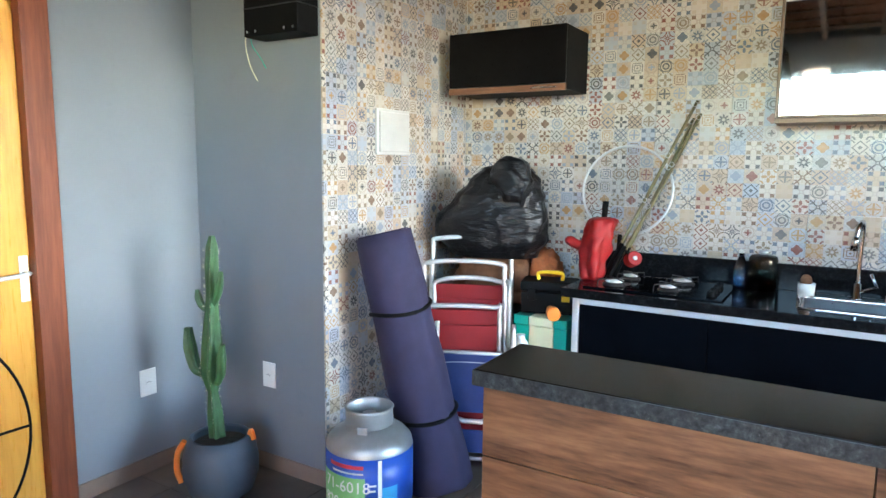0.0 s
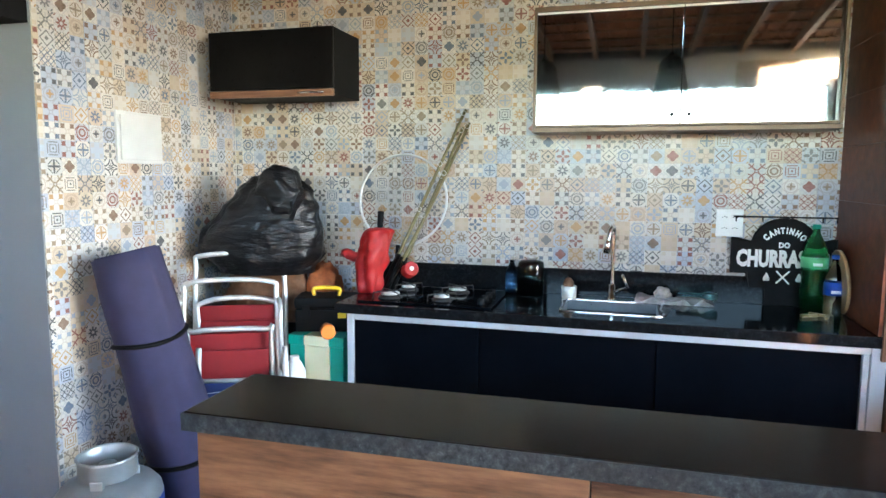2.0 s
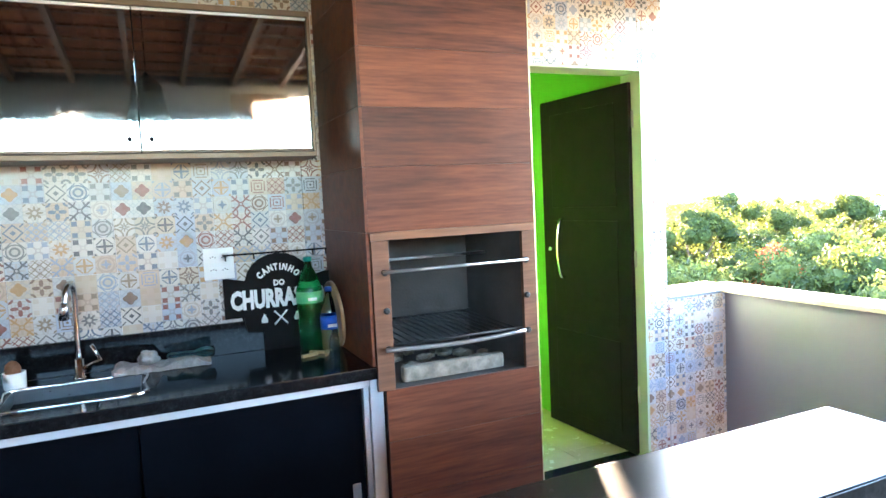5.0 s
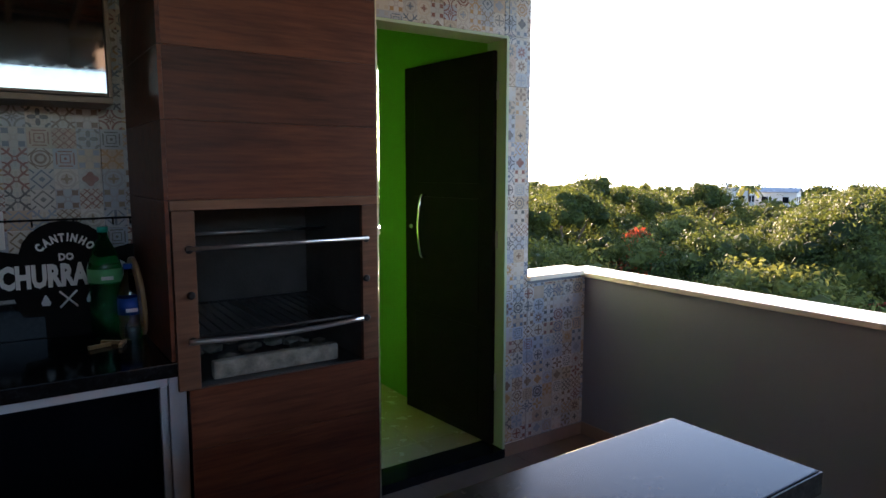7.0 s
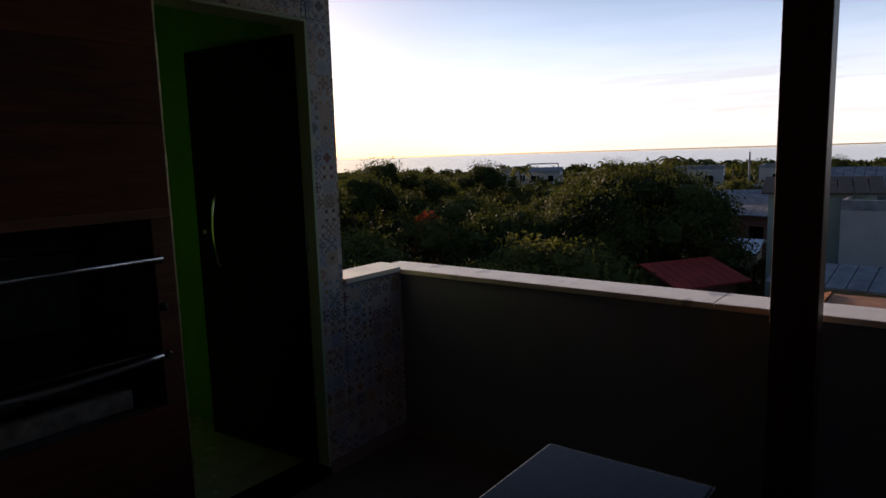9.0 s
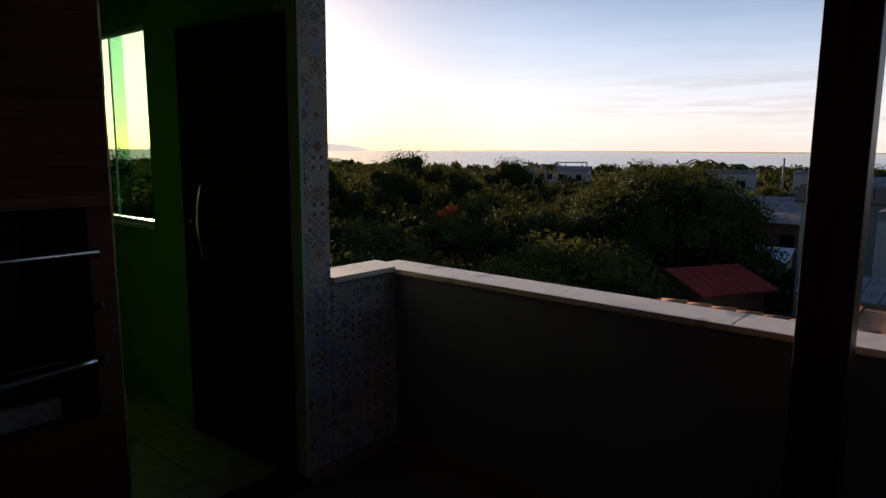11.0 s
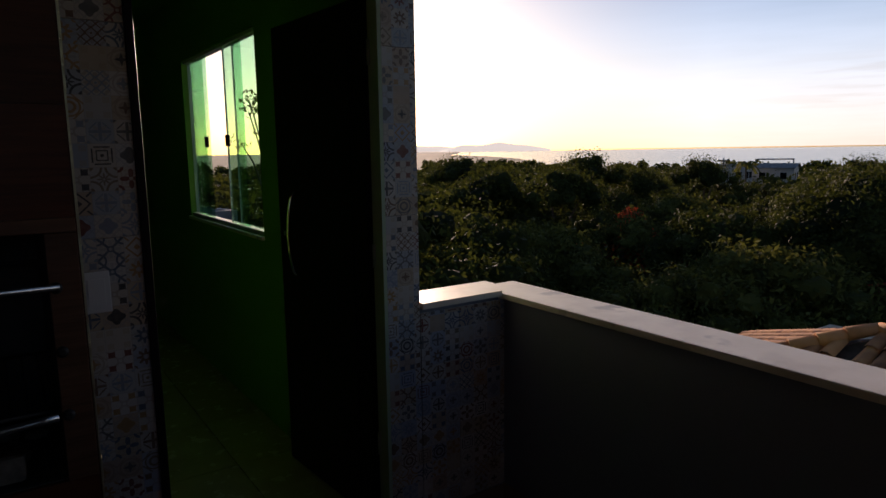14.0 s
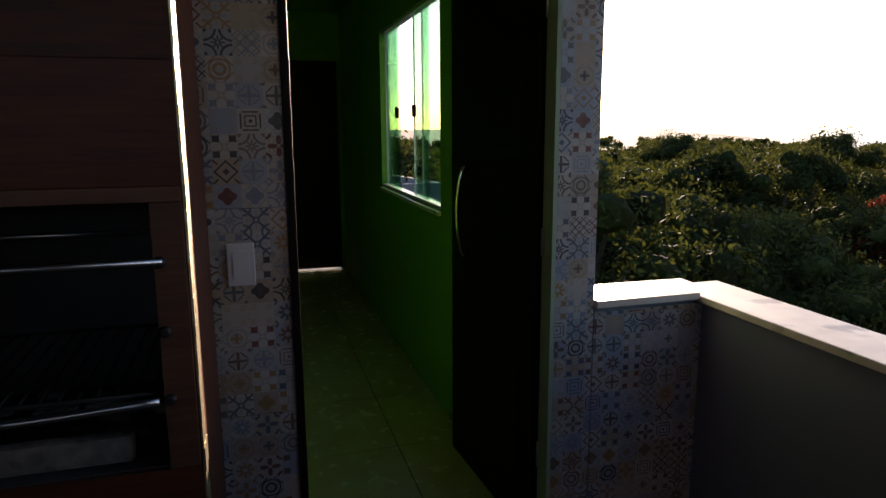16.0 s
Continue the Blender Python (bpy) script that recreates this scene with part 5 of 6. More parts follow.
cooler()
solid("plastic_crate", box(B(), -1.10, -0.82, 3.06, 3.52, FZ, 0.328, 0.01), MATTE_BLACK, "dark plastic crate under the cooler", "crate")


def toolbox():
    m = pose(-0.975, 3.22, 0.716, 0, 0, 16)
    t = thing("toolbox", (-0.975, 3.22, 0.716), "black plastic toolbox with yellow handle on the cooler", "toolbox")
    part("tray", box(B(), -0.14, 0.14, -0.09, 0.09, 0.0, 0.11, 0.01, m), MATTE_BLACK, t)
    lid = part("lid", box(B(), -0.145, 0.145, -0.095, 0.095, 0.112, 0.165, 0.016, m), MATTE_BLACK, t)
    part("handle", tube(B(), curve_pts([m @ Vector(p) for p in ((-0.06, -0.02, 0.165), (-0.055, -0.02, 0.20), (0.055, -0.02, 0.20), (0.06, -0.02, 0.165))], 5), 0.010, 8), YELLOW, lid, "yellow plastic handle")
    for x in (-0.085, 0.085):
        part("clasp", box(B(), x - 0.02, x + 0.02, -0.103, -0.094, 0.07, 0.13, 0.003, m), YELLOW if x > 0 else MATTE_BLACK, t)
    return t


toolbox()
solid("torch", lathe(B(), [(0.020, 0.0), (0.022, 0.06), (0.033, 0.075), (0.033, 0.12), (0.028, 0.122)], (0, 0, 0), 20, pose(-0.925, 3.10, 0.752, 90, 0, 30)), ORANGE, "orange plastic torch lying on the cooler", "torch")
solid("white_canister", lathe(B(), [(0.045, 0.0), (0.05, 0.01), (0.05, 0.15), (0.03, 0.19), (0.022, 0.20), (0.022, 0.22)], (-1.02, 2.965, 0.42), 20), WHITE, "white plastic canister beside the cooler", "canister")
solid("wooden_stool", box(B(), -1.10, -0.94, 2.90, 3.04, FZ, 0.419, 0.006), TRIM_WOOD, "small wooden stool block by the cooler", "stool")
rounded_pile("orange_bag", (-1.08, 3.40, 0.716), (0.10, 0.09, 0.17), paint("rust_cloth", (0.35, 0.10, 0.03), 0.9, var=0.4, scale=25.0, bump=0.4), "crumpled rust-orange bag behind the toolbox", "bag", 5.0, 0.2)


# ---- things on the worktop ----
def umbrella():
    t = thing("folded_umbrella", (-0.79, 3.34, 0.889), "folded red nylon umbrella with black handle standing on the worktop", "umbrella")
    line = curve_pts([(-0.80, 3.32, 0.89), (-0.79, 3.33, 1.0), (-0.775, 3.34, 1.10), (-0.755, 3.35, 1.185), (-0.75, 3.355, 1.205)], 7)
    b, rings, seg = B(), [], 28
    for i, p in enumerate(line):
        f = i / (len(line) - 1)
        r = 0.052 + 0.022 * math.sin(f * 2.8) - 0.045 * (max(0, f - 0.7) / 0.3) ** 2
        rings.append([b.verts.new(p + Vector((math.cos(a), math.sin(a), 0)) * r * (1 + 0.14 * math.sin(5 * a + f * 6) + 0.28 * noise.noise((math.cos(a) * 2, math.sin(a) * 2, f * 7)))) for a in (2 * math.pi * k / seg for k in range(seg))])
    for A, C in zip(rings, rings[1:]):
        for k in range(seg):
            b.faces.new((A[k], A[(k + 1) % seg], C[(k + 1) % seg], C[k])).smooth = True
    b.faces.new(rings[0][::-1]), b.faces.new(rings[-1])
    part("canopy", b, RED_N, t)
    part("canopy_fold", tube(B(), curve_pts([(-0.82, 3.32, 1.055), (-0.87, 3.31, 1.06), (-0.91, 3.31, 1.075), (-0.925, 3.31, 1.06)], 5), [0.03, 0.029, 0.028, 0.027, 0.026, 0.025, 0.025, 0.025, 0.026, 0.027, 0.028, 0.028, 0.027, 0.024, 0.02, 0.014], 10), RED_N, t, "loose red fold")
    part("handle", tube(B(), [(-0.752, 3.355, 1.20), (-0.748, 3.358, 1.285)], [0.014, 0.016], 10), MATTE_BLACK, t, "black plastic handle")
    return t


umbrella()


def fishing_rod(p0, p1, bend, label, reel):
    t = thing("fishing_rod", p0, label, "fishing rod", "rods leaning on the tiles")
    a, c = Vector(p0), Vector(p1)
    mid = (a + c) / 2 + Vector(bend)
    line = curve_pts([a, mid, c], 10)
    part("rod", tube(B(), line, [0.011 - 0.004 * i / len(line) for i in range(len(line))], 8), BAMBOO, t)
    part("grip", tube(B(), [a, a + (c - a) * 0.2], 0.013, 10), MATTE_BLACK, t, "black foam grip")
    for f in (0.45, 0.7, 0.98):
        p = a + (c - a) * f
        part("ring", tube(B(), [p + Vector((0.012 * math.cos(q), -0.014, 0.012 * math.sin(q))) for q in (2 * math.pi * k / 12 for k in range(12))], 0.0016, 5, True), STEEL, t)
    if reel:
        part("reel", lathe(B(), [(0.032, -0.03), (0.038, -0.026), (0.022, -0.018), (0.022, 0.018), (0.038, 0.026), (0.032, 0.03)], (0, 0, 0), 18, pose(-0.60, 3.36, 1.0, 70, 20, 30)), RED_N, t, "red and black reel")
        part("reel_cap", lathe(B(), [(0.011, 0.031), (0.010, 0.038)], (0, 0, 0), 18, pose(-0.60, 3.36, 1.0, 70, 20, 30)), WHITE, t, "white reel cap")
        part("reel_foot", tube(B(), [(-0.66, 3.39, 1.05), (-0.61, 3.365, 1.01)], 0.006, 8), MATTE_BLACK, t)
    return t


fishing_rod((-0.745, 3.37, 0.893), (-0.372, 3.553, 1.785), (0.0, 0.0, 0.0), "thin olive fishing rod leaning on the tiles", True)
fishing_rod((-0.72, 3.35, 0.893), (-0.352, 3.553, 1.72), (0.008, 0.0, -0.01), "thin olive fishing rod leaning on the tiles", False)
fishing_rod((-0.70, 3.38, 0.893), (-0.385, 3.556, 1.70), (0.004, 0.0, 0.0), "thin olive fishing rod leaning on the tiles", False)


def landing_net():
    c = Vector((-0.691, 3.52, 1.335))
    t = thing("landing_net", (-0.72, 3.48, 0.889), "round white-rimmed landing net leaning on the tiles", "net")
    part("hoop", tube(B(), [c + Vector((0.234 * math.cos(a), 0.03 * math.sin(a), 0.23 * math.sin(a))) for a in (2 * math.pi * k / 48 for k in range(48))], 0.0065, 8, True), ALU_TUBE, t, "white metal hoop")
    part("pole", tube(B(), [(-0.715, 3.47, 0.89), (-0.705, 3.487, 1.108)], 0.012, 10), MATTE_BLACK, t, "black pole")
    b = B()
    for k in range(-9, 10):
        x = k * 0.0245
        h = math.sqrt(max(0.0, 0.228 ** 2 - x * x))
        for s in (1, -1):
            line = []
            for i in range(7):
                z = -h + 2 * h * i / 6
                line.append(c + Vector((x * (0.75 + 0.25 * abs(z) / 0.23) + s * z * 0.12, 0.03 * z / 0.23 + 0.008 * math.cos(z * 6), z)))
            tube(b, line, 0.0008, 3, False, False)
    tagged(part("mesh", b, NET, t, "fine grey net"), kind="stuff")
    return t


landing_net()


def bottle(name, x, y, prof, mat, label, cat="bottle", cap=None, band=None, z=0.889):
    t = thing(name, (x, y, z), label, cat)
    part("body", lathe(B(), prof, (x, y, z), 24), mat, t)
    r, h = prof[-1]
    if cap:
        part("cap", lathe(B(), [(r + 0.003, h), (r + 0.003, h + 0.016), (r, h + 0.018)], (x, y, z), 16), cap, t)
    if band:
        r0, z0, z1, bm_ = band
        part("label_band", lathe(B(), [(r0 - 0.001, z0), (r0 + 0.001, z0), (r0 + 0.001, z1), (r0 - 0.001, z1)], (x, y, z), 24, None, False), bm_, t, "printed paper band")
        part("label_bar", box(B(), x - 0.018, x + 0.018, y - r0 - 0.003, y - r0 - 0.0005, z + z0 + 0.01, z + z0 + 0.022), WHITE, t, "white unreadable print")
    return t


bottle("glass_jug", -0.02, 3.47, [(0.056, 0), (0.062, 0.006), (0.063, 0.145), (0.059, 0.162), (0.045, 0.168), (0.018, 0.172)], SMOKE_GLASS, "dark smoked glass jug with a metal stopper", "jug", STEEL)
bottle("detergent_bottle", -0.118, 3.50, [(0.028, 0), (0.032, 0.006), (0.032, 0.10), (0.02, 0.13), (0.011, 0.15), (0.010, 0.165)], BLUE_PET, "small blue plastic detergent bottle", "bottle", WHITE)
bottle("soda_bottle", 1.195, 3.45, [(0.040, 0), (0.050, 0.012), (0.051, 0.10), (0.047, 0.14), (0.052, 0.18), (0.052, 0.24), (0.038, 0.29), (0.016, 0.335), (0.014, 0.355)], GREEN_GLASS, "tall green plastic soda bottle on the worktop", "bottle", TEAL, (0.0525, 0.19, 0.235, paint("soda_label", (0.12, 0.45, 0.18), 0.4)))
bottle("water_bottle", 1.255, 3.38, [(0.030, 0), (0.036, 0.008), (0.036, 0.05), (0.033, 0.06), (0.036, 0.07), (0.036, 0.15), (0.024, 0.19), (0.013, 0.215), (0.012, 0.235)], CLEAR_PET, "clear plastic water bottle with a blue label", "bottle", LABEL_BLUE, (0.0365, 0.085, 0.14, LABEL_BLUE))
cup = thing("sponge_holder", (0.165, 3.44, 0.889), "white plastic cup holding a brown scrubber", "cup")
part("cup", lathe(B(), [(0.030, 0.0), (0.034, 0.003), (0.036, 0.058), (0.033, 0.058), (0.031, 0.006)], (0.165, 3.44, 0.889), 24, None, False), WHITE, cup)
b = B()
bmesh.ops.create_icosphere(b, subdivisions=2, radius=0.026, matrix=Matrix.Translation((0.162, 3.44, 0.955)) @ Matrix.Diagonal((1, 0.9, 1.25, 1)))
part("scrubber", b, BROWN_CLOTH, cup, "brown fibre scrubber")


def rag():
    b, nx, ny = B(), 40, 16
    g = [[b.verts.new((0.47 + 0.33 * i / nx + 0.012 * noise.noise((j * 0.5, i * 0.2, 9.0)), 3.40 + 0.135 * j / ny + 0.012 * noise.noise((i * 0.3, 2.0, 0)), 0.890 + max(0.0, 0.016 + 0.022 * noise.noise((i * 0.19, j * 0.3, 4.0)) + 0.006 * noise.noise((i * 0.6, j * 0.8, 1.0))))) for j in range(ny + 1)] for i in range(nx + 1)]
    low = [[b.verts.new((v.co.x, v.co.y, 0.8895)) for v in row] for row in g]
    for i in range(nx):
        for j in range(ny):
            b.faces.new((g[i][j], g[i + 1][j], g[i + 1][j + 1], g[i][j + 1])).smooth = True
            b.faces.new((low[i][j], low[i][j + 1], low[i + 1][j + 1], low[i + 1][j]))
    for i in range(nx):
        b.faces.new((g[i][0], low[i][0], low[i + 1][0], g[i + 1][0])), b.faces.new((g[i][ny], g[i + 1][ny], low[i + 1][ny], low[i][ny]))
    for j in range(ny):
        b.faces.new((g[0][j], g[0][j + 1], low[0][j + 1], low[0][j])), b.faces.new((g[nx][j], low[nx][j], low[nx][j + 1], g[nx][j + 1]))
    return solid("dish_cloth", b, RAG, "crumpled grey dish cloth beside the sink", "cloth")


rag()
rounded_pile("scouring_pad", (0.585, 3.48, 0.905), (0.035, 0.03, 0.03), RAG, "grey scouring pad on the dish cloth", "scourer", 2.0, 0.2)
solid("dish_brush", lathe(B(), [(0.008, 0.0), (0.011, 0.02), (0.009, 0.10), (0.02, 0.13), (0.02, 0.17), (0.008, 0.175)], (0, 0, 0), 14, pose(0.645, 3.46, 0.932, 90, 0, 84)), clear("aqua_plastic", (0.35, 0.75, 0.8), 0.15), "pale aqua plastic dish brush on the cloth", "brush")


def sign():
    y0 = 3.528
    t = thing("barbecue_sign", (1.09, y0, 0.889), "black cut-out barbecue sign with white lettering leaning on the wall", "sign")
    b = B()
    outline = [(0.872, 1.03), (0.872, 1.192), (0.888, 1.192), (0.888, 1.178), (0.955, 1.178)] + [(1.09 + 0.135 * math.cos(a), 1.160 + 0.122 * math.sin(a)) for a in (radians(172 - 16.4 * k) for k in range(11))] + [(1.225, 1.178), (1.285, 1.178), (1.285, 1.192), (1.30, 1.192), (1.30, 1.03), (1.235, 1.03), (1.225, 0.968), (1.16, 0.962), (1.16, 0.889), (1.02, 0.889), (1.02, 0.962), (0.955, 0.968), (0.945, 1.03)]
    front, back = ([b.verts.new((x, y, z)) for x, z in outline] for y in (y0, y0 + 0.010))
    b.faces.new(front), b.faces.new(back[::-1])
    for i in range(len(front)):
        j = (i + 1) % len(front)
        b.faces.new((front[i], back[i], back[j], front[j]))
    bmesh.ops.triangulate(b, faces=[f for f in b.faces if len(f.verts) > 4])
    part("panel", b, MATTE_BLACK, t)
    text_part("CHURRASCO", 0.100, to_south(1.086, y0 - 0.002, 1.066), WHITE, t, "lettering", 0.001, 0.63, "white bold lettering")
    text_part("DO", 0.032, to_south(1.09, y0 - 0.002, 1.150), WHITE, t, "lettering", 0.001, 0.9, "white bold lettering")
    turns = (136, 122, 108, 95.5, 85.5, 75, 60, 45)
    for k, ch in enumerate("CANTINHO"):
        a = radians(turns[k])
        text_part(ch, 0.036, to_south(1.09 + 0.092 * math.cos(a), y0 - 0.002, 1.122 + 0.092 * math.sin(a), math.degrees(a) - 90), WHITE, t, "letter", 0.001, 0.75)
    for s in (-1, 1):
        part("crossed_tool", tube(B(), [(1.09 - 0.026 * s, y0 - 0.002, 0.99), (1.09 + 0.026 * s, y0 - 0.002, 1.045)], 0.0035, 6), WHITE, t, "white crossed tool")
        b = B()
        lathe(b, [(0.011, 0.0), (0.014, 0.010), (0.009, 0.022), (0.002, 0.036)], (0, 0, 0), 10, Matrix.Translation((1.09 + 0.066 * s, y0 - 0.0015, 1.0)) @ Matrix.Diagonal((1, 0.1, 1, 1)))
        part("flame", b, WHITE, t, "white flame mark")
    return t


sign()
rail = thing("utensil_rail", (1.09, 3.56, 1.29), "thin black metal utensil rail on the tiles", "rail")
part("bar", tube(B(), [(0.88, 3.545, 1.284), (1.30, 3.545, 1.284)], 0.0035, 8), MATTE_BLACK, rail)
for x in (0.89, 1.0, 1.12, 1.24, 1.295):
    part("hook", tube(B(), [(x, 3.569, 1.284), (x, 3.545, 1.284), (x, 3.540, 1.262)], 0.003, 6), MATTE_BLACK, rail)
solid("cutting_board", lathe(B(), [(0.13, -0.008), (0.135, -0.006), (0.135, 0.006), (0.13, 0.008)], (0, 0, 0), 40, pose(1.284, 3.415, 1.024, 0, 86, 0)), TANWOOD, "round pale wooden cutting board leaning on the barbecue", "cutting board")
for i, (x, y, rz) in enumerate(((1.15, 3.30, 20), (1.19, 3.33, -35), (1.215, 3.29, 70))):
    solid("kindling_stick", box(B(), -0.035, 0.035, -0.006, 0.006, 0, 0.012, 0.002, pose(x, y, 0.889 + 0.0005 * i, 0, 0, rz)), TANWOOD, "short split wood kindling on the worktop", "stick", "kindling on the worktop")

# pendant lamps over the bar
PENDANT = clear("pendant_glass", (0.55, 0.60, 0.62), 0.05)
for x in (-0.2, 0.67):
    t = thing("pendant_lamp", (x, 1.50, 2.03), "smoked glass bell pendant lamp hanging over the bar", "lamp", "pendant lamps over the bar")
    part("shade", lathe(B(), [(0.13, 0.0), (0.115, 0.03), (0.095, 0.12), (0.085, 0.2), (0.05, 0.245), (0.02, 0.255), (0.02, 0.25), (0.048, 0.24), (0.082, 0.198), (0.092, 0.12), (0.112, 0.03), (0.127, 0.0)], (x, 1.50, 2.03), 28, None, False), PENDANT, t, "smoked glass bell shade")
    part("cord", tube(B(), [(x, 1.50, 2.28), (x, 1.50, roof_z(1.50) + 0.1125)], 0.004, 6), MATTE_BLACK, t)
    part("socket", lathe(B(), [(0.022, 2.2), (0.024, 2.285), (0.01, 2.31)], (x, 1.50, 0), 14), MATTE_BLACK, t)


# ---- outdoors ----
GZ = -6.5
ground_m = Nodes("dry_grass_and_soil")
GROUND = ground_m.done(ground_m.ramp(ground_m.noise(0.06, detail=8.0), (0.3, (0.025, 0.035, 0.012)), (0.6, (0.05, 0.05, 0.025)), (0.8, (0.12, 0.09, 0.055))), 0.95)
sea_m = Nodes("sea_water")
sea_m.bump(sea_m.noise(0.12, detail=6.0), 0.35, 1.0)
SEA = sea_m.done((0.02, 0.05, 0.07), 0.18)


def sheet(name, pts, z, mat, label):
    b = B()
    b.faces.new([b.verts.new((x, y, z)) for x, y in pts])
    return struct(name, b, mat, label)


sheet("ground", [(4200 * math.cos(2 * math.pi * k / 48), 4200 * math.sin(2 * math.pi * k / 48)) for k in range(48)], GZ, GROUND, "green and sandy ground reaching the horizon")
coast = [(az, 290 + 900 * max(0.0, (44 - az) / 10) + 12 * math.sin(az * 0.7)) for az in range(35, 130, 3)]
sheet("water", [(d * math.sin(radians(az)), d * math.cos(radians(az))) for az, d in coast] + [(4150 * math.sin(radians(az)), 4150 * math.cos(radians(az))) for az in range(129, 34, -3)], GZ + 0.3, SEA, "calm sea reaching the horizon")

LEAF = leafy("tree_leaves", (0.011, 0.019, 0.0045), (0.070, 0.082, 0.016))
LEAF_B = leafy("olive_leaves", (0.026, 0.036, 0.008), (0.125, 0.130, 0.028))
LEAF_R = leafy("red_flowers", (0.30, 0.03, 0.012), (0.70, 0.13, 0.05))
BARK = paint("bark", (0.09, 0.065, 0.045), 0.95, var=0.4, scale=8.0, bump=0.5)


ball = B()
bmesh.ops.create_icosphere(ball, subdivisions=2, radius=1.0)
ball.verts.index_update()
BALL_V, BALL_F = [v.co.copy() for v in ball.verts], [[v.index for v in f.verts] for f in ball.faces]
ball.free()


def leaf_cloud(bm, centres, per, size, rng, squash=0.8, core=0.56):
    """Many small bent leaf blades round clump centres."""
    for c, r in centres:
        vs = []
        for u in BALL_V:
            p = Vector((u.x, u.y, u.z * squash)) * r * core
            vs.append(bm.verts.new(c + p * (1 + 0.6 * noise.noise((c + p) * 2.3))))
        for f in BALL_F:
            bm.faces.new([vs[i] for i in f])
        for _ in range(per):
            d = Vector((rng.gauss(0, 1), rng.gauss(0, 1), rng.gauss(0, 1))).normalized()
            d.z = d.z * squash + 0.12
            p = c + d * r * rng.uniform(0.5, 1.1)
            n = (d + 0.6 * Vector((rng.gauss(0, 1), rng.gauss(0, 1), rng.gauss(0, 1)))).normalized()
            a = n.cross(Vector((rng.gauss(0, 1), rng.gauss(0, 1), rng.gauss(0, 1)))).normalized()
            w = a.cross(n).normalized()
            s = size * rng.uniform(0.6, 1.3)
            q = [p - a * s, p + w * s * 0.42, p + a * s, p - w * s * 0.42]
            vs = [bm.verts.new(v) for v in q]
            bm.faces.new((vs[0], vs[1], vs[2])), bm.faces.new((vs[0], vs[2], vs[3]))


def tree(seed, height, spread, leafmat, label, at, per=250, clumps=46, size=0.095, red=0.0, thick=1.0):
    rng = random.Random(seed)
    at = Vector(at)
    t = thing("tree", at, label, "tree", "trees below the terrace")
    top = at + Vector((rng.uniform(-0.3, 0.3), rng.uniform(-0.3, 0.3), height * 0.55))
    part("trunk", tube(B(), curve_pts([at + Vector((0, 0, -0.1)), at + Vector((rng.uniform(-0.2, 0.2), 0.1, height * 0.25)), top], 4), [(0.24 - 0.015 * i) * thick for i in range(9)], 9), BARK, t)
    cs = []
    for k in range(clumps):
        a, u = rng.uniform(0, 2 * math.pi), math.sqrt(rng.random())
        hz = rng.uniform(0.0, 1.0)
        rad = spread * math.sqrt(max(0.0, 1 - hz * hz)) * (0.72 + 0.3 * u)
        c = at + Vector((rad * math.cos(a), rad * math.sin(a), height * (0.42 + 0.50 * hz) + 0.35 * noise.noise((a * 1.3, hz * 3, seed))))
        cs.append((c, rng.uniform(0.20, 0.34) * spread))
    for c, r in cs[:7]:
        part("limb", tube(B(), curve_pts([top - Vector((0, 0, height * 0.2)), (top + c) / 2 + Vector((0, 0, -0.2)), c], 3), [(0.11 - 0.011 * i) * thick for i in range(7)], 6), BARK, t)
    b = B()
    leaf_cloud(b, cs, per, size, rng, 0.8, 0.48 if per > 100 else 0.05)
    part("crown", b, leafmat, t)
    if red:
        b = B()
        leaf_cloud(b, [(c, r * 1.05) for c, r in cs if c.z > at.z + height * 0.55 and c.x < at.x], int(per * red * 1.4), size, rng, 0.8, 0.3)
        part("blossom", b, LEAF_R, t, "red blossom")
    return t


def polar(az, d, z=GZ):
    return (1.3 + d * math.sin(radians(az)), 1.3 + d * math.cos(radians(az)), z)


kinds = [tree(1, 5.9, 3.0, LEAF, "broad dark green garden tree", polar(62, 34)), tree(2, 5.0, 2.5, LEAF_B, "rounded olive-green garden tree", polar(51, 30)), tree(3, 6.9, 3.4, LEAF, "large dense dark green tree", polar(39, 30), clumps=50),
         tree(4, 4.2, 2.7, LEAF_B, "low spreading olive-green tree", polar(56, 21))]
tree(9, 5.2, 2.5, LEAF, "green tree with red blossom", polar(51.6, 32), red=1.0)
tree(12, 7.2, 4.3, LEAF, "very large dense dark green tree", polar(68.6, 31), per=460, clumps=80)
tree(13, 7.0, 2.4, LEAF, "dark dome-shaped tree among the gardens", polar(49.8, 46), per=260, clumps=50)
rng = random.Random(5)
spots = []
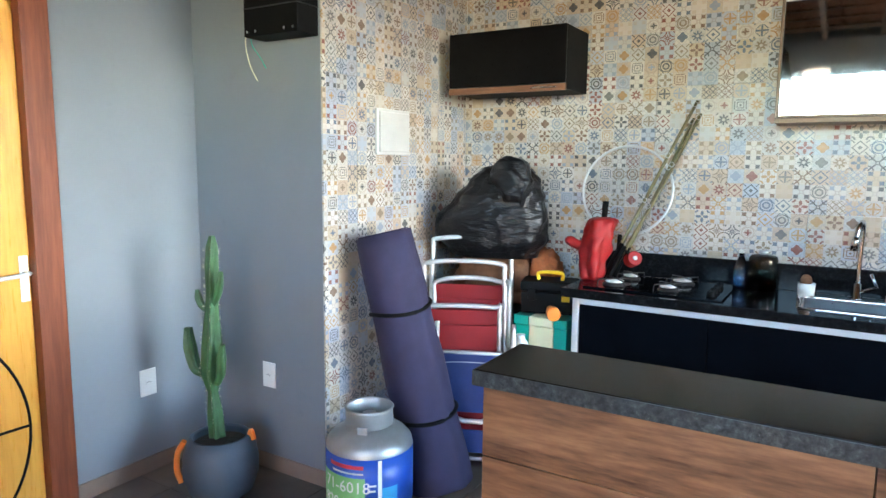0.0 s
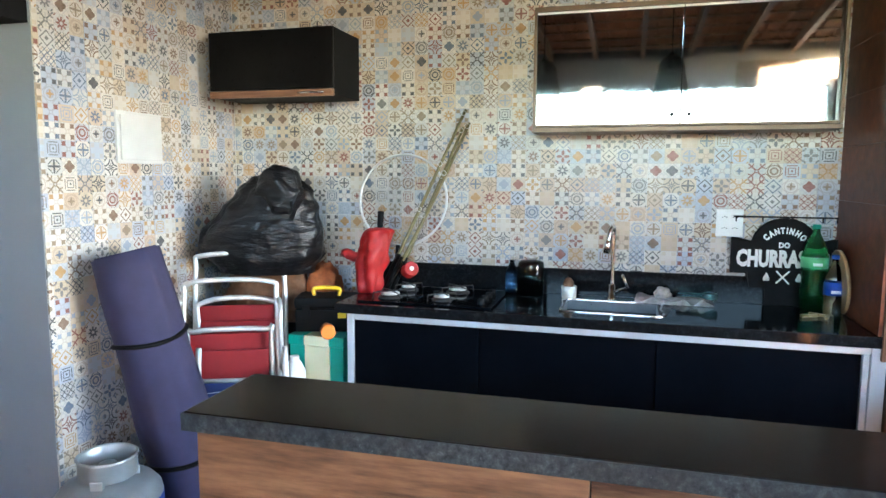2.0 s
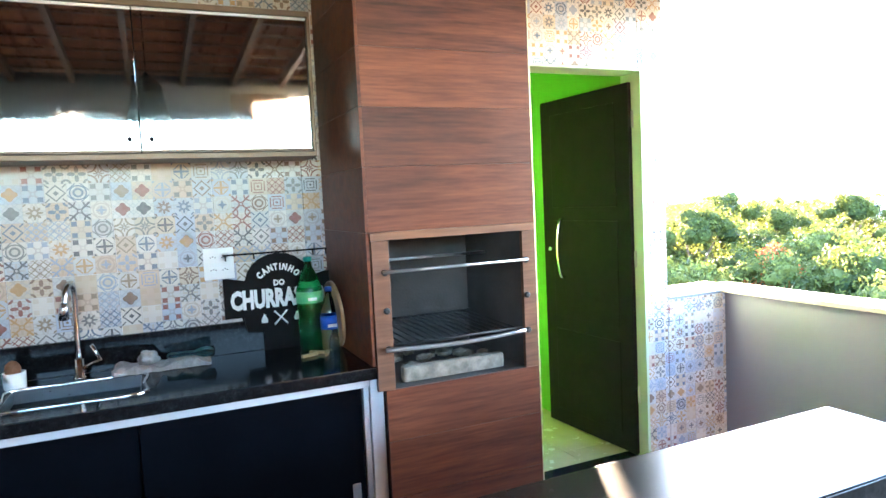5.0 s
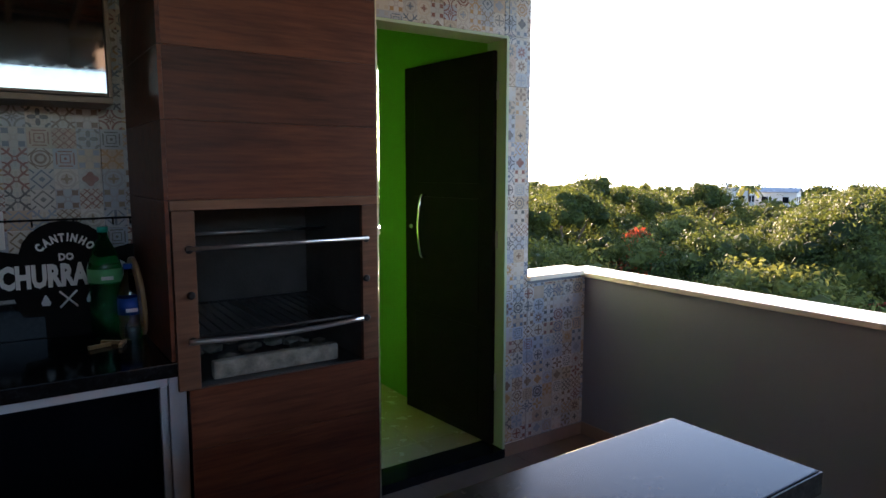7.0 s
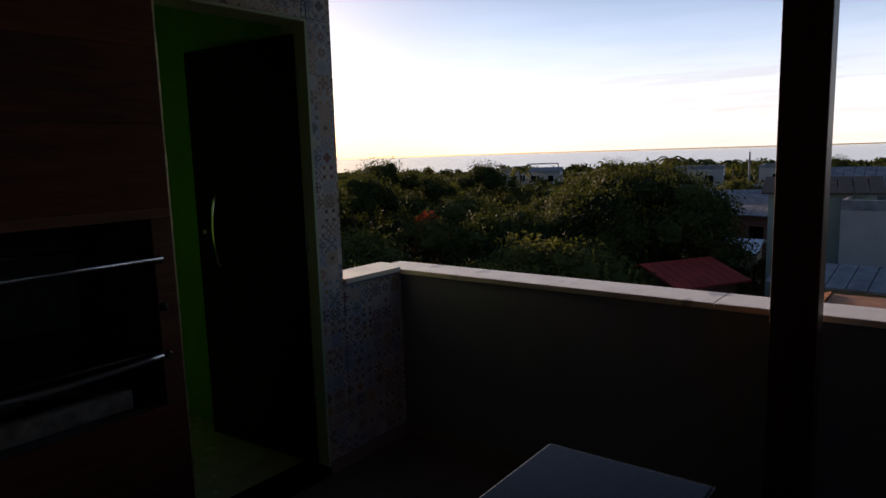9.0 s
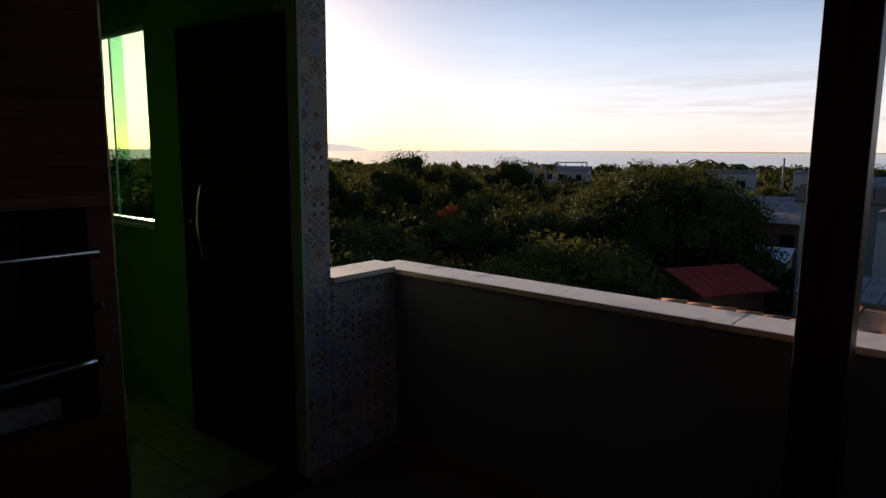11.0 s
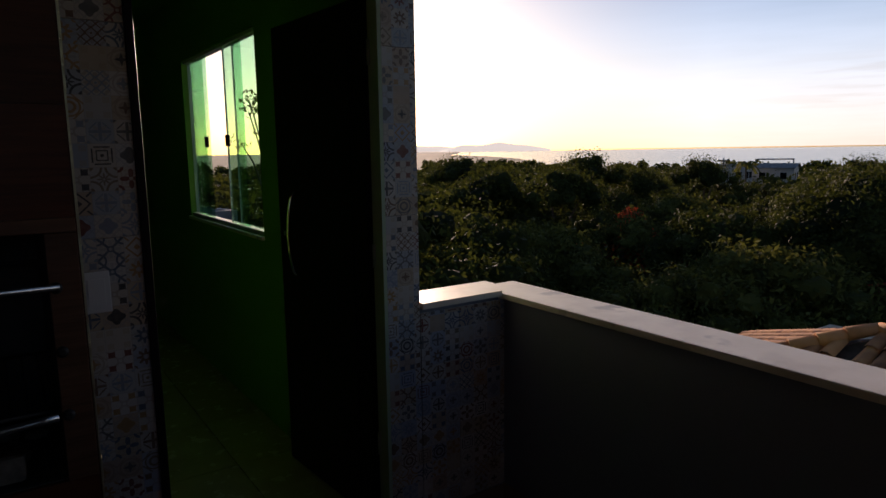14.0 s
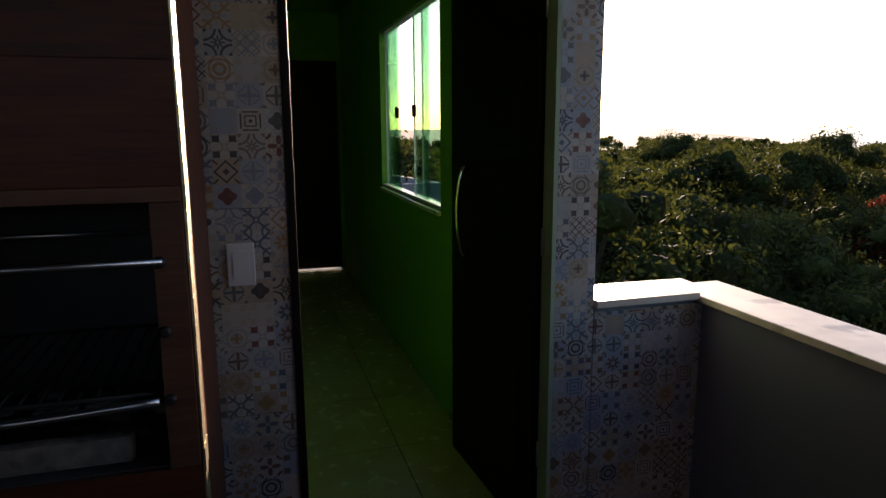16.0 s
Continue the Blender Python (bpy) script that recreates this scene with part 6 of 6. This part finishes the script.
for az, d, k, s in ((16, 17, 2, 0.95), (24, 18, 0, 1.06), (31, 17, 2, 0.98), (37, 22, 0, 1.05), (28, 25, 2, 1.0), (20, 27, 0, 1.12), (42, 26, 3, 1.1), (45, 33, 2, 0.95), (39, 36, 0, 1.1), (33, 34, 2, 1.0), (48, 24, 3, 1.05), (52, 22, 3, 1.0),
                    (60, 24, 3, 1.15), (58, 29, 0, 0.95), (64, 28, 2, 0.98), (65, 24, 3, 1.0), (70, 41, 2, 1.0), (67.5, 30, 0, 1.0), (66.5, 38, 2, 1.05), (57, 38, 1, 1.1), (54, 34, 1, 1.05), (47, 44, 2, 1.0), (42, 48, 0, 1.1), (36, 50, 2, 1.0),
                    (29, 45, 0, 1.1), (55, 52, 2, 0.95), (60, 55, 0, 1.0), (66, 52, 2, 0.95), (71, 46, 2, 0.95), (50, 60, 0, 1.05), (45, 62, 2, 0.95), (77, 62, 1, 1.0), (81, 48, 1, 0.8), (83, 70, 2, 0.9), (12, 24, 2, 1.0), (8, 33, 0, 1.1), (79, 33, 3, 0.7), (22, 38, 2, 1.05)):
    s *= rng.uniform(0.82, 1.08)
    p = polar(az + rng.uniform(-0.8, 0.8), d + rng.uniform(-1, 1))
    spots.append(copy_thing(kinds[k], Matrix.Translation(p) @ pose(0, 0, 0, 0, 0, rng.uniform(0, 360)) @ Matrix.Diagonal((s, s, s * rng.uniform(0.94, 1.05), 1))))

b = B()
rng = random.Random(8)
for k in range(1100):
    az, d = rng.uniform(4, 92), 62 + 215 * rng.random() ** 1.1
    if az < 42:
        d *= 1.0 + 0.5 * rng.random()
    if az > 74 and d < 150 and rng.random() < 0.6:
        continue
    c = Vector(polar(az, d, GZ + rng.uniform(0.6, 2.2) + (0.6 if d < 140 else -0.5)))
    r = rng.uniform(1.4, 2.4)
    leaf_cloud(b, [(c, r), (c + Vector((rng.uniform(-3, 3), rng.uniform(-3, 3), -1.2)), r)], 60, 0.2 + d * 0.0022, rng)
tagged(solid("far_woods", b, LEAF, "dense dark green woods towards the sea", "woods", kind="stuff"), kind="stuff")
b = B()
for k in range(900):
    c = Vector(polar(rng.uniform(2, 90), 13 + 60 * rng.random(), GZ + 0.6))
    leaf_cloud(b, [(c, rng.uniform(0.7, 1.5))], 16, 0.22, rng)
tagged(solid("undergrowth", b, LEAF_B, "low bushes and weeds between the gardens", "bushes", kind="stuff"), kind="stuff")


def palm(at, h, seed):
    rng2 = random.Random(seed)
    at = Vector(at)
    t = thing("palm_tree", at, "slender coconut palm with drooping fronds", "tree", "palms among the houses")
    part("trunk", tube(B(), curve_pts([at, at + Vector((0.2, 0, h * 0.5)), at + Vector((0.1, 0, h))], 4), [0.17 - 0.008 * i for i in range(9)], 8), BARK, t)
    for k in range(13):
        a, L = k * 0.49 + rng2.uniform(-0.2, 0.2), rng2.uniform(1.7, 2.3)
        d = Vector((math.cos(a), math.sin(a), 0))
        sidew = Vector((-d.y, d.x, 0))
        b2, lift = B(), rng2.uniform(0.1, 0.9)
        spine = [at + Vector((0.1, 0, h)) + d * L * f + Vector((0, 0, L * (lift * f - 0.95 * f * f))) for f in (i / 8 for i in range(9))]
        for p, q in zip(spine, spine[1:]):
            for s in (-1, 1):
                vs = [b2.verts.new(v) for v in (p, q, q + sidew * s * 0.34 - Vector((0, 0, 0.18)), p + sidew * s * 0.26 - Vector((0, 0, 0.12)))]
                b2.faces.new(vs)
        part("frond", b2, LEAF_B, t)


for i, (az, d, h) in enumerate(((71.3, 95, 6.5), (72.6, 97, 6.3), (74.0, 93, 6.2), (76.0, 110, 5.6), (58.9, 105, 5.6))):
    palm(polar(az, d), h, i)

HOUSE_W = wall_paint("house_white", (0.40, 0.38, 0.35))
HOUSE_R = wall_paint("house_brick_red", (0.17, 0.075, 0.05))
HOUSE_C = wall_paint("house_cream", (0.42, 0.34, 0.22))
HOUSE_G = wall_paint("house_pale_green", (0.34, 0.40, 0.32))
ROOF_GREY = paint("fibre_cement", (0.22, 0.22, 0.22), 0.8, var=0.4, scale=2.0)
ROOF_RED = paint("red_metal_roof", (0.36, 0.035, 0.02), 0.9, var=0.3, scale=1.0)
ZINC = paint("zinc_sheet", (0.38, 0.40, 0.42), 0.28, 0.7, var=0.35, scale=2.0)


def house(at, w, dep, h, turn, wallmat, roofmat, label, rise=0.6, flat=False, windows=2):
    at = Vector(at)
    m = Matrix.Translation(at) @ pose(0, 0, 0, 0, 0, turn)
    t = thing("house", at, label, "house", "houses below the terrace")
    wall = part("wall", box(B(), -w / 2, w / 2, -dep / 2, dep / 2, -0.2, h, 0.0, m), wallmat, t)
    b2 = B()
    if flat:
        for a in ((-w / 2, w / 2, -dep / 2, -dep / 2 + 0.15), (-w / 2, w / 2, dep / 2 - 0.15, dep / 2), (-w / 2, -w / 2 + 0.15, -dep / 2 + 0.15, dep / 2 - 0.15), (w / 2 - 0.15, w / 2, -dep / 2 + 0.15, dep / 2 - 0.15)):
            box(b2, *a, h + 0.004, h + 0.4, 0.0, m)
    else:
        n = max(8, int(dep / 0.5))
        for s in (-1, 1):
            for i in range(n):
                y0, y1 = -dep / 2 - 0.3 + (dep + 0.6) * i / n, -dep / 2 - 0.3 + (dep + 0.6) * (i + 0.94) / n
                vs = [m @ Vector(v) for v in ((0, y0, h + rise + 0.05), (s * (w / 2 + 0.4), y0, h - 0.02), (s * (w / 2 + 0.4), y1, h - 0.02), (0, y1, h + rise + 0.05))]
                lo = [b2.verts.new(v) for v in vs]
                hi = [b2.verts.new(v + Vector((0, 0, 0.07))) for v in vs]
                b2.faces.new(hi), b2.faces.new(lo[::-1])
                for k in range(4):
                    b2.faces.new((lo[k], lo[(k + 1) % 4], hi[(k + 1) % 4], hi[k]))
        g = B()
        for y in (-dep / 2, dep / 2):
            pts = [m @ Vector(v) for v in ((-w / 2, y, h), (w / 2, y, h), (0, y, h + rise))]
            q = [m @ Vector((v[0], v[1] - 0.12 * (1 if y > 0 else -1), v[2])) for v in ((-w / 2, y, h), (w / 2, y, h), (0, y, h + rise))]
            A, C = [g.verts.new(v) for v in pts], [g.verts.new(v) for v in q]
            g.faces.new(A), g.faces.new(C[::-1])
            for k in range(3):
                g.faces.new((A[k], A[(k + 1) % 3], C[(k + 1) % 3], C[k]))
        part("gable", g, wallmat, t)
    tagged(part("roof", b2, roofmat, t), kind="stuff")
    for i in range(windows):
        for sx, sy in ((-1, 0), (0, -1)):
            u = (i + 0.5) / windows - 0.5
            bx = B()
            if sx:
                box(bx, -w / 2 - 0.03, -w / 2 + 0.02, u * dep - 0.45, u * dep + 0.45, h - 1.7, h - 0.7, 0.0, m)
            else:
                box(bx, u * w - 0.45, u * w + 0.45, -dep / 2 - 0.03, -dep / 2 + 0.02, h - 1.7, h - 0.7, 0.0, m)
            win = part("window", bx, BLACK_GLASS, t)
            bs = B()
            if sx:
                box(bs, -w / 2 - 0.08, -w / 2 - 0.031, u * dep - 0.5, u * dep + 0.5, h - 1.76, h - 1.70, 0.0, m)
            else:
                box(bs, u * w - 0.5, u * w + 0.5, -dep / 2 - 0.08, -dep / 2 - 0.031, h - 1.76, h - 1.70, 0.0, m)
            part("sill", bs, wallmat, win)
    return t


house(polar(71.8, 26.5), 3.3, 2.9, 3.0, 60, HOUSE_R, ROOF_RED, "small house with a red sheet roof", 0.55)
house(polar(75.6, 36), 3.6, 3.0, 2.9, 5, HOUSE_C, ZINC, "low shed with a shiny zinc roof", 0.35)
house(polar(75.8, 52), 5.0, 5.0, 3.6, 65, HOUSE_W, ROOF_GREY, "white house with a grey sheet roof", 0.7)
house(polar(79, 66), 8.0, 6.0, 3.6, 70, HOUSE_W, ROOF_GREY, "white house with a grey sheet roof", 0.9)
house(polar(73.3, 82), 3.7, 6.0, 5.5, 12, HOUSE_W, ROOF_GREY, "white flat-roofed two-storey house", 0.0, True)
house(polar(80.5, 95), 9.0, 8.0, 5.2, 8, HOUSE_W, ROOF_GREY, "white flat-roofed two-storey house", 0.0, True)
house(polar(58.2, 112), 2.4, 4.0, 4.9, 8, HOUSE_W, ROOF_GREY, "white flat-roofed house among the trees", 0.0, True)
house(polar(61.0, 118), 4.5, 6.0, 4.6, 20, HOUSE_W, ROOF_GREY, "white house among the trees", 0.6)
house(polar(82.2, 34), 4.2, 4.0, 5.9, 8, HOUSE_G, BARK, "pale green house with a brown clay tile eave", 0.5, False, 0)
house(polar(85.0, 48), 7.0, 6.0, 5.4, 2, HOUSE_W, ROOF_GREY, "white house with a wide grey roof", 1.0, False, 1)
house(polar(87.6, 31), 3.4, 4.0, 5.4, 0, HOUSE_W, ROOF_GREY, "white flat-roofed house with blank walls", 0.0, True, 0)
house(polar(85.6, 25), 3.4, 4.6, 3.5, -4, HOUSE_C, ROOF_GREY, "cream outbuilding with a dark corrugated roof", 0.35, False, 0)
house(polar(77.0, 58), 4.0, 5.0, 3.9, 20, HOUSE_C, ROOF_GREY, "low weathered house with a patched sheet roof", 0.5)
house(polar(78.6, 47), 3.0, 4.0, 3.6, -12, HOUSE_R, ROOF_GREY, "low brick shed with a grey sheet roof", 0.4, False, 1)


house(polar(12.5, 17), 2.4, 3.0, 6.3, 10, HOUSE_W, ROOF_GREY, "white flat-roofed house close beside the green room", 0.0, True, 1)
tree(11, 11.6, 1.5, LEAF_B, "tall thin sparse tree outside the window", polar(21.2, 24), per=22, clumps=13, size=0.10, thick=0.42)


def utility_pole(at, h, arm):
    at = Vector(at)
    t = thing("utility_pole", at, "concrete utility pole with a cross-arm", "pole", "poles along the coast")
    part("pole", tube(B(), [at, at + Vector((0, 0, h))], [0.16, 0.10], 8), ROOF_GREY, t)
    if arm:
        part("crossarm", box(B(), at.x - arm / 2, at.x + arm / 2, at.y - 0.06, at.y + 0.06, at.z + h - 0.45, at.z + h - 0.28), BARK, t)
        for k in (-0.42, 0, 0.42):
            part("insulator", lathe(B(), [(0.06, 0), (0.09, 0.08), (0.04, 0.2)], (at.x + arm * k, at.y, at.z + h - 0.28), 8), WHITE, t)


for az, d, h, arm in ((57.3, 92, 6.6, 2.4), (59.6, 120, 6.0, 0.0), (62.2, 120, 6.0, 0.0), (77.2, 85, 7.3, 0.0), (82.1, 80, 8.9, 1.0)):
    utility_pole(polar(az, d), h, arm)
p, q = Vector(polar(59.6, 120, GZ + 5.9)), Vector(polar(62.2, 120, GZ + 5.9))
t = thing("pole_beam", (p + q) / 2, "steel beam carried by two poles", "beam")
part("beam", tube(B(), [p, q], 0.12, 6), ROOF_GREY, t)

# Brighter, more orange clay for the neighbour, with sunlight put into the colour.
sunny = Nodes("sunlit_orange_roof_tile")
CLAY_OUT = sunny.done(sunny.ramp(sunny.m("ADD", sunny.m("MULTIPLY", sunny.island(), 0.5), sunny.m("MULTIPLY", sunny.noise(5.0), 0.6)), (0.25, (0.20, 0.07, 0.025)), (0.8, (0.62, 0.28, 0.09))), 0.75)
# neighbour's clay tile roof right beside the parapet
t = thing("neighbour_house", (12.0, 2.0, GZ), "neighbouring house with a clay tile hip roof", "house")
part("wall", box(B(), 7.7, 17.0, -3.0, 8.4, GZ - 0.1, -2.47), HOUSE_C, t)


def hip_face(apex, left, right, inward):
    """Triangular hip: barrel tiles trimmed between two hip lines."""
    A, L, R = Vector(apex), Vector(left), Vector(right)
    mid = (L + R) / 2
    across = (R - L).normalized()
    foot = L + across * (A - L).dot(across)
    down = (foot - A)
    n = int((R - L).length / 0.2)
    b2 = B()
    for i in range(n):
        s = (i + 0.5) * 0.2
        f = (A - L).dot(across)
        top = 1 - (s / f if s < f else ((R - L).length - s) / ((R - L).length - f))
        top = max(0.0, top) if s < f or s > f else 0.0
        start = A + across * (s - f) + down * top
        cnt = max(1, int((foot - A).length * (1 - top) / 0.36))
        barrel_rows(b2, start, across, down, 1, cnt)
    return b2


APEX, NW, FOOT = (11.1, 5.1, -0.92), (7.5, 8.7, -2.36), (7.5, 5.1, -2.36)
tagged(part("roof_face", hip_face(APEX, NW, FOOT, 1), CLAY_OUT, t, "west roof slope of clay barrel tiles"), kind="stuff")
for down in ((-2.5, 0, -1.0), (2.5, 0, -1.0)):
    b = B()
    barrel_rows(b, (11.1, 5.0, -0.92), (0, -1, -0.012), down, 40, 10)
    tagged(part("roof_face", b, CLAY_OUT, t, "roof slope of clay barrel tiles"), kind="stuff")
b = B()
for i in range(-17, 18):
    s0 = abs(i) * 0.2
    barrel_rows(b, (11.1 + 0.2 * i, 5.15 + s0, -0.92 - 0.4 * s0), (1, 0, 0), (0, 2.5, -1.0), 1, max(1, int((3.6 - s0) / 0.34)))
tagged(part("roof_face", b, CLAY_OUT, t, "north roof slope of clay barrel tiles"), kind="stuff")
b = B()
barrel_rows(b, (14.6, 3.2, -1.85), (1, 0, 0), (0, 2.2, -0.9), 16, 6)
box(b, 14.5, 17.8, -1.0, 3.2, -2.05, -1.87)
tagged(part("roof_face", b, CLAY_OUT, t, "second roof slope of clay barrel tiles"), kind="stuff")
for a, c in ((APEX, NW), (APEX, (11.1, -3.0, -1.02))):
    a, c = Vector(a) + Vector((0, 0, 0.06)), Vector(c) + Vector((0, 0, 0.06))
    n = max(2, int((c - a).length / 0.34))
    b = B()
    for i in range(n):
        p, q = a + (c - a) * (i / n), a + (c - a) * ((i + 1.12) / n)
        tube(b, [p, q + Vector((0, 0, 0.02))], [0.085, 0.10], 8)
    part("ridge_tiles", b, CLAY_OUT, t, "clay ridge tiles")
b = B()
A, S, NWc, NEc, SWc, SEc = (b.verts.new(v) for v in ((11.1, 5.1, -1.0), (11.1, -3.0, -1.1), (7.6, 8.6, -2.42), (14.6, 8.6, -2.42), (7.6, -3.0, -2.52), (14.6, -3.0, -2.52)))
for f in ((A, NWc, NEc), (A, S, SWc, NWc), (A, NEc, SEc, S), (S, SEc, SWc), (NWc, SWc, SEc, NEc)):
    b.faces.new(f)
bmesh.ops.recalc_face_normals(b, faces=b.faces[:])
part("roof_deck", b, BARK, t, "dark timber deck under the tiles")
# far hills over the bay
b = B()
for az0, az1, d, h in ((34, 43.5, 3600, 46), (26, 37, 3900, 40)):
    n = 24
    prev = None
    for k in range(n + 1):
        f = k / n
        az = az0 + (az1 - az0) * f
        zz = h * math.sin(math.pi * f) ** 0.7 * (0.8 + 0.25 * noise.noise((az * 0.6, d, 0)))
        lo, hi, bk = (b.verts.new(polar(az, d, GZ)), b.verts.new(polar(az, d + 150, zz)), b.verts.new(polar(az, d + 300, GZ)))
        if prev:
            b.faces.new((prev[0], lo, hi, prev[1])), b.faces.new((prev[1], hi, bk, prev[2]))
        prev = (lo, hi, bk)
# Pale emission stands in for bright distance haze over the hills.
hill = Nodes("hill_haze_glow")
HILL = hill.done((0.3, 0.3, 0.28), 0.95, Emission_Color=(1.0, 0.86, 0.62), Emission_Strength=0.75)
struct("backdrop", b, HILL, "low hills across the bay with haze added as glow")

# thin evening cloud bank far over the sea, glowing to brighten the low sky
cl = Nodes("cloud_bank_glow")
lx, ly, lz = cl.xyz(cl.local())
far_n = cl.noise(1.0, cl.vec(cl.m("MULTIPLY", lx, 0.0012), cl.m("MULTIPLY", ly, 0.0012), cl.m("MULTIPLY", lz, 0.012)), 6.0, 0.55)
veil = cl.ramp(far_n, (0.30, 0.60), (0.70, 0.72))
streak_n = cl.noise(1.0, cl.vec(cl.m("MULTIPLY", lx, 0.0016), cl.m("MULTIPLY", ly, 0.0016), cl.m("MULTIPLY", lz, 0.021)), 4.0, 0.5)
low = cl.m("MULTIPLY", cl.ramp(cl.m("DIVIDE", lz, 1000.0), (0.10, 0.0), (0.20, 1.0), (0.42, 1.0), (0.55, 0.0)), cl.ramp(cl.m("DIVIDE", cl.m("SUBTRACT", lx, 3650.0), 600.0), (0.0, 0.0), (0.8, 1.0)))
streak = cl.m("MULTIPLY", cl.ramp(streak_n, (0.50, 0.0), (0.62, 0.42)), low)
fade = cl.m("MULTIPLY", cl.m("SMOOTH_MIN", 1.0, cl.m("MAXIMUM", cl.m("DIVIDE", cl.m("SUBTRACT", 1150.0, lz), 900.0), 0.0), 0.2), cl.m("MINIMUM", cl.m("MAXIMUM", cl.m("DIVIDE", cl.m("SUBTRACT", lx, 2700.0), 900.0), 0.0), 1.0))
ctr, cem, cmx = (cl.t.nodes.new(k) for k in ("ShaderNodeBsdfTransparent", "ShaderNodeEmission", "ShaderNodeMixShader"))
cl.put(cem.inputs[0], cl.mix(streak, cl.ramp(cl.m("DIVIDE", lz, 900.0), (0.0, (1.0, 0.92, 0.70)), (0.35, (0.98, 0.98, 0.86)), (0.9, (0.80, 0.95, 1.0))), (0.66, 0.58, 0.46)))
cem.inputs[1].default_value = 1.3
cl.t.links.new(cl.m("MULTIPLY", veil, fade), cmx.inputs[0])
cl.t.links.new(ctr.outputs[0], cmx.inputs[1]), cl.t.links.new(cem.outputs[0], cmx.inputs[2]), cl.t.links.new(cmx.outputs[0], cl.t.nodes["Material Output"].inputs[0])
b, prev = B(), None
for k in range(31):
    az = 38 + 78 * k / 30
    pair = (b.verts.new(polar(az, 4350, 0.0)), b.verts.new(polar(az, 4350, 1150.0)))
    if prev:
        b.faces.new((prev[0], pair[0], pair[1], prev[1]))
    prev = pair
struct("backdrop_clouds", b, cl.mat, "thin cream evening clouds over the sea with added sky glow")


# ---- small repeated pieces last ----
lay_tiles()
